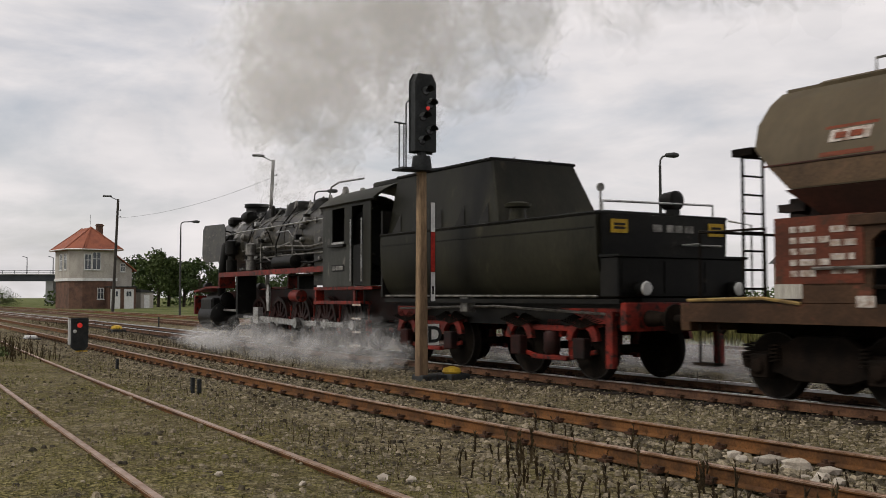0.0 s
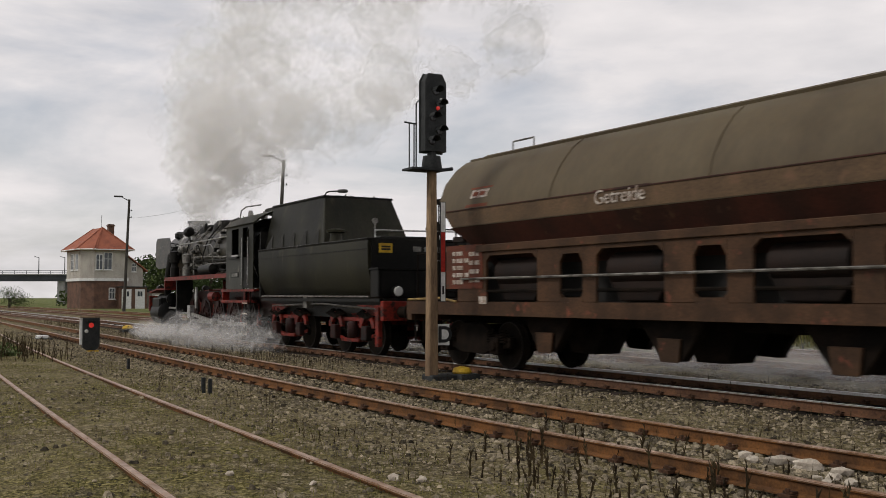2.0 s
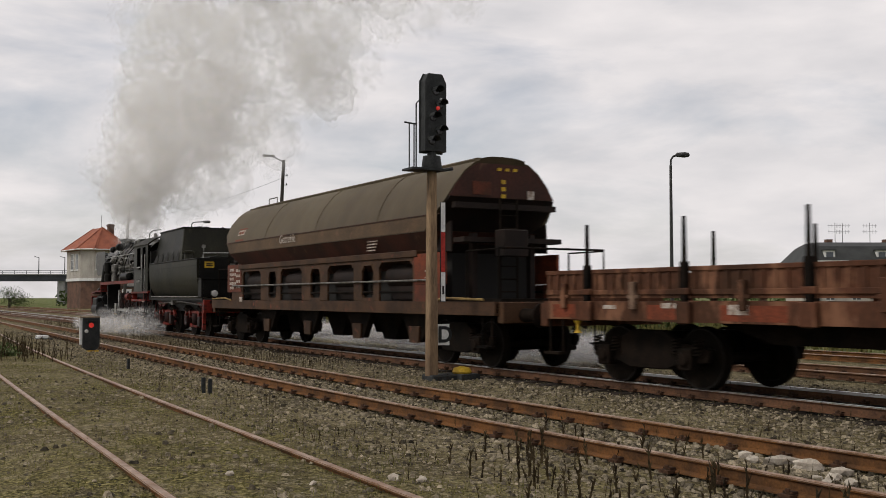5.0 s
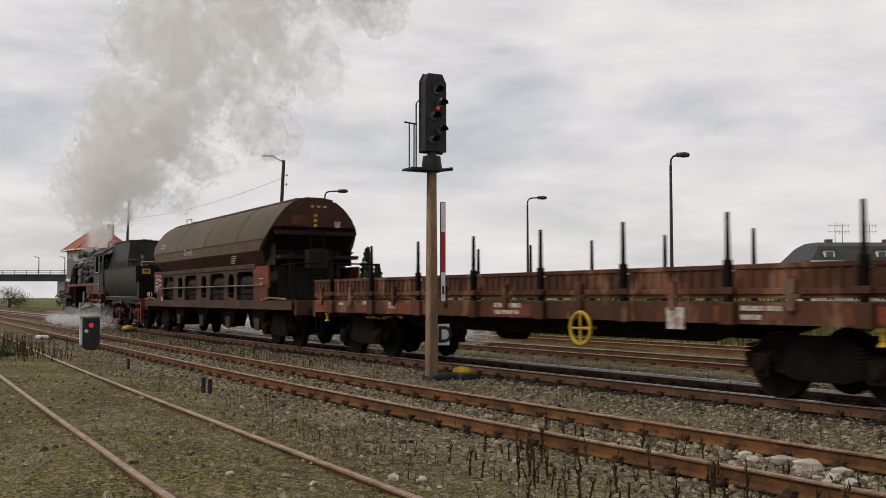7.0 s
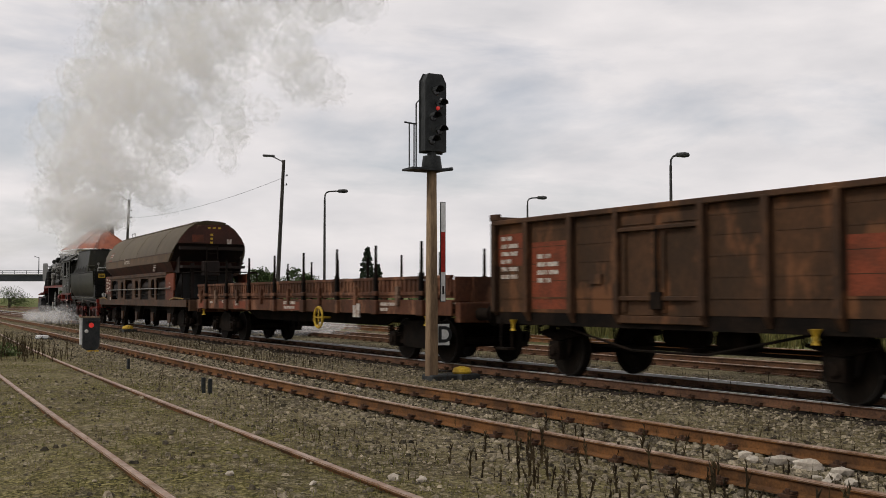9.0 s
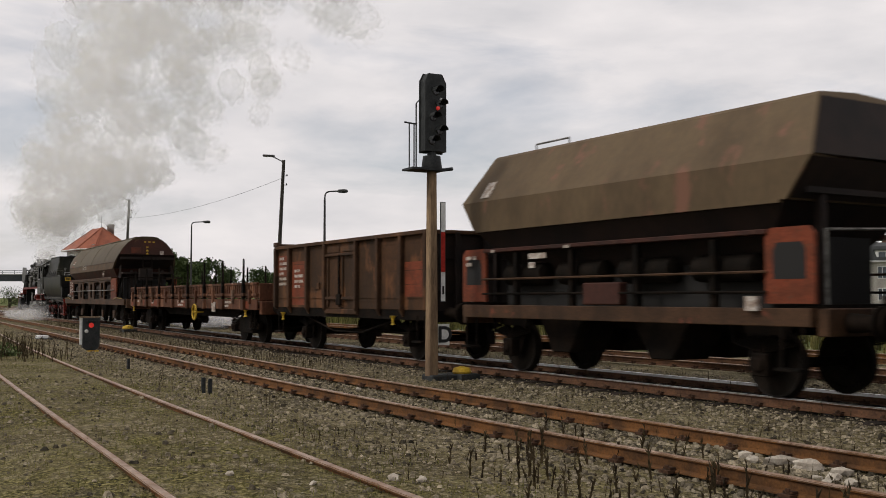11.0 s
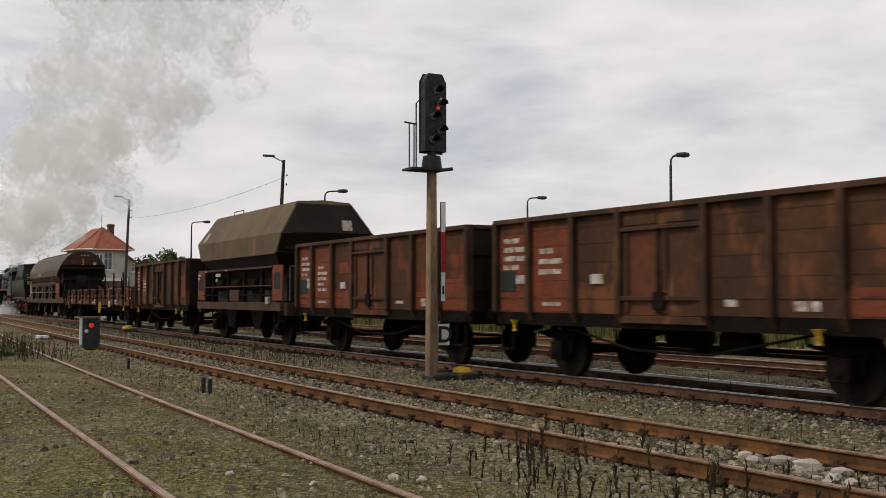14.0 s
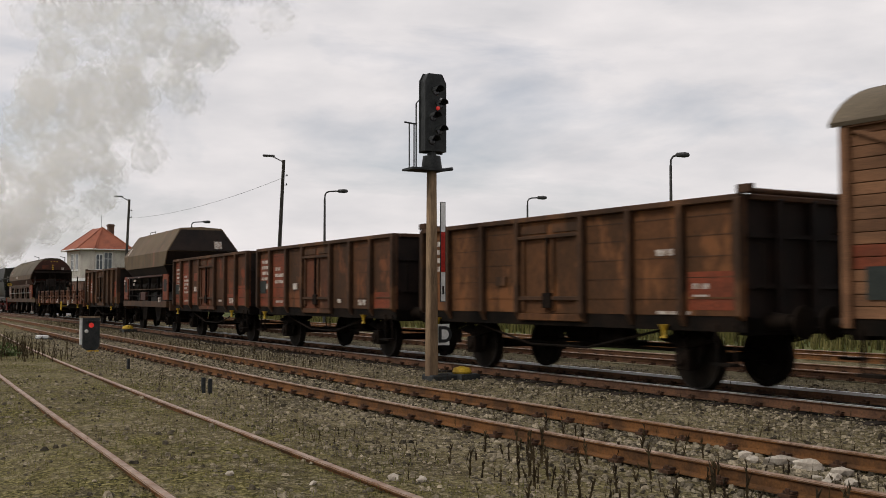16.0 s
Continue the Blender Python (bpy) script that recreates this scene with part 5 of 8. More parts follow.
def tender():
    top = rides(thing("tender", "dark tub-shaped coal tender with red bogies", "railway tender", "train"), -15.7, 2.1)
    # tub with rounded flanks
    flank = [(-1.02, 1.36)] + [(-1.02 - 0.44 * math.sin(a), 1.36 + 0.95 * (1 - math.cos(a))) for a in np.linspace(0.25, math.pi / 2, 9)] + [(-1.47, 2.6), (-1.46, 2.72), (-1.4, 2.76)]
    part("tub", Solid().prism(flank + [(-y, z) for y, z in reversed(flank)], -3.75, 3.55), tender_black, top, "dark rounded water tub", smooth=True)
    part("tub_rim", Solid().tube([(-3.75, -1.46, 2.74), (3.55, -1.46, 2.74), (3.55, 1.46, 2.74), (-3.75, 1.46, 2.74)], 0.03, 6), loco_black, top)
    part("side_seam", Solid().box(-3.7, 3.5, -1.477, -1.46, 2.5, 2.515), loco_black, top)
    # coal bunker with sloping sides and rear
    lo, hi = 2.74, 4.04
    v = [(-3.8, -1.28, lo), (0.55, -1.28, lo), (0.55, 1.28, lo), (-3.8, 1.28, lo), (-3.8, -1.0, hi), (-0.05, -1.0, hi), (-0.05, 1.0, hi), (-3.8, 1.0, hi)]
    bm = Solid().add(v, [(0, 1, 5, 4), (1, 2, 6, 5), (2, 3, 7, 6), (3, 0, 4, 7), (4, 5, 6, 7), (0, 3, 2, 1)])
    part("coal_bunker", bm, tender_black, top, "dull dark coal bunker", bevel=0.03)
    part("bunker_rim", Solid().tube([(-3.8, -1.0, 4.05), (-0.05, -1.0, 4.05), (-0.05, 1.0, 4.05), (-3.8, 1.0, 4.05)], 0.035, 6), loco_black, top)
    for k in range(5):
        x = -3.3 + 0.85 * k
        part("bunker_gusset", Solid().add([(x - 0.16, -1.29, 2.76), (x + 0.16, -1.29, 2.76), (x, -1.2, 3.2), (x, -1.42, 2.76)], [(0, 1, 2), (0, 3, 1), (1, 3, 2), (0, 2, 3)]), loco_black, top)
    part("coal", coal_heap(), surface("coal", (0.012, 0.012, 0.013), (0.03, 0.03, 0.031), rough=0.4, scale=8, bump=0.6), top, "heap of black coal")
    for y in (-0.55, 0.55):
        part("front_ladder_rail", Solid().rod((-3.9, y, 1.7), (-3.9, y, 3.9), 0.02, 6), loco_black, top)
    part("front_wall", Solid().box(-3.84, -3.76, -1.4, 1.4, 1.4, 3.3), loco_black, top)
    # deck behind the bunker
    part("filler_vent", Solid().turned("z", (0.85, -1.05, 0), [(2.74, 0.17), (3.02, 0.15), (3.04, 0.24), (3.1, 0.25), (3.14, 0.12)], 18), tender_black, top, "mushroom vent", smooth=True)
    part("filler_hatch", Solid().box(1.4, 2.9, -0.8, 0.8, 2.74, 2.86), loco_black, top, bevel=0.03)
    part("deck_rail", Solid().tube([(3.4, -1.2, 2.76), (3.4, -1.2, 2.95), (3.4, 1.3, 2.98), (3.4, 1.3, 2.76)], 0.022, 6), bright_metal, top)
    part("marker_post", Solid().rod((3.3, -1.15, 2.74), (3.3, -1.15, 3.12), 0.018, 6).turned("x", (0, -1.15, 3.18), [(3.28, 0.07), (3.32, 0.07)], 12), pipe_metal, top)
    part("rear_lamp", Solid().turned("x", (0, 0.45, 3.03), [(3.1, 0.05), (3.12, 0.15), (3.4, 0.17), (3.42, 0.13), (3.41, 0.04)], 18), loco_black, top, "round electric headlamp", smooth=True)
    part("lamp_foot", Solid().box(3.2, 3.4, 0.38, 0.52, 2.74, 2.9), loco_black, top)
    # rear wall, tool lockers and platform
    part("rear_wall", Solid().box(3.55, 3.6, -1.38, 1.38, 1.4, 2.72), loco_black, top)
    part("tool_locker", Solid().box(3.6, 4.02, -1.42, 1.42, 1.38, 2.02), loco_black, top, bevel=0.02)
    for y in (-1.35, -0.45, 0.45):
        part("locker_door", Solid().box(4.02, 4.035, y, y + 0.82, 1.45, 1.96), loco_black, top)
    part("locker_lid", Solid().box(3.58, 4.06, -1.44, 1.44, 2.02, 2.06), loco_black, top)
    for y in (-1.2, 0.98):
        part("warning_plate", Solid().box(3.6, 3.625, y, y + 0.34, 2.42, 2.64), yellow_paint, top, "yellow warning plate")
        part("warning_bars", Solid().box(3.625, 3.63, y + 0.05, y + 0.29, 2.48, 2.52).box(3.625, 3.63, y + 0.05, y + 0.29, 2.54, 2.58), gap_black, top)
    for k, (a, b) in enumerate(((-0.3, -0.1), (0.0, 0.16), (0.2, 0.36), (0.42, 0.62))):
        part("number_bar", Solid().box(3.6, 3.615, a, b, 2.46, 2.58), pipe_metal, top)
    for y in (-1.0, 1.05):
        part("tail_lamp", Solid().turned("x", (0, y, 1.52), [(4.03, 0.05), (4.03, 0.12), (4.2, 0.13), (4.21, 0.05)], 14), loco_black, top, smooth=True)
        part("lamp_glass", Solid().turned("x", (0, y, 1.52), [(4.205, 0.02), (4.205, 0.115), (4.225, 0.1), (4.23, 0.02)], 14), lens_white, top)
    part("corner_rail", Solid().tube([(3.65, 1.42, 2.7), (4.1, 1.48, 2.6), (4.1, 1.48, 1.45)], 0.02, 6), bright_metal, top)
    part("grab_bar", Solid().tube([(4.05, 0.3, 2.25), (3.68, 0.3, 2.25), (3.68, 1.2, 2.25)], 0.018, 6), bright_metal, top)
    # frame and bogies
    part("tender_frame", Solid().box(-3.75, 4.05, -0.95, 0.95, 0.88, 1.37), loco_black, top)
    for y in (-1, 1):
        part("frame_skirt", Solid().box(-3.7, 4.0, y * 1.38, y * 1.3, 1.28, 1.36), loco_black, top)
        part("frame_pipe", Solid().tube([(-3.6, y * 1.4, 1.42), (3.5, y * 1.4, 1.4)], 0.022, 6), pipe_metal, top)
        part("brake_pull_rod", Solid().tube([(-3.4, y * 1.15, 1.15), (0.2, y * 1.15, 1.22), (3.7, y * 1.15, 1.1)], 0.025, 6), pipe_metal, top)
        part("red_bracket", Solid().plate([(-3.6, 1.2), (-2.0, 1.2), (-3.2, 0.95), (-3.6, 1.0)], y * 1.1, y * 1.05), loco_red, top)
        part("red_bracket", Solid().plate([(2.2, 1.2), (3.9, 1.2), (3.9, 0.95), (3.1, 0.95)], y * 1.1, y * 1.05), loco_red, top)
        part("air_valve_box", Solid().box(-0.75, -0.5, y * 1.3, y * 1.1, 1.1, 1.4), pipe_metal, top, bevel=0.015)
        for x in (3.6,):
            part("red_step", Solid().box(x - 0.08, x + 0.08, y * 1.25, y * 1.15, 0.25, 1.15), loco_red, top)
    part("buffer_beam", Solid().box(3.98, 4.12, -1.35, 1.35, 0.85, 1.3), loco_red, top, bevel=0.012)
    for bx in (-2.35, 1.8):
        b = part("bogie", Solid().box(bx - 0.2, bx + 0.2, -0.95, 0.95, 0.7, 1.0), loco_red, top)
        for y in (-1, 1):
            part("top_bar", Solid().plate([(bx - 1.38, 0.9), (bx - 0.5, 0.8), (bx + 0.5, 0.8), (bx + 1.38, 0.9), (bx + 1.38, 1.0), (bx + 0.5, 0.9), (bx - 0.5, 0.9), (bx - 1.38, 1.0)], y * 1.02, y * 0.97), loco_red, b, bevel=0.01)
            part("lower_bar", Solid().plate([(bx - 1.2, 0.44), (bx - 0.45, 0.3), (bx + 0.45, 0.3), (bx + 1.2, 0.44), (bx + 1.2, 0.52), (bx + 0.45, 0.38), (bx - 0.45, 0.38), (bx - 1.2, 0.52)], y * 1.02, y * 0.97), loco_red, b, bevel=0.01)
            part("bolster_spring", Solid().turned("z", (bx, y * 1.0, 0), [(0.4, 0.12), (0.45, 0.15), (0.75, 0.15), (0.8, 0.12)], 12), driver_paint, b, smooth=True)
            for dx in (-0.9, 0.9):
                arc = [(bx + dx + 0.42 * math.cos(a), 0.62 + 0.42 * math.sin(a)) for a in np.linspace(0.1, math.pi - 0.1, 10)]
                part("axle_arch", Solid().plate(arc + [(bx + dx + 0.27 * math.cos(a), 0.62 + 0.27 * math.sin(a)) for a in np.linspace(math.pi - 0.1, 0.1, 10)], y * 1.08, y * 1.0), loco_red, b)
                part("axle_box", Solid().box(bx + dx - 0.15, bx + dx + 0.15, y * 1.16, y * 0.98, 0.35, 0.7), driver_paint, b, bevel=0.02)
                s = new("leaf_spring", SPRING)
                s.parent, s.matrix_basis = b, pose(bx + dx, y * 1.06, 0.92)
            part("bogie_stay", Solid().box(bx - 0.5, bx + 0.5, y * 1.1, y * 1.0, 0.3, 0.38), loco_red, b, bevel=0.01)
            part("brake_block", Solid().box(bx - 0.32, bx - 0.2, y * 0.8, y * 0.68, 0.3, 0.8), loco_red, b)
            part("brake_block", Solid().box(bx + 0.2, bx + 0.32, y * 0.8, y * 0.68, 0.3, 0.8), loco_red, b)
        for dx in (-0.9, 0.9):
            wheelset(top, bx + dx, 0.5)
    buffers(top, -3.9, 4.12, ends=(1,))


def coal_heap():
    s, rng = Solid(), random.Random(3)
    for i in range(240):
        x, y = rng.uniform(-3.6, -0.3), rng.uniform(-0.85, 0.85)
        z = 3.98 + 0.08 * math.cos(y * 1.7) + rng.uniform(-0.1, 0.04)
        r = rng.uniform(0.06, 0.14)
        ring = [Vector((rng.uniform(-1, 1), rng.uniform(-1, 1), rng.uniform(-1, 1))).normalized() * r for _ in range(3)]
        a, b, c = ring
        c2 = a.cross(b)
        c2 = c2.normalized() * r if c2.length > 1e-5 else Vector((0, 0, r))
        p = Vector((x, y, z))
        s.add([p + a, p + b, p - a, p - b, p + c2, p - c2], [(0, 1, 4), (1, 2, 4), (2, 3, 4), (3, 0, 4), (1, 0, 5), (2, 1, 5), (3, 2, 5), (0, 3, 5)])
    return s


tender()
# ---- ground ----


def spread(lo, hi, step, far, ratio=1.22):
    mid = list(np.arange(lo, hi + step / 2, step))
    out, d, x = [], step, hi
    while x < far:
        d *= ratio
        x += d
        out.append(x)
    back, d, x = [], step, lo
    while x > -far:
        d *= ratio
        x -= d
        back.append(x)
    return np.array(back[::-1] + mid + out)


def bumps(x, y, s):
    return noise.noise((x * s, y * s, 3.7))


def ground_z(x, y):
    """low humps, and soil that has risen round the rails of the overgrown siding"""
    near = max(0.0, 1 - max(abs(x + 20) / 120, abs(y - 12) / 90))
    t1 = abs(y - (2.51 - 0.068 * x + 0.0006 * min(0.0, x + 12) ** 2))
    return near * (0.035 * bumps(x, y, 0.35) + 0.02 * bumps(x, y, 1.6)) - 0.015 + 0.126 * max(0.0, min(1.0, (2.3 - t1) / 1.2))


def lay_ground():
    gx, gy = spread(-46, 6, 0.3, 3200), spread(-2, 30, 0.3, 3200)
    v, grass, moss, train_shade = [], [], [], []
    for y in gy:
        for x in gx:
            z = ground_z(x, y)
            beyond = y - line_y(max(x, -200.0))
            g = (beyond - 8.5) * 0.35 + 1.6 * bumps(x, y, 0.12) + 0.7 * bumps(x, y, 0.6)
            if x < -75:
                g = max(g, (beyond - 5.0) * 0.25 + 1.2 * bumps(x, y, 0.1))
                g = max(g, (-9 - beyond) * 0.3 + bumps(x, y, 0.15))
            if y < -3:
                g = max(g, (-3 - y) * 0.3)
            t1 = y - (2.51 - 0.068 * x)
            m = 0.75 - 0.42 * max(0.0, t1 - 0.9) + 0.9 * bumps(x, y, 0.4) + 0.5 * bumps(x, y, 1.5)
            m = max(m, 0.55 * bumps(x, y, 0.3) + 0.35 * bumps(x, y, 2.0) - 0.08)
            v.append((x, y, z))
            grass.append(min(1.0, max(0.0, g)))
            # mask of the train's shade, a dark band along the main line
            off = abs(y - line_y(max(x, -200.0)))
            train_shade.append(max(0.0, min(1.0, (1.3 - off) * 2.6)) * (0.95 + 0.3 * bumps(x, y, 1.3)))
            moss.append(min(1.0, max(0.0, m)))
    n = len(gx)
    f = [(j * n + i, j * n + i + 1, (j + 1) * n + i + 1, (j + 1) * n + i) for j in range(len(gy) - 1) for i in range(n - 1)]
    me = bpy.data.meshes.new("ground")
    me.from_pydata(v, [], f)
    for name, values in (("grass", grass), ("moss", moss), ("train_shade", train_shade)):
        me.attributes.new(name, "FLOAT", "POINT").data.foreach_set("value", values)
    me.materials.append(ground_material())
    me.shade_smooth()
    tagged(new("ground", me), "brown gravel yard ground with moss and far grass", "ground", kind="structure")


def ground_material():
    m = bpy.data.materials.new("gravel_moss_and_grass")
    m.use_nodes = True
    n, l = m.node_tree.nodes, m.node_tree.links
    b = n["Principled BSDF"]
    co = n.new("ShaderNodeTexCoord")

    def tex(kind, scale, detail=5.0):
        t = n.new(kind)
        t.inputs["Scale"].default_value = scale
        if kind == "ShaderNodeTexNoise":
            t.inputs["Detail"].default_value = detail
        l.new(co.outputs["Object"], t.inputs["Vector"])
        return t

    def ramp(src, stops):
        r = n.new("ShaderNodeValToRGB")
        r.color_ramp.elements[0].position, r.color_ramp.elements[0].color = stops[0][0], (*stops[0][1], 1)
        r.color_ramp.elements[1].position, r.color_ramp.elements[1].color = stops[-1][0], (*stops[-1][1], 1)
        for p, c in stops[1:-1]:
            r.color_ramp.elements.new(p).color = (*c, 1)
        l.new(src, r.inputs["Fac"])
        return r.outputs["Color"]

    def mix(kind, fac, a, c):
        x = n.new("ShaderNodeMix")
        x.data_type, x.blend_type = "RGBA", kind
        for socket, value in (("Factor", fac), ("A", a), ("B", c)):
            if isinstance(value, (int, float)):
                x.inputs[socket].default_value = value
            else:
                l.new(value, x.inputs[socket])
        return x.outputs["Result"]

    vor = tex("ShaderNodeTexVoronoi", 17)
    vor2 = tex("ShaderNodeTexVoronoi", 38)
    sep = n.new("ShaderNodeSeparateColor")
    l.new(vor.outputs["Color"], sep.inputs["Color"])
    stone = ramp(sep.outputs[0], [(0.0, (0.03, 0.025, 0.013)), (0.35, (0.125, 0.103, 0.055)), (0.75, (0.25, 0.21, 0.125)), (1.0, (0.5, 0.43, 0.3))])
    broad = tex("ShaderNodeTexNoise", 0.7, 8)
    dirt = ramp(broad.outputs["Fac"], [(0.35, (0.06, 0.048, 0.024)), (0.5, (0.165, 0.132, 0.07)), (0.68, (0.245, 0.205, 0.122))])
    colour = mix("MIX", 0.55, stone, dirt)
    fine = tex("ShaderNodeTexNoise", 45, 4)
    fleck = ramp(fine.outputs["Fac"], [(0.3, (0.2, 0.2, 0.2)), (0.7, (1.5, 1.5, 1.45))])
    colour = mix("MULTIPLY", 0.8, colour, fleck)
    leaf = tex("ShaderNodeTexNoise", 24, 6)
    green = ramp(leaf.outputs["Fac"], [(0.34, (0.02, 0.018, 0.006)), (0.5, (0.115, 0.1, 0.03)), (0.68, (0.31, 0.265, 0.115))])
    moss, grass = n.new("ShaderNodeAttribute"), n.new("ShaderNodeAttribute")
    moss.attribute_name, grass.attribute_name = "moss", "grass"
    amount = n.new("ShaderNodeMath")
    amount.operation, amount.use_clamp = "MULTIPLY", True
    l.new(moss.outputs["Fac"], amount.inputs[0])
    patch = n.new("ShaderNodeMapRange")
    patch.inputs["From Min"].default_value, patch.inputs["From Max"].default_value = 0.36, 0.58
    patch_t = tex("ShaderNodeTexNoise", 3.1, 6)
    l.new(patch_t.outputs["Fac"], patch.inputs["Value"])
    l.new(patch.outputs["Result"], amount.inputs[1])
    colour = mix("MIX", amount.outputs["Value"], colour, green)
    blade = tex("ShaderNodeTexNoise", 0.25, 9)
    field = ramp(blade.outputs["Fac"], [(0.32, (0.05, 0.065, 0.02)), (0.52, (0.12, 0.135, 0.045)), (0.7, (0.2, 0.19, 0.085))])
    colour = mix("MIX", grass.outputs["Fac"], colour, field)
    # shade below the train, painted dark onto the main line's ballast
    train_shade, shade_tint = n.new("ShaderNodeAttribute"), n.new("ShaderNodeRGB")
    train_shade.attribute_name = "train_shade"
    shade_tint.outputs[0].default_value = (0.014, 0.012, 0.01, 1)
    colour = mix("MIX", train_shade.outputs["Fac"], colour, shade_tint.outputs[0])
    l.new(colour, b.inputs["Base Color"])
    b.inputs["Specular IOR Level"].default_value = 0.1
    b.inputs["Roughness"].default_value = 0.92
    bp = n.new("ShaderNodeBump")
    bp.inputs["Strength"].default_value, bp.inputs["Distance"].default_value = 0.9, 0.035
    h = n.new("ShaderNodeMath")
    h.operation = "ADD"
    l.new(vor.outputs["Distance"], h.inputs[0])
    l.new(vor2.outputs["Distance"], h.inputs[1])
    l.new(h.outputs["Value"], bp.inputs["Height"])
    l.new(bp.outputs["Normal"], b.inputs["Normal"])
    return m


lay_ground()

# ---- tracks ----
rail_rust = surface("rusty_rail", (0.17, 0.075, 0.025), (0.075, 0.036, 0.015), rough=0.75, scale=3, fine=40, bump=0.3, stain=(0.09, 0.045, 0.025), stain_at=0.6)
rail_dark = surface("dark_rusty_rail_side", (0.13, 0.065, 0.035), (0.08, 0.042, 0.025), rough=0.75, scale=3, bump=0.25)
rail_polish = plain("polished_rail_head", (0.75, 0.75, 0.75), 0.3, 1.0)
rail_dull = surface("dull_worn_rail_head", (0.36, 0.26, 0.2), (0.22, 0.13, 0.08), rough=0.45, metal=0.3, scale=5, bump=0.1)
sleeper_wood = surface("old_tarred_sleeper", (0.06, 0.045, 0.032), (0.1, 0.08, 0.06), rough=0.9, scale=3, bump=0.4, by_object=0.25)
clip_steel = surface("rusty_clip_steel", (0.045, 0.026, 0.017), (0.08, 0.04, 0.022), rough=0.8, scale=9, bump=0.3)

RAIL_FOOT = [(-0.065, 0.0), (0.065, 0.0), (0.065, 0.012), (0.012, 0.03), (0.012, 0.105), (0.034, 0.118), (0.034, 0.138), (-0.034, 0.138), (-0.034, 0.118), (-0.012, 0.105), (-0.012, 0.03), (-0.065, 0.012)]
# darker copy of sleeper_wood for the main line, with the train's shade in it
shaded_wood = surface("shaded_sleeper_wood", (0.02, 0.015, 0.012), (0.035, 0.026, 0.02), rough=0.85, scale=3, bump=0.4, by_object=0.25)
SLEEPER = {True: Solid().box(-0.13, 0.13, -1.25, 1.25, -0.14, 0.005).mesh("sleeper", shaded_wood, bevel=0.012),
           False: Solid().box(-0.13, 0.13, -1.25, 1.25, -0.18, -0.035).mesh("sleeper", sleeper_wood, bevel=0.012)}
CLIP = Solid()
for _y in (-0.75, 0.75):
    for _s in (-1, 1):
        CLIP.box(-0.06, 0.06, _y + _s * 0.05, _y + _s * 0.14, 0.018, 0.045).rod((0, _y + _s * 0.1, 0.02), (0, _y + _s * 0.1, 0.085), 0.018, 6).box(-0.045, 0.045, _y + _s * 0.03, _y + _s * 0.1, 0.05, 0.065)
CLIP = CLIP.mesh("rail_clips", clip_steel)


def swept(profile, path, z):
    rings = []
    for i, (x, y) in enumerate(path):
        a, b = path[max(i - 1, 0)], path[min(i + 1, len(path) - 1)]
        t = math.atan2(a[1] - b[1], a[0] - b[0])
        nx, ny = -math.sin(t), math.cos(t)
        rings.append([(x + nx * o, y + ny * o, z + h) for o, h in profile])
    return Solid().rings(rings)


def track(name, centre, x_from, x_to, label, side_material, head_material, tie_from=None, tie_to=None, busy=False):
    top = thing(name, label, "railway track", kind="structure")
    xs = [x for x in np.arange(x_to, x_from - 0.01, -2.0)]
    for off in (-0.75, 0.75):
        path = []
        for x in xs:
            t = math.atan2(centre(x + 0.1) - centre(x - 0.1), 0.2)
            path.append((x - math.sin(t) * off, centre(x) + math.cos(t) * off))
        r = part("rail", swept(RAIL_FOOT, path, 0.02), side_material, top)
        # wheel flanges keep the inner face of a busy rail bright
        low, inner = (0.1, 0.036) if busy else (0.128, 0.036)
        face = [(-inner, low), (inner, 0.128)] if off > 0 else [(-inner, 0.128), (inner, low)]
        part("rail_head", swept(face + [(0.036, 0.134), (0.024, 0.1425), (-0.024, 0.1425), (-0.036, 0.134)], path, 0.02), head_material, r)
    if tie_from is not None:
        x = tie_to
        while x > tie_from:
            t = math.degrees(math.atan2(centre(x + 0.1) - centre(x - 0.1), 0.2))
            for nm, me in (("sleeper", SLEEPER[busy]), ("rail_clips", CLIP)):
                o = new(nm, me)
                o.parent, o.matrix_basis = top, pose(x + random.uniform(-0.03, 0.03), centre(x), 0, 0, 0, t)
            x -= 0.65
    return top


def near_y(x):
    return 2.51 - 0.068 * x + 0.0006 * min(0.0, x + 12) ** 2


def siding_y(x):
    base = 7.24 + 0.0026 * x + 0.0016 * x * x if x > -22 else 7.24 + 0.0026 * -22 + 0.0016 * 484 + (x + 22) * (0.0026 - 0.0032 * 22)
    return base


track("track_train", line_y, -240, 30, "main track with rusty rails and polished heads", rail_dark, rail_polish, -40, 2, busy=True)
track("track_siding", siding_y, -240, 20, "siding with rust-brown rails in gravel", rail_rust, rail_dull, -45, 0)
track("track_front", near_y, -60, 12, "overgrown siding with worn rusty rails", rail_rust, rail_dull)
track("track_back", lambda x: line_y(x) + 4.75, -240, 40, "back track with brown rails", rail_dark, rail_dull, -60, 2)
track("track_far", lambda x: line_y(x) + 9.3, -240, 40, "far track with brown rails", rail_rust, rail_dull)
track("track_lead", lambda x: line_y(x) - 2.2 + (x + 120) * 0.035, -240, -62, "connecting track with brown rails", rail_dark, rail_dull)

# ---- ballast stones, dry weeds, grass ----
stone_mat = surface("gravel_stones", (0.22, 0.185, 0.13), (0.095, 0.08, 0.055), rough=0.9, scale=6, fine=60, bump=0.2, by_island=0.8, gloss=0.1)


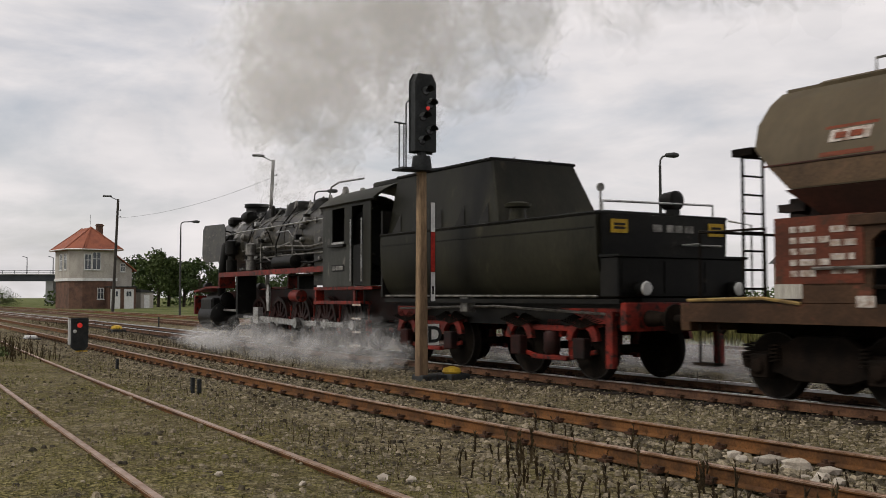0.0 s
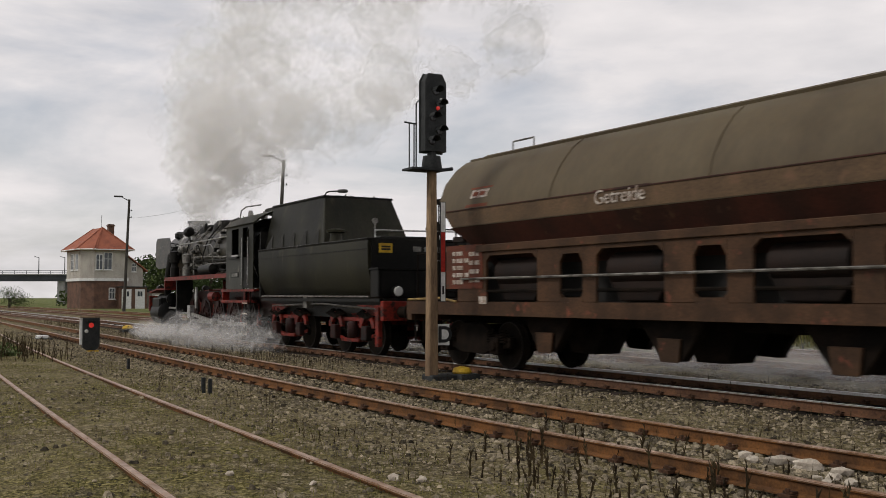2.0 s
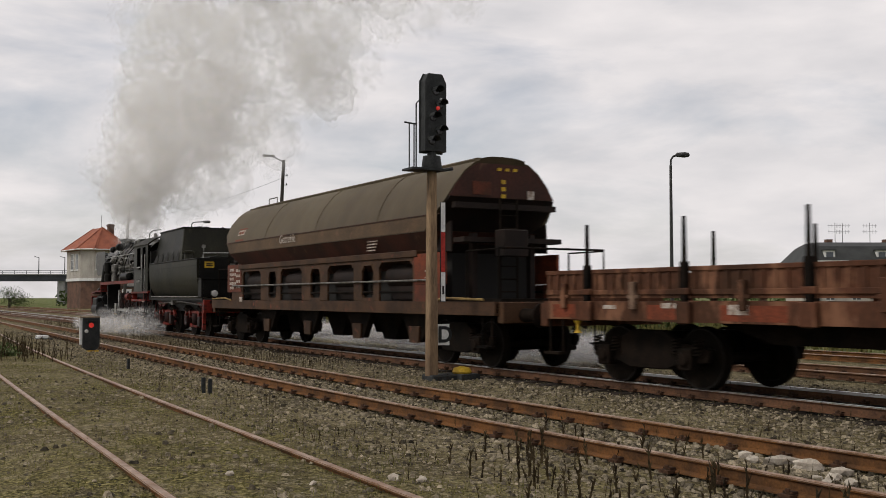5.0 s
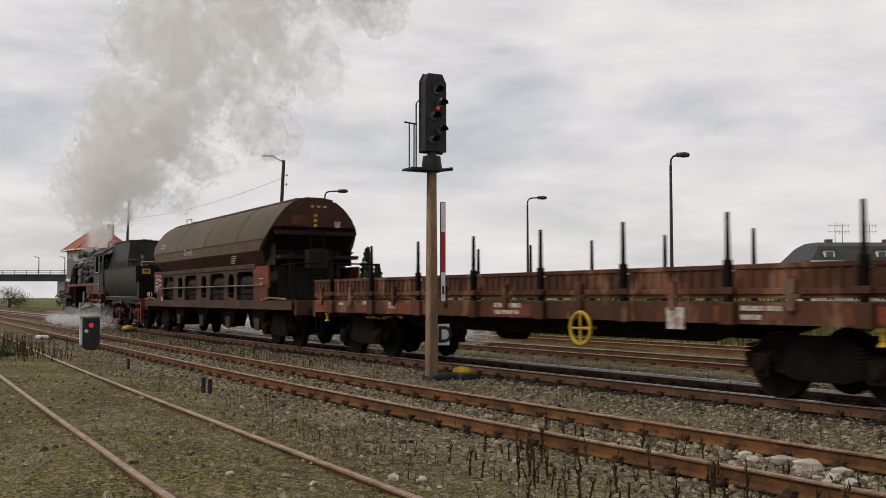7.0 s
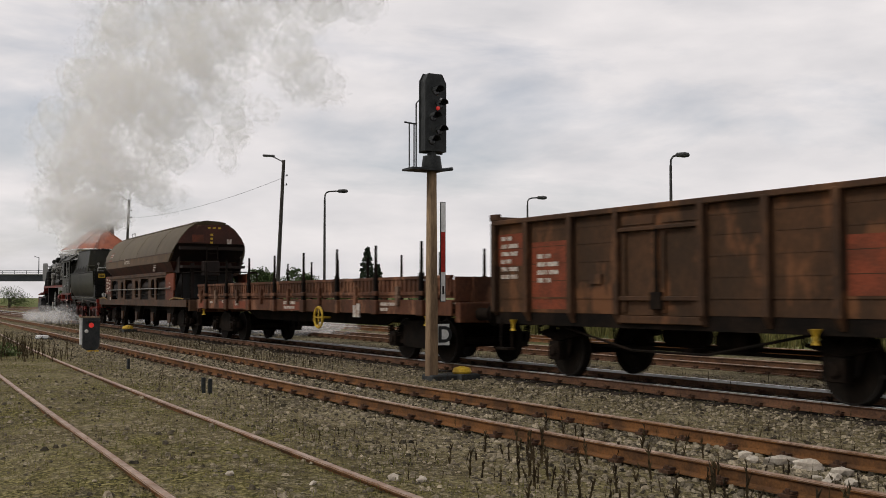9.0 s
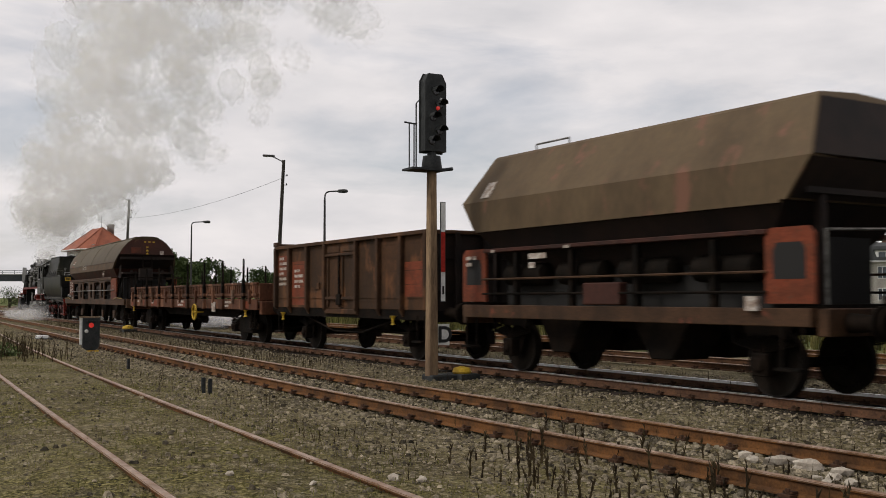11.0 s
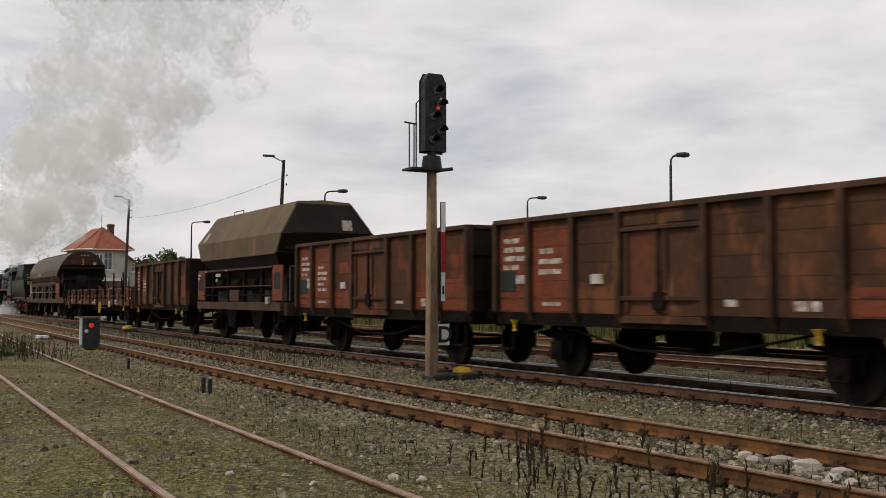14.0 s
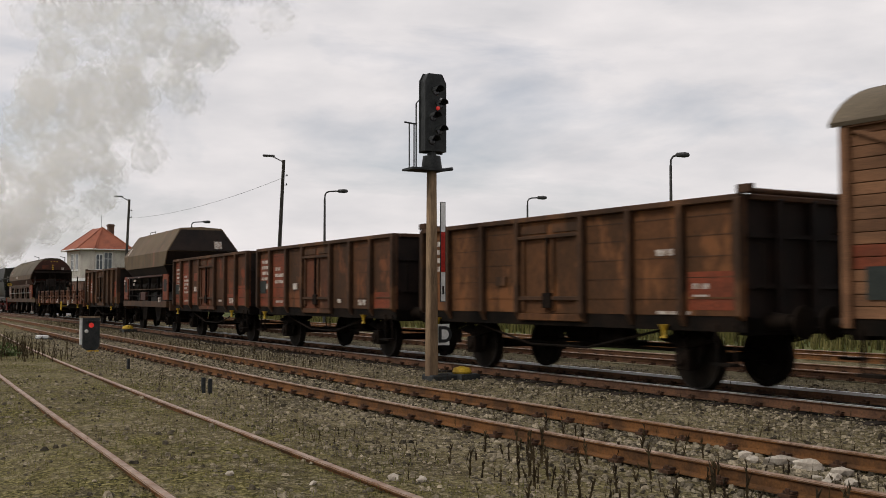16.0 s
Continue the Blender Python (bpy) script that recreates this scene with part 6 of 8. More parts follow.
def stones(count, spot, size, seed, name, material, label):
    rng = random.Random(seed)
    v, f = [], []
    for _ in range(count):
        x, y = spot(rng)
        r = size(rng)
        z = ground_z(x, y) + 0.003
        k = len(v)
        tw = rng.uniform(0, 6.28)
        tall, lean = rng.uniform(0.35, 0.75), rng.uniform(-0.2, 0.2)
        for i in range(5):
            a = tw + 1.2566 * i
            j = rng.uniform(0.75, 1.15) * r
            v.append((x + math.cos(a) * j, y + math.sin(a) * j * 0.8, z))
        for i in range(4):
            a = tw + 0.4 + 1.5708 * i
            j = rng.uniform(0.4, 0.75) * r
            v.append((x + (math.cos(a) + lean) * j, y + math.sin(a) * j * 0.8, z + r * tall * rng.uniform(0.75, 1.2)))
        f += [(k, k + 1, k + 5), (k + 1, k + 6, k + 5), (k + 1, k + 2, k + 6), (k + 2, k + 3, k + 7), (k + 2, k + 7, k + 6), (k + 3, k + 8, k + 7), (k + 3, k + 4, k + 8), (k + 4, k, k + 5), (k + 4, k + 5, k + 8), (k + 5, k + 6, k + 7, k + 8)]
    me = bpy.data.meshes.new(name)
    me.from_pydata(v, [], f)
    me.materials.append(material)
    tagged(new(name, me), label, "gravel", kind="stuff")


def yard_spot(rng):
    x = -2 - 30 * rng.random() ** 1.5
    y = near_y(x) + 1.0 + (line_y(x) + 2.0 - near_y(x)) * rng.random()
    return x, y


def ballast_spot(rng):
    x = -3 - 45 * rng.random() ** 1.3
    if rng.random() < 0.6:
        return x, siding_y(x) + rng.gauss(0, 1.0)
    return x, line_y(x) + (1.15 + abs(rng.gauss(0, 0.7))) * rng.choice((-1, 1))


def near_spot(rng):
    x = -3.5 - 16 * rng.random()
    return x, near_y(x) + rng.uniform(-1.6, 1.4)


stones(34000, yard_spot, lambda g: 0.01 + 0.024 * g.random() ** 3, 5, "yard_gravel", stone_mat, "loose brown-grey gravel over the yard")
stones(26000, ballast_spot, lambda g: 0.018 + 0.032 * g.random() ** 2, 6, "ballast", stone_mat, "coarse grey-brown ballast round the rails")
stones(1800, near_spot, lambda g: 0.012 + 0.04 * g.random() ** 4, 8, "near_gravel", stone_mat, "scattered pebbles among moss")
stone_pale = surface("pale_limestone", (0.46, 0.41, 0.34), (0.3, 0.26, 0.21), rough=0.85, scale=8, bump=0.3, by_object=0.2)


def boulder(x, y, r, sx=1.0, sy=1.0, sz=0.7, seed=0):
    rng = random.Random(seed)
    bm = bmesh.new()
    bmesh.ops.create_icosphere(bm, subdivisions=1 + seed % 2, radius=1.0)
    for p in bm.verts:
        k = 0.85 + 0.4 * noise.noise(p.co * 1.7 + Vector((seed * 3.1, 0, 0))) + rng.uniform(-0.11, 0.11)
        p.co = Vector((p.co.x * sx, p.co.y * sy, p.co.z * sz)) * r * k
    me = bpy.data.meshes.new("stone")
    bm.to_mesh(me)
    bm.free()
    me.materials.append(stone_pale)
    o = tagged(new("stone", me), "pale loose stone lying in the gravel", "stone", "stones by the siding")
    o.matrix_basis = pose(x, y, ground_z(x, y) + r * sz * 0.5, 0, 0, rng.uniform(0, 180))


for _k, (_x, _y, _r, _a, _b) in enumerate(((-6.3, 7.72, 0.1, 2.2, 0.8), (-6.02, 7.7, 0.095, 1.9, 0.8), (-6.75, 7.75, 0.09, 1.1, 0.9), (-6.58, 7.66, 0.07, 1.1, 1.0), (-5.66, 7.72, 0.09, 1.6, 0.9), (-5.5, 7.4, 0.08, 1.0, 1.0), (-5.42, 7.2, 0.07, 1.2, 0.9), (-5.3, 7.35, 0.07, 1.1, 0.9), (-5.6, 7.3, 0.06, 1.1, 0.9),
                                          (-9.9, 8.6, 0.06, 1.2, 1), (-10.3, 8.7, 0.05, 1, 1), (-15.2, 8.0, 0.05, 1, 1), (-7.0, 4.0, 0.05, 1.5, 1), (-6.9, 4.2, 0.045, 1, 1), (-5.7, 3.5, 0.035, 1, 1), (-7.9, 3.0, 0.04, 1, 1), (-7.2, 3.4, 0.035, 1.2, 1), (-5.9, 3.2, 0.035, 1, 1))):
    boulder(_x, _y, _r, _a, _b, 0.75, _k)

weed_mat = surface("dry_dark_weed", (0.032, 0.021, 0.011), (0.07, 0.052, 0.024), rough=0.9, scale=6, bump=0.0, by_island=0.4)
grass_mat = surface("yard_grass", (0.11, 0.11, 0.03), (0.19, 0.165, 0.06), rough=0.85, scale=3, bump=0.0, by_island=0.65)


def stalks(count, spot, tall, seed, name, material, label, leaves=5, thick=0.006):
    rng = random.Random(seed)
    v, f = [], []

    def blade(p, q, w):
        k = len(v)
        d = (q - p).normalized()
        u = d.orthogonal().normalized() * w
        t = d.cross(u)
        v.extend([p + u, p - u * 0.5 + t * 0.87, p - u * 0.5 - t * 0.87, q])
        f.extend([(k, k + 1, k + 3), (k + 1, k + 2, k + 3), (k + 2, k, k + 3)])

    for _ in range(count):
        x, y = spot(rng)
        h = tall(rng)
        base = Vector((x, y, ground_z(x, y) - 0.015))
        lean = Vector((rng.gauss(0, 0.12), rng.gauss(0, 0.12), 1)).normalized()
        tip = base + lean * h
        blade(base, tip, thick * (0.7 + h))
        for _ in range(leaves):
            s = base.lerp(tip, rng.uniform(0.15, 0.9))
            a = rng.uniform(0, 6.28)
            e = s + Vector((math.cos(a), math.sin(a), rng.uniform(1.0, 2.6))) * h * rng.uniform(0.05, 0.13)
            blade(s, e, thick * 0.8)
    me = bpy.data.meshes.new(name)
    me.from_pydata([tuple(p) for p in v], [], f)
    me.materials.append(material)
    tagged(new(name, me), label, "weeds", kind="stuff")


def weed_spot(rng):
    x = -2.5 - 26 * rng.random() ** 1.4
    while True:
        y = near_y(x) + 1.0 + (line_y(x) + 2.5 - near_y(x)) * rng.random()
        if bumps(x, y, 0.8) + rng.uniform(-0.3, 0.3) > -0.05:
            return x, y


def front_spot(rng):
    x = -3.2 - 5.5 * rng.random()
    return x, near_y(x) + 1.4 + 3.0 * rng.random()


def tuft_spot(rng):
    x = -3.5 - 24 * rng.random() ** 1.3
    while True:
        y = near_y(x) + rng.uniform(-1.6, 2.2)
        if bumps(x, y, 0.7) + 0.4 * rng.random() > 0.0:
            return x, y


def verge_spot(rng):
    x = -20 - 45 * rng.random()
    return x, line_y(x) - 1.6 - 1.6 * rng.random()


def back_spot(rng):
    x = -75 + 95 * rng.random()
    return x, line_y(x) + 12.5 + 9 * rng.random()


stalks(1300, weed_spot, lambda g: 0.06 + 0.24 * g.random() ** 2.2, 11, "dry_weeds", weed_mat, "dry dark weed stalks in the gravel")
stalks(110, front_spot, lambda g: 0.12 + 0.26 * g.random() ** 1.5, 12, "tall_dry_weeds", weed_mat, "tall dark dry weed stalks", 9, 0.015)
stalks(11000, tuft_spot, lambda g: 0.02 + 0.05 * g.random() ** 1.5, 13, "yard_grass", grass_mat, "short sparse grass and moss tufts", 3, 0.006)
stalks(3000, weed_spot, lambda g: 0.02 + 0.07 * g.random() ** 2, 17, "low_weeds", grass_mat, "low weeds between the stones", 3, 0.006)
stalks(900, verge_spot, lambda g: 0.1 + 0.3 * g.random() ** 2, 14, "verge_weeds", weed_mat, "dry weeds beside the main track", 5, 0.008)
stalks(9000, back_spot, lambda g: 0.3 + 0.7 * g.random(), 15, "tall_grass", grass_mat, "tall green grass behind the tracks", 4, 0.03)

stalks(420, lambda g: (-24 - 14 * g.random(), 5.5 - 0.1 * g.random() * 20 + 0.0), lambda g: 0.15 + 0.45 * g.random(), 19, "rank_weeds", weed_mat, "rank dark weeds beside the front siding", 6, 0.01)

# ---- placing by bearing: metres to the right of the view's axis at a depth ----
AXIS = Vector((-math.sin(radians(YAW)), math.cos(radians(YAW))))
RIGHT = Vector((math.cos(radians(YAW)), math.sin(radians(YAW))))


def plan(right, depth):
    p = AXIS * depth + RIGHT * right
    return p.x, p.y


# ---- main signal ----
mast_paint = surface("weathered_ochre_mast", (0.25, 0.17, 0.1), (0.15, 0.1, 0.062), rough=0.8, scale=3, fine=30, bump=0.25, stain=(0.085, 0.06, 0.042), stain_at=0.58, streak=6)
signal_black = surface("signal_black_paint", (0.02, 0.022, 0.022), (0.035, 0.037, 0.037), rough=0.55, scale=5, bump=0.1)
sign_white = surface("signal_white_enamel", (0.72, 0.72, 0.7), (0.6, 0.6, 0.58), rough=0.4, scale=7, bump=0.05)
sign_red = surface("signal_red_enamel", (0.42, 0.035, 0.025), (0.33, 0.03, 0.022), rough=0.4, scale=7, bump=0.05)
red_glow = glowing("red_signal_light", (0.75, 0.04, 0.03), 0.25)
dark_glass = plain("dark_signal_lens", (0.02, 0.02, 0.025), 0.1)


def main_signal():
    top = thing("main_signal", "tall railway light signal on weathered ochre mast", "railway signal", at=pose(-16.31, 10.14, 0, 0, 0, -4))
    part("mast", Solid().add([(x * w, y * w, z) for z, w in ((-0.1, 0.1), (3.95, 0.075)) for x, y in ((-1, -1), (1, -1), (1, 1), (-1, 1))], [(0, 1, 5, 4), (1, 2, 6, 5), (2, 3, 7, 6), (3, 0, 4, 7), (4, 5, 6, 7), (3, 2, 1, 0)]), mast_paint, top, "weathered ochre mast", bevel=0.02)
    part("mast_channel", Solid().box(-0.11, -0.06, 0.09, 0.14, 0.15, 3.9), signal_black, top)
    part("footing", Solid().box(-0.22, 0.22, -0.1, 0.75, -0.1, 0.09), signal_black, top, bevel=0.02)
    part("collar", Solid().turned("z", (0, 0, 0), [(3.92, 0.11), (3.92, 0.17), (4.0, 0.2), (4.22, 0.17), (4.22, 0.06)], 14), signal_black, top, smooth=True)
    part("neck", Solid().rod((0, 0, 4.2), (0, 0, 4.32), 0.09, 10), signal_black, top)
    part("platform", Solid().box(-0.22, 0.22, -0.52, 0.2, 3.93, 3.97), signal_black, top)
    part("platform_arm", Solid().rod((0, 0.1, 3.95), (-0.1, 0.5, 4.02), 0.035, 8), signal_black, top)
    # lamp head with cut corners, facing the trains that come
    head = part("lamp_head", Solid().prism([(-0.19, 4.3), (0.27, 4.3), (0.27, 5.62), (0.18, 5.79), (-0.12, 5.79), (-0.19, 5.64)], -0.12, 0.1), signal_black, top, "black signal head", bevel=0.01)
    part("head_rim", Solid().prism([(-0.21, 4.28), (0.29, 4.28), (0.29, 5.64), (0.19, 5.81), (-0.13, 5.81), (-0.21, 5.66)], -0.12, -0.1), signal_black, head)
    for z, y in ((5.45, 0.04), (5.2, 0.12), (4.95, -0.02), (4.7, 0.12), (4.5, -0.04)):
        part("lens_hood", Solid().rings([[(0.1, y + 0.09 * math.cos(a), z + 0.09 * math.sin(a)) for a in np.linspace(0, math.pi, 9)], [(0.3, y + 0.085 * math.cos(a), z + 0.085 * math.sin(a)) for a in np.linspace(0, math.pi, 9)]], closed=False, caps=False), signal_black, head)
        part("lens", Solid().turned("x", (0, y, z), [(0.1, 0.08), (0.115, 0.06), (0.12, 0.01)], 14), dark_glass, head)
    part("red_light", Solid().turned("x", (0, 0.08, 5.13), [(0.1, 0.04), (0.13, 0.035), (0.135, 0.01)], 12), red_glow, head, "lit red lamp")
    part("white_light", Solid().turned("x", (0, 0.14, 5.3), [(0.1, 0.03), (0.13, 0.025), (0.135, 0.01)], 10), lens_white, head)
    part("cable_box", Solid().box(-0.2, -0.1, -0.12, 0.12, 4.7, 5.1), signal_black, head)
    # climbing hoop and guard rods
    part("climbing_hoop", Solid().tube([(0, -0.33, 3.97), (0, -0.33, 5.2), (0, -0.28, 5.26), (0, -0.24, 5.2)], 0.014, 6), signal_black, top)
    for y in (-0.5, -0.4):
        part("guard_rod", Solid().rod((0.05, y, 3.95), (0.05, y, 4.82), 0.013, 6), signal_black, top)
    part("guard_rail", Solid().rod((0.05, -0.6, 4.82), (0.05, -0.36, 4.8), 0.018, 6), signal_black, top)
    # mast boards
    board = part("mast_board", Solid().box(-0.02, 0.0, 0.19, 0.3, 1.46, 3.36), signal_black, top)
    for z0, z1, m in ((1.47, 2.02, sign_white), (2.03, 2.78, sign_red), (2.79, 3.35, sign_white)):
        part("board_field", Solid().box(0.0, 0.006, 0.2, 0.29, z0, z1), m, board)
    part("board_mark", Solid().box(0.006, 0.009, 0.225, 0.265, 1.6, 1.76), signal_black, board)
    plate = part("letter_plate", Solid().box(0.0, 0.02, 0.1, 0.37, 0.64, 1.04), sign_white, top, "white plate with a black letter D")
    letter = bpy.data.curves.new("plate_letter", "FONT")
    letter.body, letter.size, letter.extrude, letter.offset = "D", 0.42, 0.003, 0.012
    letter.materials.append(signal_black)
    ob = new("plate_letter", letter)
    ob.parent, ob.matrix_basis = plate, pose(0.0225, 0.115, 0.7, 90, 0, 90)
    part("plate_arm", Solid().box(-0.02, 0.0, 0.05, 0.3, 0.8, 0.86), signal_black, top)


main_signal()


def cable_cover(x, y, s, label):
    top = thing("cable_box", label, "cable box", "cable boxes by the tracks", at=pose(x, y, 0))
    part("cap", Solid().turned("z", (0, 0, 0), [(0.1 * s, 0.17 * s), (0.13 * s, 0.19 * s), (0.2 * s, 0.16 * s), (0.23 * s, 0.05 * s)], 16), yellow_paint, top, "yellow painted cap", smooth=True)
    part("base", Solid().box(-0.28 * s, 0.28 * s, -0.2 * s, 0.24 * s, -0.05, 0.1 * s), signal_black, top, bevel=0.015)


cable_cover(-16.2, 10.75, 1.0, "yellow-capped cable box beside the signal mast")
cable_cover(-46.0, 12.6, 1.35, "yellow-capped cable box beside the track")


def dwarf_signal():
    top = thing("dwarf_signal", "low black shunting signal with white edge board", "railway signal", at=pose(-30.24, 7.19, 0, 0, 0, -4))
    part("foot", Solid().rod((0, 0.1, -0.1), (0, 0.1, 0.2), 0.06, 8).box(-0.12, 0.12, -0.05, 0.25, -0.05, 0.03), yellow_paint, top)
    box = part("housing", Solid().prism([(-0.2, 0.12), (-0.08, 0.03), (0.16, 0.03), (0.27, 0.14), (0.27, 0.96), (-0.2, 0.96)], -0.1, 0.12), signal_black, top, "black lamp housing", bevel=0.012)
    part("white_edge", Solid().box(-0.03, 0.06, -0.27, -0.205, 0.2, 1.0), sign_white, top)
    part("top_plate", Solid().box(-0.08, 0.1, -0.27, 0.28, 0.965, 1.0), mast_paint, top)
    part("red_light", Solid().turned("x", (0, 0.03, 0.75), [(0.12, 0.075), (0.14, 0.06), (0.145, 0.01)], 14), red_glow, box, "lit red lamp")
    part("white_light", Solid().turned("x", (0, -0.1, 0.58), [(0.12, 0.055), (0.14, 0.04), (0.145, 0.01)], 12), lens_white, box)
    part("hood", Solid().box(0.12, 0.24, -0.08, 0.14, 0.86, 0.88), signal_black, box)


dwarf_signal()


def stake_post(x, y, h, n, label):
    top = thing("marker_stub", label, "marker post", at=pose(x, y, 0))
    for k in range(n):
        part("stub", Solid().box(-0.03, 0.03, k * 0.11 - 0.03, k * 0.11 + 0.03, -0.05, h * (1 - 0.1 * k)), signal_black, top, bevel=0.008)


stake_post(-15.7, 5.5, 0.28, 2, "pair of short dark iron stubs in the gravel")
stake_post(-22.0, 6.05, 0.24, 1, "short dark iron stub in the gravel")
stake_post(-49.5, 15.6, 0.6, 1, "dark round-topped marker post")
t_bar = thing("old_rod", "rusty rod lying on the gravel", "rod", at=pose(-16.3, 5.2, 0.01, 0, 0, -10))
part("shaft", Solid().rod((-1.0, 0, 0.01), (0.6, 0, 0.02), 0.018, 6), mast_paint, t_bar)
rag = thing("white_marker", "small white block lying beside the track", "marker", at=pose(-40.3, 7.87, 0))
part("block", Solid().box(-0.25, 0.25, -0.2, 0.2, -0.03, 0.13), sign_white, rag, bevel=0.03)
part("block_base", Solid().box(-0.4, 0.4, -0.3, 0.3, -0.05, 0.03), signal_black, rag)

# ---- yard lamps and poles ----
pole_grey = surface("galvanised_lamp_post", (0.07, 0.07, 0.068), (0.045, 0.045, 0.043), rough=0.55, metal=0.2, scale=3, bump=0.1)
pole_wood = surface("dark_tarred_pole", (0.04, 0.036, 0.032), (0.065, 0.058, 0.05), rough=0.8, scale=2, bump=0.2)


def yard_lamp(right, depth, high, arm, turn):
    x, y = plan(right, depth)
    top = thing("yard_lamp", "slim grey yard lamp post with curved arm", "street lamp", "yard lamps", at=pose(x, y, 0, 0, 0, YAW + turn))
    part("post", Solid().rod((0, 0, -0.2), (0, 0, high - 0.45), 0.1, 10, 0.06), pole_grey, top, smooth=True)
    part("arm", Solid().tube([(0, 0, high - 0.5), (0.02, 0, high - 0.2), (0.12, 0, high - 0.05), (0.3, 0, high), (arm, 0, high + 0.03)], 0.045, 8), pole_grey, top)
    part("lantern", Solid().turned("x", (arm, 0, high + 0.02), [(-0.12, 0.05), (-0.05, 0.1), (0.3, 0.13), (0.48, 0.09), (0.52, 0.02)], 14), pole_grey, top, smooth=True)


yard_lamp((1189 - 784) / 1799 * 45.7, 45.7, 7.95, 0.35, 0)
yard_lamp((574 - 784) / 1799 * 61.8, 61.8, 8.0, 0.9, 0)
yard_lamp((934 - 784) / 1799 * 66.0, 66.0, 8.0, 0.75, 0)
yard_lamp((338 - 784) / 1799 * 87.0, 87.0, 8.0, 1.1, 0)


def pole_lamp(right, depth, high, lean):
    x, y = plan(right, depth)
    top = thing("pole_lamp", "leaning dark wooden pole with flat lamp", "street lamp", "pole lamps", at=pose(x, y, 0, 0, 0, YAW) @ pose(0, 0, 0, 0, lean, 0))
    part("pole", Solid().rod((0, 0, -0.3), (0, 0, high), 0.17, 10, 0.12), pole_wood, top, smooth=True)
    part("lamp_arm", Solid().rod((0, 0, high - 0.15), (-1.0, 0, high + 0.3), 0.04, 8), pole_wood, top)
    part("lamp_head", Solid().box(-1.6, -0.7, -0.16, 0.16, high + 0.2, high + 0.36), pole_grey, top, bevel=0.04)
    for z in (high - 1.2, high - 1.9):
        part("insulator", Solid().rod((0.12, 0, z), (0.3, 0, z), 0.02, 6).turned("z", (0.3, 0, z), [(-0.02, 0.05), (0.06, 0.06), (0.13, 0.03)], 8), pole_grey, top)
    return x, y


pole_lamp((489 - 784) / 1799 * 77, 77, 12.0, 2.4)
pole_lamp((220 - 784) / 1799 * 107, 107, 11.9, 2.0)
_a, _b = Vector((*plan((497 - 784) / 1799 * 77, 77), 10.6)), Vector((*plan((226 - 784) / 1799 * 107, 107), 9.9))
wire = thing("overhead_wire", "thin sagging wire between two poles", "wire")
part("wire", Solid().tube([_a.lerp(_b, k / 12) - Vector((0, 0, 1.2 * 4 * (k / 12) * (1 - k / 12) * 0.5)) for k in range(13)], 0.012, 4), pole_grey, wire)

# ---- signal box ----
brick_red = surface("old_red_brick", (0.15, 0.085, 0.06), (0.09, 0.055, 0.042), rough=0.85, scale=1.2, fine=20, bump=0.3)
plaster = surface("grey_weathered_plaster", (0.45, 0.42, 0.37), (0.34, 0.315, 0.28), rough=0.85, scale=0.7, bump=0.15, streak=2)
roof_tile = surface("orange_red_roof_tile", (0.32, 0.11, 0.065), (0.24, 0.085, 0.055), rough=0.8, scale=0.9, bump=0.2, by_island=0.12)
trim_white = surface("white_window_paint", (0.7, 0.7, 0.68), (0.6, 0.6, 0.58), rough=0.5, scale=4, bump=0.05)
pane_glass = plain("window_glass", (0.05, 0.06, 0.07), 0.06)
slate_roof = surface("grey_slate_roof", (0.05, 0.052, 0.05), (0.035, 0.037, 0.036), rough=0.6, scale=0.6, bump=0.15)


def window(parent, x, y, z, w, h, face, door=False):
    """face: the way it looks, 'x' or '-y'"""
    f = Solid()
    t = 0.09
    for a, b, c, d in ((-w / 2, -w / 2 + t, 0, h), (w / 2 - t, w / 2, 0, h), (-w / 2, w / 2, 0, t), (-w / 2, w / 2, h - t, h), (-0.04, 0.04, 0, h), (-w / 2, w / 2, h * 0.6, h * 0.6 + 0.07)):
        if face == "x":
            f.box(x - 0.06, x + 0.05, y + a, y + b, z + c, z + d)
        else:
            f.box(x + a, x + b, y - 0.05, y + 0.06, z + c, z + d)
    win = part("door" if door else "window", f, trim_white, parent)
    if face == "x":
        part("pane", Solid().box(x - 0.02, x + 0.01, y - w / 2 + 0.05, y + w / 2 - 0.05, z + 0.05, z + h - 0.05), trim_white if door else pane_glass, win)
        part("sill", Solid().box(x, x + 0.12, y - w / 2 - 0.1, y + w / 2 + 0.1, z - 0.08, z), trim_white, win)
        if door:
            part("door_pane", Solid().box(x + 0.01, x + 0.03, y - w / 4, y + w / 4, z + h * 0.62, z + h * 0.88), pane_glass, win)
    else:
        part("pane", Solid().box(x - w / 2 + 0.05, x + w / 2 - 0.05, y - 0.01, y + 0.02, z + 0.05, z + h - 0.05), pane_glass, win)
        part("sill", Solid().box(x - w / 2 - 0.1, x + w / 2 + 0.1, y - 0.12, y, z - 0.08, z), trim_white, win)


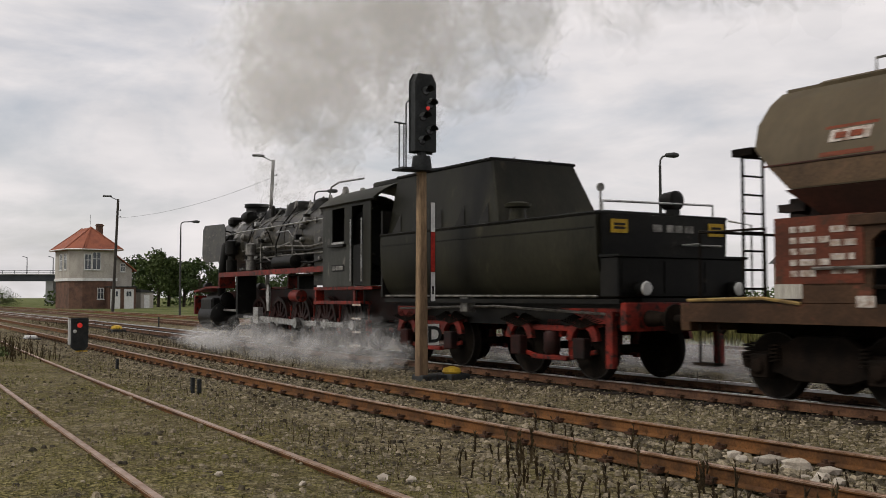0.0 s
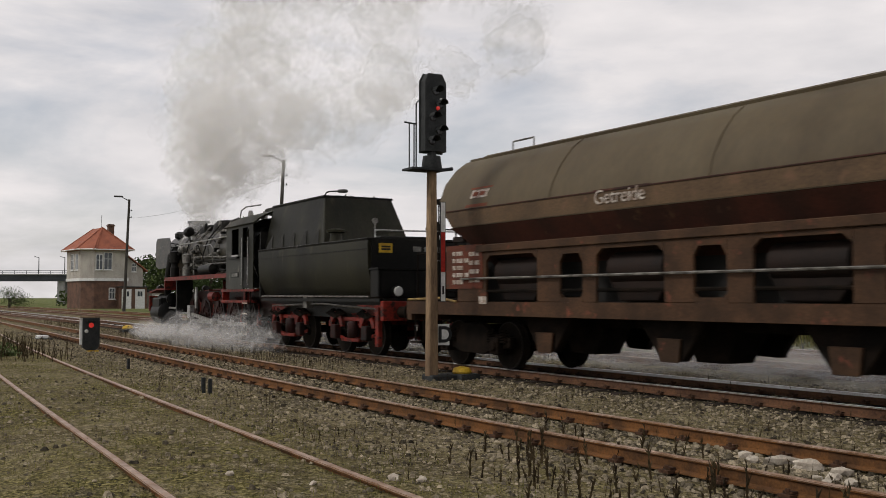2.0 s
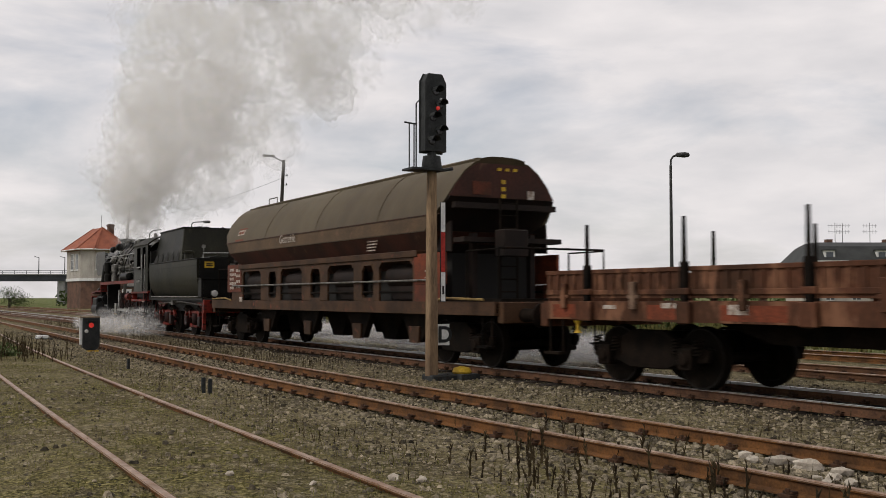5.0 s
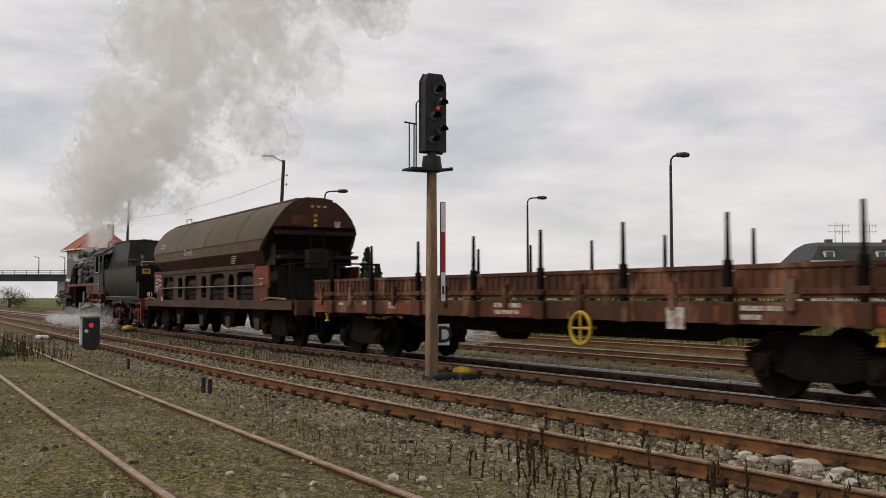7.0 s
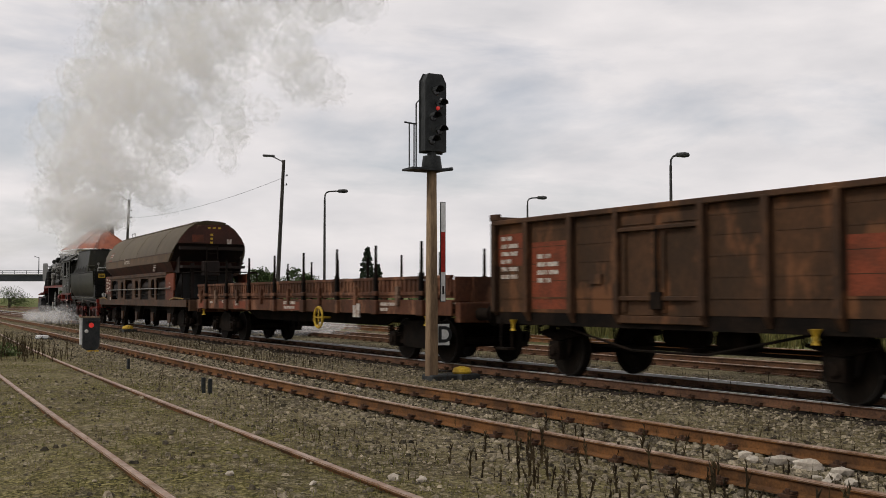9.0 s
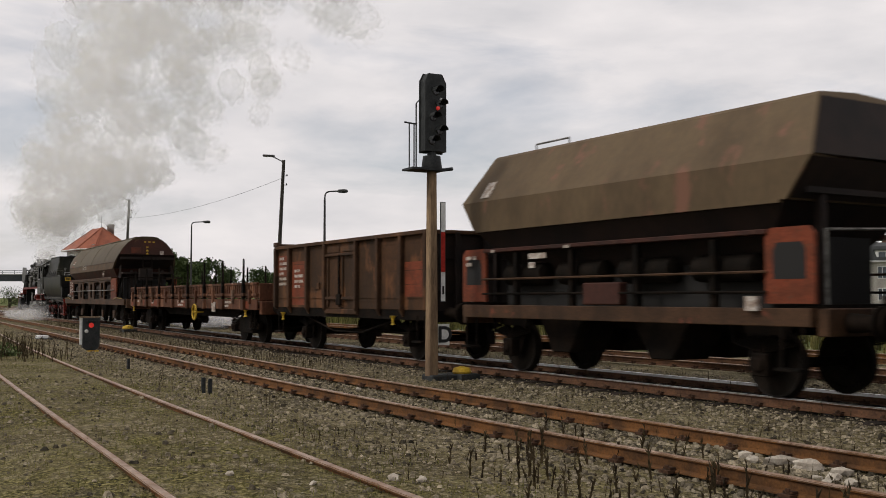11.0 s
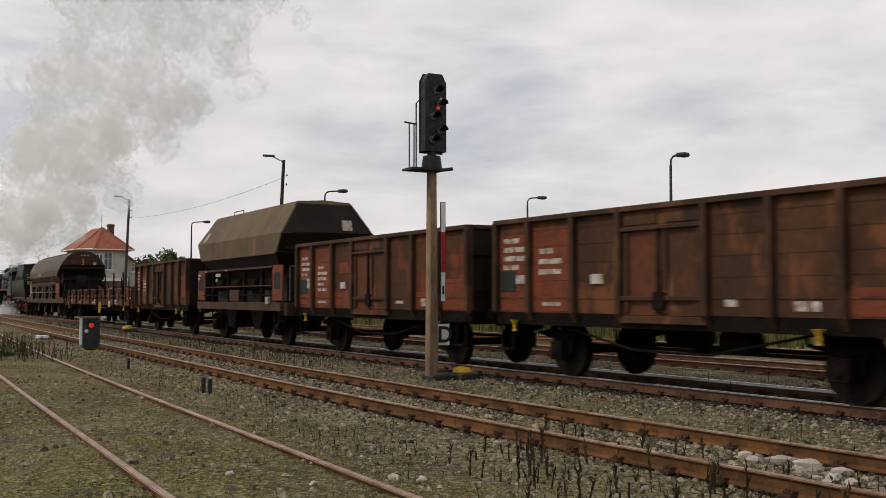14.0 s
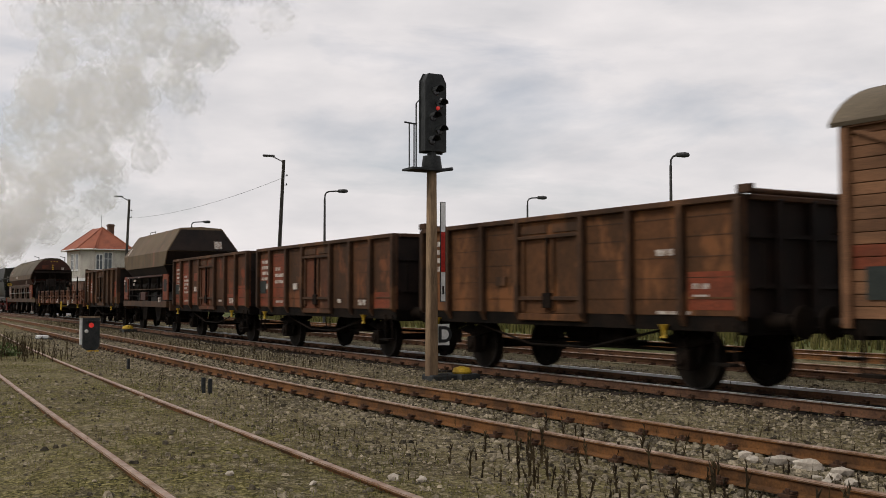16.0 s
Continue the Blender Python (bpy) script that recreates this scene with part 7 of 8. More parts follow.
def signal_box():
    x, y = plan((187 - 784) / 1799 * 142, 142)
    top = thing("signal_box", "two-storey brick and plaster signal box with red hipped roof", "signal box", at=pose(x, y, 0, 0, 0, 3))
    # plan with a cut corner towards the tracks; x looks to the camera, -y to the tracks
    def ring(g, back=-8.0):
        return [(0 + g, -1.6), (0 + g, 3.0 + g), (back - g, 3.0 + g), (back - g, -3.0 - g), (-1.4, -3.0 - g), (0 + g, -1.6 - 0.4 * g)]

    def walls(g, z0, z1):
        r = ring(g)
        return Solid().rings([[(px, py, z0) for px, py in r], [(px, py, z1) for px, py in r]])

    part("lower_wall", walls(0.0, -0.2, 3.85), brick_red, top, "old red brick ground floor")
    part("string_course", walls(0.18, 3.85, 4.25), trim_white, top)
    part("upper_wall", walls(0.1, 4.25, 8.35), plaster, top, "grey plaster upper storey")
    e = ring(0.75)
    e0 = [(px, py, 8.25) for px, py in e]
    ridge = [(-1.9, 0.0, 11.45)] * 2 + [(-6.0, 0.0, 11.45)] * 2 + [(-1.9, 0.0, 11.45)] * 2
    ridge = [(a, b + 0.001 * k, c) for k, (a, b, c) in enumerate(ridge)]
    part("roof", Solid().rings([[(px, py, 8.12) for px, py in e], e0, ridge]), roof_tile, top, "orange-red tiled hipped roof")
    for k, (a, b) in enumerate(((e0[0], ridge[0]), (e0[1], ridge[0]), (e0[5], ridge[0]), (e0[4], ridge[0]), (e0[2], ridge[2]), (e0[3], ridge[2]))):
        part("hip_tile", Solid().rod(a, b, 0.11, 6), roof_tile, top)
    part("chimney", Solid().box(-2.9, -2.2, 1.0, 1.8, 9.5, 12.0).box(-3.0, -2.1, 0.9, 1.9, 11.7, 11.85), brick_red, top)
    part("antenna", Solid().rod((-1.9, -0.1, 11.3), (-1.9, -0.1, 13.2), 0.03, 6), pole_grey, top)
    part("eaves_board", Solid().tube([(px, py, pz - 0.02) for px, py, pz in e0] + [e0[0]], 0.1, 4), trim_white, top)
    window(top, 0.12, -0.95, 5.4, 1.0, 2.2, "x")
    window(top, 0.12, 0.25, 5.4, 1.2, 2.5, "x")
    window(top, -3.0, -3.1, 5.4, 1.3, 2.3, "-y")
    window(top, -5.2, -3.1, 5.4, 1.3, 2.3, "-y")
    window(top, 0.02, 0.9, 1.3, 0.9, 1.6, "x")
    # lean-to with its own roof and white doors
    lean = part("lean_to", Solid().add([(-1.0, 3.0, -0.2), (-1.0, 5.6, -0.2), (-7.0, 5.6, -0.2), (-7.0, 3.0, -0.2), (-1.0, 3.0, 7.6), (-1.0, 5.6, 5.6), (-7.0, 5.6, 5.6), (-7.0, 3.0, 7.6)],
                                       [(0, 1, 5, 4), (1, 2, 6, 5), (2, 3, 7, 6), (3, 0, 4, 7), (4, 5, 6, 7), (3, 2, 1, 0)]), plaster, top, "plastered lean-to")
    part("lean_to_roof", Solid().add([(-0.6, 2.9, 7.75), (-0.6, 6.2, 5.25), (-7.4, 6.2, 5.25), (-7.4, 2.9, 7.75), (-0.6, 2.9, 7.9), (-0.6, 6.2, 5.4), (-7.4, 6.2, 5.4), (-7.4, 2.9, 7.9)],
                                     [(0, 1, 2, 3), (4, 7, 6, 5), (0, 4, 5, 1), (1, 5, 6, 2), (2, 6, 7, 3), (3, 7, 4, 0)]), roof_tile, top)
    window(top, -0.97, 4.3, 5.2, 0.7, 1.2, "x")
    porch = part("porch", Solid().box(-1.0, 1.4, 1.6, 5.4, -0.2, 2.95), brick_red, top)
    part("porch_roof", Solid().box(-1.0, 1.6, 1.5, 5.5, 2.95, 3.1), slate_roof, porch)
    window(top, 1.42, 2.5, -0.02, 1.35, 2.75, "x", door=True)
    window(top, 1.42, 4.4, -0.02, 1.35, 2.75, "x", door=True)


signal_box()

shed_x, shed_y = plan((272 - 784) / 1799 * 150, 150)
shed = thing("garden_shed", "small grey shed beside the signal box", "shed", at=pose(shed_x, shed_y, 0, 0, 0, 20))
part("wall", Solid().box(-1.1, 1.1, -1.1, 1.1, -0.1, 2.3), plaster, shed)
part("roof", Solid().prism([(-1.3, 2.28), (1.3, 2.28), (1.3, 2.42), (-1.3, 2.75)], -1.3, 1.3), slate_roof, shed)
part("door", Solid().box(1.1, 1.14, -0.5, 0.4, 0.0, 1.9), trim_white, shed)

# ---- road bridge far off ----
concrete = surface("grey_bridge_concrete", (0.3, 0.3, 0.29), (0.22, 0.22, 0.21), rough=0.85, scale=0.3, bump=0.1)
steel_dark = surface("dark_bridge_steel", (0.05, 0.055, 0.06), (0.035, 0.04, 0.045), rough=0.6, scale=0.6, bump=0.1)


def road_bridge():
    x, y = plan(-105, 260)
    top = thing("road_bridge", "long dark road bridge crossing the tracks far off", "bridge", at=pose(x, y, 0, 0, 0, YAW + 1))
    part("deck", Solid().box(-60, 27, -4, 4, 5.75, 7.2), steel_dark, top)
    part("kerb", Solid().box(-60, 27, -4.2, -3.9, 7.2, 7.5), concrete, top)
    for k, u in enumerate((-32, -12, 8.5)):
        part("pier", Solid().box(u - 0.9, u + 0.9, -3.5, 3.5, -0.5, 5.75), concrete, top)
    part("abutment", Solid().add([(12, -5, -0.5), (27, -5, -0.5), (27, 5, -0.5), (12, 5, -0.5), (15, -4, 5.7), (27, -4, 5.7), (27, 4, 5.7), (15, 4, 5.7)],
                                 [(0, 1, 5, 4), (1, 2, 6, 5), (2, 3, 7, 6), (3, 0, 4, 7), (4, 5, 6, 7), (3, 2, 1, 0)]), concrete, top)
    rail = part("railing", Solid().box(-60, 27, -4.1, -4.0, 8.3, 8.4).box(-60, 27, -4.1, -4.0, 7.8, 7.86), steel_dark, top)
    for k in range(29):
        part("post", Solid().box(-60 + 3 * k, -59.9 + 3 * k, -4.1, -4.0, 7.4, 8.4), steel_dark, rail)
    for u in (-14, -8.5, 3.0, 9.5):
        part("lamp_mast", Solid().rod((u, -3.8, 7.2), (u, -3.8, 11.6), 0.14, 6, 0.1).rod((u, -3.8, 11.6), (u - 1.2, -3.8, 11.9), 0.08, 6), steel_dark, top)
    part("van", Solid().box(11.5, 17, -2.5, -0.5, 7.25, 8.9), steel_dark, top, bevel=0.4)


road_bridge()

# ---- house beyond the yard ----


def town_house():
    x, y = plan(46.9, 130)
    top = thing("town_house", "long pale town house with grey slate mansard roof", "house", at=pose(x, y, 0, 0, 0, YAW + 2))
    part("wall", Solid().box(0.6, 30, 0, 10, -0.3, 6.2), plaster, top)
    part("roof", Solid().rings([[(0, -0.5, 6.15), (30.5, -0.5, 6.15), (30.5, 10.5, 6.15), (0, 10.5, 6.15)], [(1.6, 1.0, 8.1), (30.5, 1.0, 8.1), (30.5, 9, 8.1), (1.6, 9, 8.1)], [(2.2, 3, 8.7), (30.5, 3, 8.7), (30.5, 7, 8.7), (2.2, 7, 8.7)]]), slate_roof, top, "grey slate mansard roof")
    part("eaves", Solid().box(0, 30.5, -0.55, -0.35, 6.05, 6.2), trim_white, top)
    for k in range(8):
        u = 2.6 + 3.4 * k
        w = Solid()
        win = part("window", w.box(u - 0.6, u + 0.6, -0.05, 0.05, 3.9, 5.5), trim_white, top)
        for s in (-1, 1):
            part("pane", Solid().box(u + s * 0.29 - 0.24, u + s * 0.29 + 0.24, -0.07, -0.04, 4.0, 5.4), pane_glass, win)
        low = part("window", Solid().box(u - 0.6, u + 0.6, -0.05, 0.05, 1.1, 2.7), trim_white, top)
        for s in (-1, 1):
            part("pane", Solid().box(u + s * 0.29 - 0.24, u + s * 0.29 + 0.24, -0.07, -0.04, 1.2, 2.6), pane_glass, low)
        if k % 2 == 0:
            d = part("dormer", Solid().box(u - 0.7, u + 0.7, -0.1, 2.0, 6.3, 7.5), trim_white, top)
            part("dormer_roof", Solid().box(u - 0.85, u + 0.85, -0.25, 2.2, 7.5, 7.65), slate_roof, d)
            part("pane", Solid().box(u - 0.45, u + 0.45, -0.12, -0.09, 6.5, 7.3), pane_glass, d)
    for u in (4.6, 12.4, 20.0):
        part("chimney", Solid().box(u - 0.4, u + 0.4, 4.6, 5.4, 8.5, 9.2), brick_red, top)
    for u in (5.3, 6.3, 10.0, 13.5):
        a = Solid().rod((u, 4.5, 8.5), (u, 4.5, 11.4), 0.035, 6)
        for z in (10.2, 11.0):
            a.rod((u - 1.0, 4.5, z), (u + 1.0, 4.5, z), 0.025, 5)
            for k in range(5):
                a.rod((u - 0.8 + 0.4 * k, 4.5, z - 0.25), (u - 0.8 + 0.4 * k, 4.5, z + 0.25), 0.018, 4)
        part("antenna", a, pole_grey, top)


town_house()

# ---- trees ----
leaf_mats = [surface("leaves_" + n, a, b, rough=0.7, scale=0.8, bump=0.0, by_island=0.45) for n, a, b in
             (("dark", (0.035, 0.055, 0.018), (0.055, 0.08, 0.025)), ("mid", (0.05, 0.075, 0.022), (0.08, 0.105, 0.035)), ("needle", (0.018, 0.03, 0.016), (0.03, 0.045, 0.022)))]
bark = surface("tree_bark", (0.07, 0.055, 0.04), (0.04, 0.032, 0.025), rough=0.9, scale=3, bump=0.4)


def leaf_cloud(centres, count, leaf, seed):
    """small leaves thrown round the limb ends"""
    rng = random.Random(seed)
    s = Solid()
    for _ in range(count):
        c, r = rng.choice(centres)
        d = Vector((rng.gauss(0, 1), rng.gauss(0, 1), rng.gauss(0, 0.8))).normalized() * r * rng.random() ** 0.4
        p = c + d
        u = Vector((rng.uniform(-1, 1), rng.uniform(-1, 1), rng.uniform(-1, 1))).normalized()
        w = u.orthogonal().normalized()
        k = leaf * rng.uniform(0.6, 1.4)
        s.add([p - u * k, p + w * k * 0.55, p + u * k, p - w * k * 0.55 + Vector((0, 0, k * 0.2))], [(0, 1, 2, 3)])
    return s


def broad_tree(right, depth, high, wide, seed, mat, leaves=2600):
    rng = random.Random(seed)
    x, y = plan(right, depth)
    top = thing("tree", "leafy green broad-crowned tree behind the yard", "tree", "trees behind the yard", at=pose(x, y, 0))
    trunk = Solid().tube([(0, 0, -0.3), (0.1, 0.05, high * 0.25), (0.05, 0.1, high * 0.55)], 0.18 + high * 0.01, 8)
    cents = []
    for k in range(13):
        a, t = rng.uniform(0, 6.28), rng.random()
        z = high * (0.3 + 0.58 * t)
        r = wide * 0.5 * math.sin(math.pi * min(0.95, 0.25 + 0.62 * t)) * rng.uniform(0.45, 0.95)
        e = Vector((r * math.cos(a), r * math.sin(a), z))
        trunk.rod((0.05, 0.05, high * (0.2 + 0.25 * t)), e, 0.07, 6, 0.02)
        cents.append((e, wide * rng.uniform(0.17, 0.27)))
    cents.append((Vector((0, 0, high * 0.87)), wide * 0.2))
    part("trunk", trunk, bark, top)
    tagged(part("crown", leaf_cloud(cents, leaves, high * 0.028, seed), mat, top), kind="stuff")


def conifer(right, depth, high, wide, seed):
    rng = random.Random(seed)
    x, y = plan(right, depth)
    top = thing("conifer", "dark pointed fir tree behind the yard", "tree", "trees behind the yard", at=pose(x, y, 0))
    trunk, cents = Solid().rod((0, 0, -0.3), (0, 0, high), 0.16, 7, 0.02), []
    for k in range(46):
        t = k / 46
        z = high * (0.12 + 0.86 * t)
        r = wide * 0.5 * (1 - t) * rng.uniform(0.7, 1.1) + 0.08
        a = k * 2.4
        e = Vector((r * math.cos(a), r * math.sin(a), z - r * 0.18))
        trunk.rod((0, 0, z), e, 0.035, 5, 0.01)
        for q in (0.45, 0.75, 1.0):
            cents.append((Vector((0, 0, z)).lerp(e, q), 0.16 + 0.14 * (1 - t)))
    part("trunk", trunk, bark, top)
    tagged(part("crown", leaf_cloud(cents, 3200, 0.16, seed), leaf_mats[2], top), kind="stuff")


for _k, (_px, _d, _h, _w) in enumerate(((262, 175, 8.6, 7.5), (300, 170, 9.4, 7.0), (318, 178, 8.6, 6.5), (345, 172, 7.6, 6.0), (372, 170, 8.0, 6.5), (405, 176, 6.5, 5.5), (455, 168, 6.3, 5.2), (478, 172, 5.8, 4.5), (520, 165, 6.2, 6.0), (545, 170, 5.6, 4.5), (232, 185, 6.0, 5.0), (612, 160, 4.6, 3.0))):
    broad_tree((_px - 784) / 1799 * _d, _d, _h, _w, 30 + _k, leaf_mats[_k % 2])
conifer((650 - 784) / 1799 * 112, 112, 7.2, 3.6, 60)
conifer((668 - 784) / 1799 * 118, 118, 5.4, 3.0, 61)
broad_tree((17 - 784) / 1799 * 150, 150, 2.6, 6.0, 71, leaf_mats[1])


def hedge(name, spots, count, leaf, seed, mat, label):
    tagged(new(name, leaf_cloud(spots, count, leaf, seed).mesh(name, mat)), label, "bushes", kind="stuff")


_r = random.Random(9)
hedge("far_bushes", [(Vector((*plan(_r.uniform(-70, 120), _r.uniform(180, 235)), _r.uniform(0.5, 2.4))), _r.uniform(1.5, 3.0)) for _ in range(110)], 9000, 0.35, 91, leaf_mats[1], "line of distant green bushes and trees")
hedge("yard_bushes", [(Vector((x, line_y(x) + _r.uniform(15, 22), _r.uniform(0.1, 0.7))), _r.uniform(0.5, 1.0)) for x in np.linspace(-70, 25, 80)], 9000, 0.12, 92, leaf_mats[1], "low green bushes and weeds behind the tracks")
hedge("near_shrub", [(Vector((-27.0 + _r.uniform(-0.5, 0.5), 4.3 + _r.uniform(-0.5, 0.5), _r.uniform(0.05, 0.3))), 0.3) for _ in range(9)], 900, 0.05, 93, leaf_mats[1], "small yellow-green shrub beside the siding")

# ---- smoke and steam ----
scene.cycles.transparent_max_bounces = 96


def vapour(name, colour, thick, glow=0.45, least=0.35):
    """soft scattering white mist; thin where its own cloud noise is thin"""
    m = bpy.data.materials.new(name)
    m.use_nodes = True
    n, l = m.node_tree.nodes, m.node_tree.links
    n.clear()
    out, mix, both = n.new("ShaderNodeOutputMaterial"), n.new("ShaderNodeMixShader"), n.new("ShaderNodeMixShader")
    dif, tra, clear = n.new("ShaderNodeBsdfDiffuse"), n.new("ShaderNodeBsdfTranslucent"), n.new("ShaderNodeBsdfTransparent")
    for s in (dif, tra):
        s.inputs["Color"].default_value = (*colour, 1)
    both.inputs["Fac"].default_value = glow
    bt, bp = n.new("ShaderNodeTexNoise"), n.new("ShaderNodeBump")
    bt.inputs["Scale"].default_value, bt.inputs["Detail"].default_value = 2.0, 3.0
    bp.inputs["Strength"].default_value, bp.inputs["Distance"].default_value = 0.35, 0.25
    l.new(bt.outputs["Fac"], bp.inputs["Height"])
    l.new(bp.outputs["Normal"], dif.inputs["Normal"])
    l.new(dif.outputs[0], both.inputs[1])
    l.new(tra.outputs[0], both.inputs[2])
    co, t, r = n.new("ShaderNodeTexCoord"), n.new("ShaderNodeTexNoise"), n.new("ShaderNodeMapRange")
    t.inputs["Scale"].default_value, t.inputs["Detail"].default_value = 1.7, 4.0
    r.inputs["From Min"].default_value, r.inputs["From Max"].default_value = 0.34, 0.64
    r.inputs["To Min"].default_value, r.inputs["To Max"].default_value = thick * least, thick
    l.new(co.outputs["Object"], bt.inputs["Vector"])
    l.new(co.outputs["Object"], t.inputs["Vector"])
    l.new(t.outputs["Fac"], r.inputs["Value"])
    l.new(r.outputs["Result"], mix.inputs["Fac"])
    l.new(clear.outputs[0], mix.inputs[1])
    l.new(both.outputs[0], mix.inputs[2])
    l.new(mix.outputs[0], out.inputs["Surface"])
    return m


thick_smoke = vapour("dense_white_smoke", (0.995, 0.99, 0.98), 0.17, 0.78, 0.35)
mid_smoke = vapour("grey_smoke", (0.995, 0.985, 0.97), 0.1, 0.75, 0.3)
thin_smoke = vapour("thin_drifting_smoke", (0.995, 0.985, 0.97), 0.05, 0.6, 0.2)
haze_smoke = vapour("hazy_smoke_edge", (0.995, 0.985, 0.97), 0.05, 0.6, 0.3)
thin_steam = vapour("thin_white_steam", (0.95, 0.94, 0.93), 0.05, 0.45, 0.0)
mid_steam = vapour("white_steam", (0.95, 0.94, 0.93), 0.09, 0.45, 0.0)


def puff_mesh(name, seed, material, haze, flat=1.0, flecks=180, fleck=0.18):
    """a lumpy billow of mist in a haze of loose, thinner flecks"""
    bm = bmesh.new()
    bmesh.ops.create_icosphere(bm, subdivisions=4, radius=1.0)
    off = Vector((seed * 7.3, seed * 1.9, seed * 4.1))
    for p in bm.verts:
        d = p.co.normalized()
        k = 0.66 + 0.22 * noise.noise(d * 1.5 + off) + 0.22 * abs(noise.noise(d * 2.8 + off)) + 0.16 * abs(noise.noise(d * 5.5 + off)) + 0.06 * noise.noise(d * 11 + off)
        p.co = Vector((d.x, d.y, d.z * flat)) * min(0.98, k)
    rng = random.Random(seed)
    for _ in range(flecks):
        d = Vector((rng.gauss(0, 1), rng.gauss(0, 1), rng.gauss(0, 1))).normalized()
        p = Vector((d.x, d.y, d.z * flat)) * (0.66 + 0.42 * rng.random() ** 1.6)
        u = Vector((rng.uniform(-1, 1), rng.uniform(-1, 1), rng.uniform(-1, 1))).normalized() * fleck * rng.uniform(0.5, 1.4)
        w = u.orthogonal().normalized() * u.length
        q = u.cross(w).normalized() * u.length * 0.3
        ring = [bm.verts.new(p + u * math.cos(a) + w * math.sin(a) + q * math.sin(2 * a)) for a in (2 * math.pi * i / 7 for i in range(7))]
        bm.faces.new(ring).material_index = 1
    me = bpy.data.meshes.new(name)
    bm.to_mesh(me)
    bm.free()
    me.materials.append(material)
    me.materials.append(haze)
    me.shade_smooth()
    return me


PUFF = {kind: [puff_mesh("puff", k + 10 * j, m, haze_smoke) for k in range(5)] for j, (kind, m) in enumerate((("thick", thick_smoke), ("mid", mid_smoke), ("thin", thin_smoke)))}
OLD_PUFF = {kind: [puff_mesh("puff", 100 + k + 10 * j, m, haze_smoke) for k in range(4)] for j, (kind, m) in enumerate((("thick", mid_smoke), ("mid", mid_smoke), ("thin", thin_smoke)))}
CHIMNEY_S = -31.1
WIND = Vector((0.55, 0.75, 0))


def chimney_at(t):
    x = arc_x(CHIMNEY_S + way(t))
    return Vector((x, line_y(x), 0))


def smoke_plume():
    plume = thing("smoke_plume", "rolling grey-white smoke plume from the chimney", "smoke", kind="stuff")
    rng = random.Random(21)
    born = -7.0
    while born < 15.9:
        # the blast slackens for a moment as the clip opens
        rate = 36 if born < -0.6 else 14 if born < -0.1 else 40 if born < 1.0 else 46
        born += 1.0 / rate
        beat = 0.5 + 0.5 * math.sin(born * 5.2) * math.sin(born * 1.7 + 1)
        ang, rad = rng.uniform(0, 6.28), rng.random() ** 0.38
        outer = rad > 0.86
        kind = "thin" if outer and rng.random() < 0.5 else "mid" if rng.random() < 0.45 else "thick"
        size = rng.uniform(0.68, 0.84) if rng.random() < 0.45 else rng.uniform(0.95, 1.45)
        big = size > 0.9
        if not big and rng.random() < 0.8:
            kind = "thin"
        if -0.6 < born < 0.0:
            kind = "thin"
        if born < 0:
            # what already hangs in the air at the start has opened out
            size = min(2.3, 0.75 - 0.32 * born) * rng.uniform(0.75, 1.15)
            kind = "thin" if rng.random() < -0.09 * born or born > -0.6 else "mid" if rng.random() < 0.65 else "thick"
        me = rng.choice((OLD_PUFF if born < -0.9 else PUFF)[kind])
        ob = new("puff", me)
        ob.parent = plume
        ob.scale = (size * 1.3, size, size)
        lift = rng.uniform(0.88, 1.12) * (0.88 + 0.24 * beat)
        spin = Vector((rng.uniform(-1, 1), rng.uniform(-1, 1), rng.uniform(-1, 1))) * 18
        turn, tip = rng.uniform(-85, 85), rng.uniform(-60, 60)

        def place(t):
            age = t - born
            c = chimney_at(min(t, born))
            if age <= (0.52 if big else 0.0):
                return c + Vector((0, 0, -0.9 - 1.35 * size if big else RAIL + 3.05))
            open_out = 0.1 + (3.1 + 1.2 * beat) * (1 - math.exp(-age / 1.4)) + 0.3 * age
            z = RAIL + (3.5 if big else 3.05) + 2.2 * (1 - math.exp(-age / 0.25)) + 2.0 * age * lift - 0.03 * age * age + 0.2 * max(0.0, age - 5.5) ** 2
            side = Vector((math.cos(ang), math.sin(ang), 0.55 * math.sin(ang * 2.0 + rad * 9))) * rad * open_out * (1 - math.exp(-age / 0.4))
            return c + Vector((0, 0, z)) + side + WIND * age * (1 - math.exp(-age / 1.2)) * 0.55

        times = sorted({0.0, 16.0, *[float(k) for k in range(0, 17, 2)], *[round(min(16, max(0, born + d)), 2) for d in ((0.36, 0.48, 0.56, 0.75, 1.0, 1.5, 2.2, 3.2, 5.0) if big else (-0.1, 0.0, 0.15, 0.35, 0.7, 1.2, 2.0, 3.2, 5.0))]})
        rows = []
        for t in times:
            age = max(0.0, t - born)
            rows.append((t, pose(*place(t), spin.x * age, spin.y * age - tip * (1 - math.exp(-age / 0.5)), -4 + turn * (1 - math.exp(-age / 0.8)))))
        PUFFS.append((ob, rows))


smoke_plume()


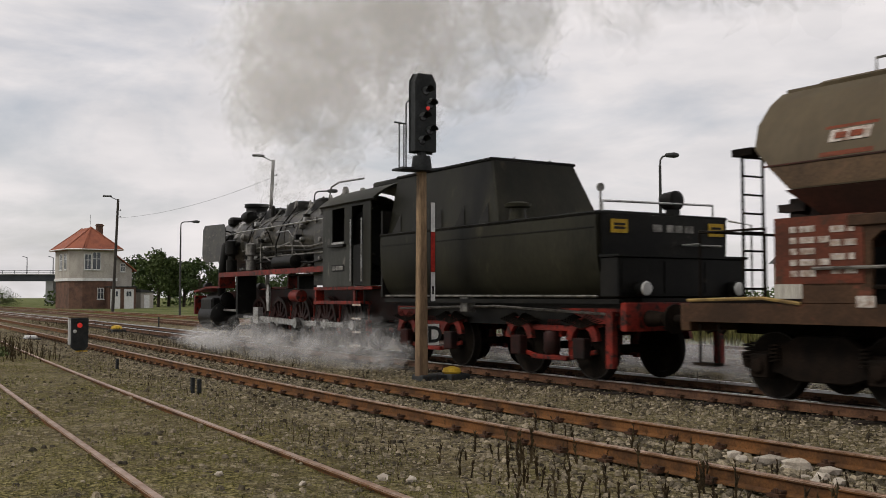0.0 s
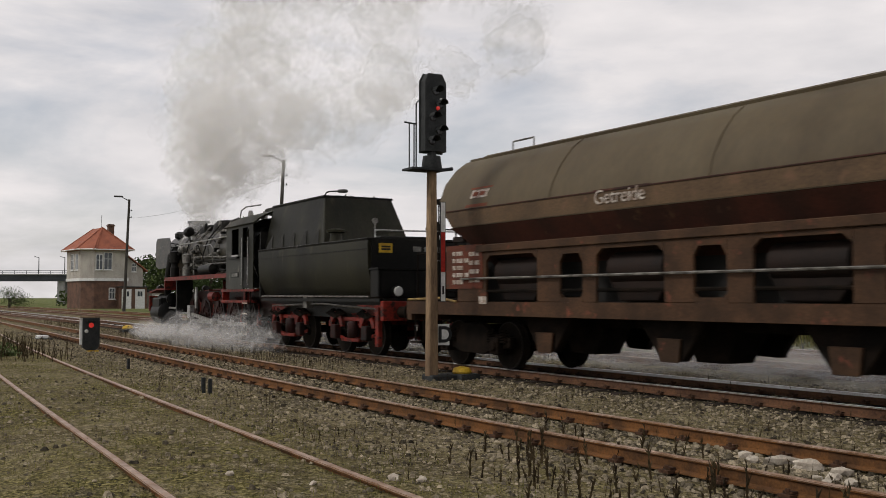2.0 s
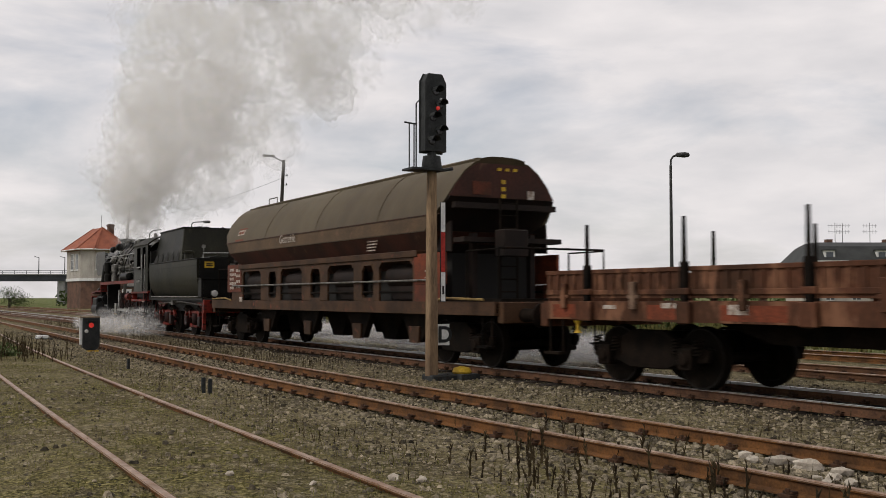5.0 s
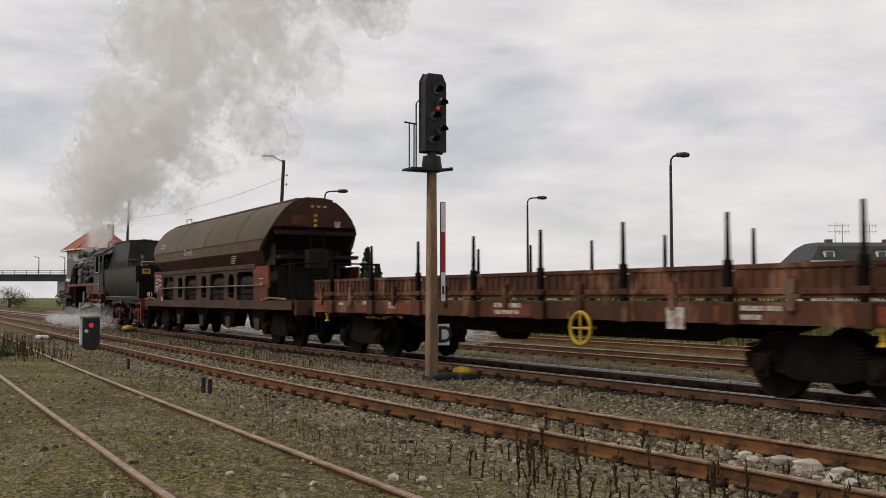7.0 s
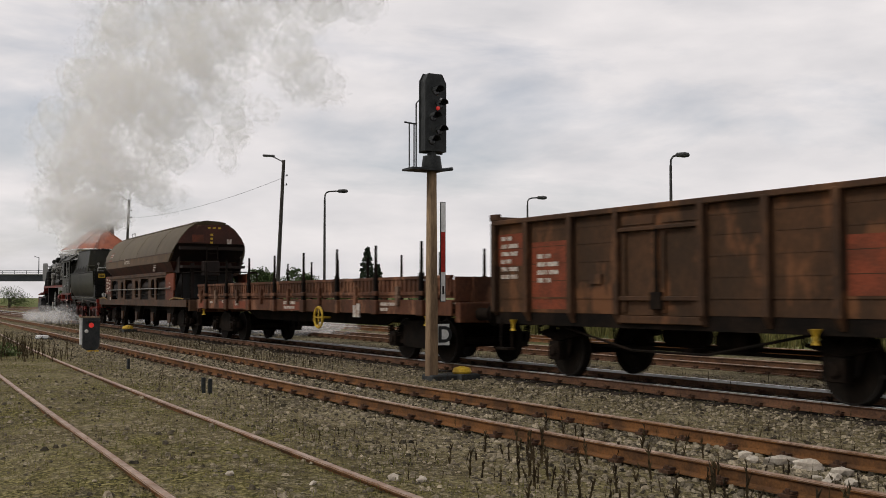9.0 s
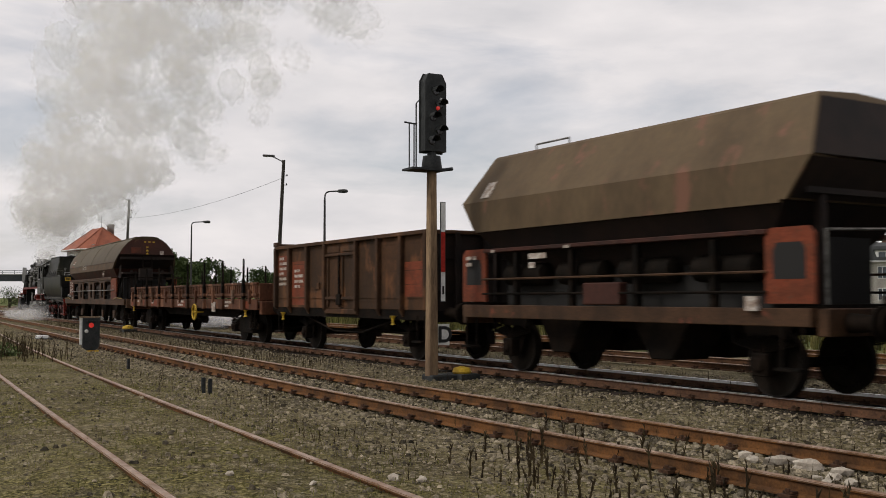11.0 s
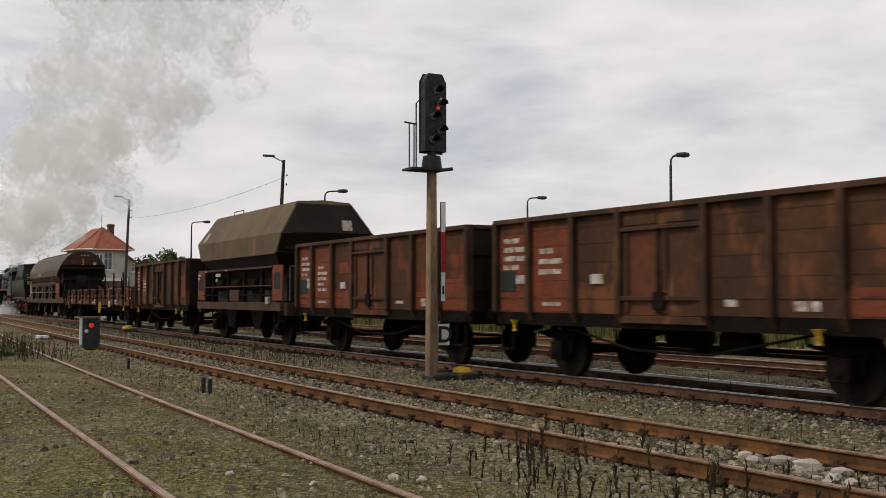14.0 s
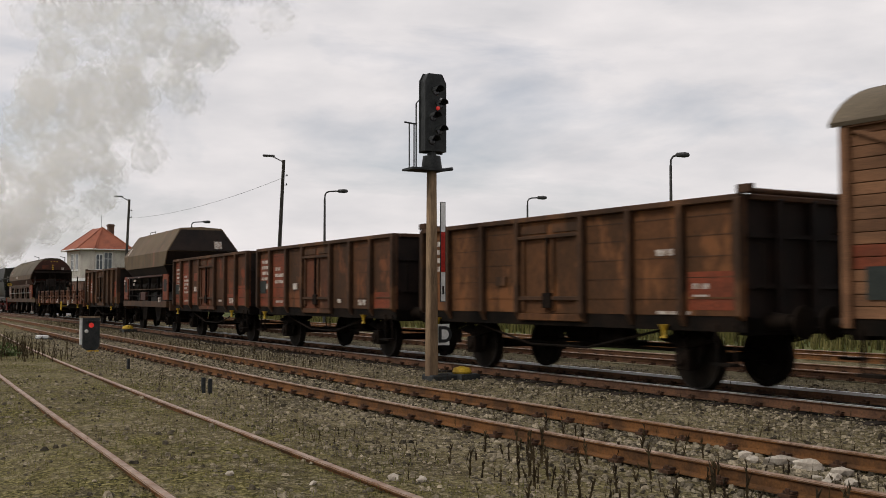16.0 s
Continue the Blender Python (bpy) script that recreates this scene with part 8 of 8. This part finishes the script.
def steam_cloud():
    top = rides(thing("steam_cloud", "low white steam drifting along the wheels", "steam", kind="stuff"), -27.0, 3.6)
    thin = [puff_mesh("steam_puff", 50 + k, thin_steam, thin_steam, 0.75, 40, 0.15) for k in range(3)]
    mid = [puff_mesh("steam_puff", 60 + k, mid_steam, thin_steam, 0.75, 40, 0.15) for k in range(3)]
    rng = random.Random(33)
    for k in range(190):
        t = rng.random() ** 1.35
        x = -6.9 + 16.5 * t
        size = rng.uniform(0.16, 0.3) + 0.32 * min(1.0, t * 2.2)
        near = rng.random() < 0.72
        y = -rng.uniform(1.25, 1.9 + 0.9 * min(1, t * 3)) if near else rng.uniform(1.2, 2.6)
        if x < -5.2:
            y = rng.uniform(-1.9, 1.5)
        z = size * 0.3 + rng.random() ** 2 * (0.2 + 0.45 * min(1, t * 3)) - 0.14
        ob = new("puff", rng.choice(mid if (t < 0.3 and rng.random() < 0.75) or rng.random() < 0.12 else thin))
        ob.parent = top
        ob.scale = (size * 1.35, size, size * 0.8)
        ob.matrix_basis = pose(x, y, z, rng.uniform(0, 30), rng.uniform(0, 30), rng.uniform(0, 360)) @ Matrix.Diagonal((size * 1.35, size, size * 0.8, 1))
    for k in range(150):
        x = rng.uniform(6, 33)
        size = rng.uniform(0.6, 1.1)
        ob = new("puff", rng.choice(mid if rng.random() < 0.35 else thin))
        ob.parent = top
        ob.matrix_basis = pose(x, rng.uniform(2.0, 5.0), size * 0.2, 0, 0, rng.uniform(0, 360)) @ Matrix.Diagonal((size * 1.7, size, size * 0.55, 1))


steam_cloud()


def motions():
    for ob, s0, pivot in RIDERS:
        walk(ob, ride_rows(s0, pivot))
    for ob, x, r in ROLLERS:
        walk(ob, [(i / 10, pose(x, 0, r, 0, math.degrees(way(i / 10) / r), 0)) for i in range(161)])
    for coupling, rod, cross, side, lead in CRANKS:
        y = side * 0.95
        rows_c, rows_m, rows_x = [], [], []
        for i in range(161):
            a = way(i / 10) / DRIVER_R + lead
            cx, cz = CRANK * math.cos(a), -CRANK * math.sin(a)
            rows_c.append((i / 10, pose(cx, y, DRIVER_R + cz)))
            px, pz = DRIVER_X[2] + cx, DRIVER_R + cz
            tilt = math.asin((pz - 0.8) / 2.95)
            rows_m.append((i / 10, pose(px, y + side * 0.14, pz, 0, -math.degrees(tilt), 0)))
            rows_x.append((i / 10, pose(px - 2.95 * math.cos(tilt), y + side * 0.14, 0.8)))
        walk(coupling, rows_c)
        walk(rod, rows_m)
        walk(cross, rows_x)
    for ob, rows in PUFFS:
        walk(ob, rows)


motions()
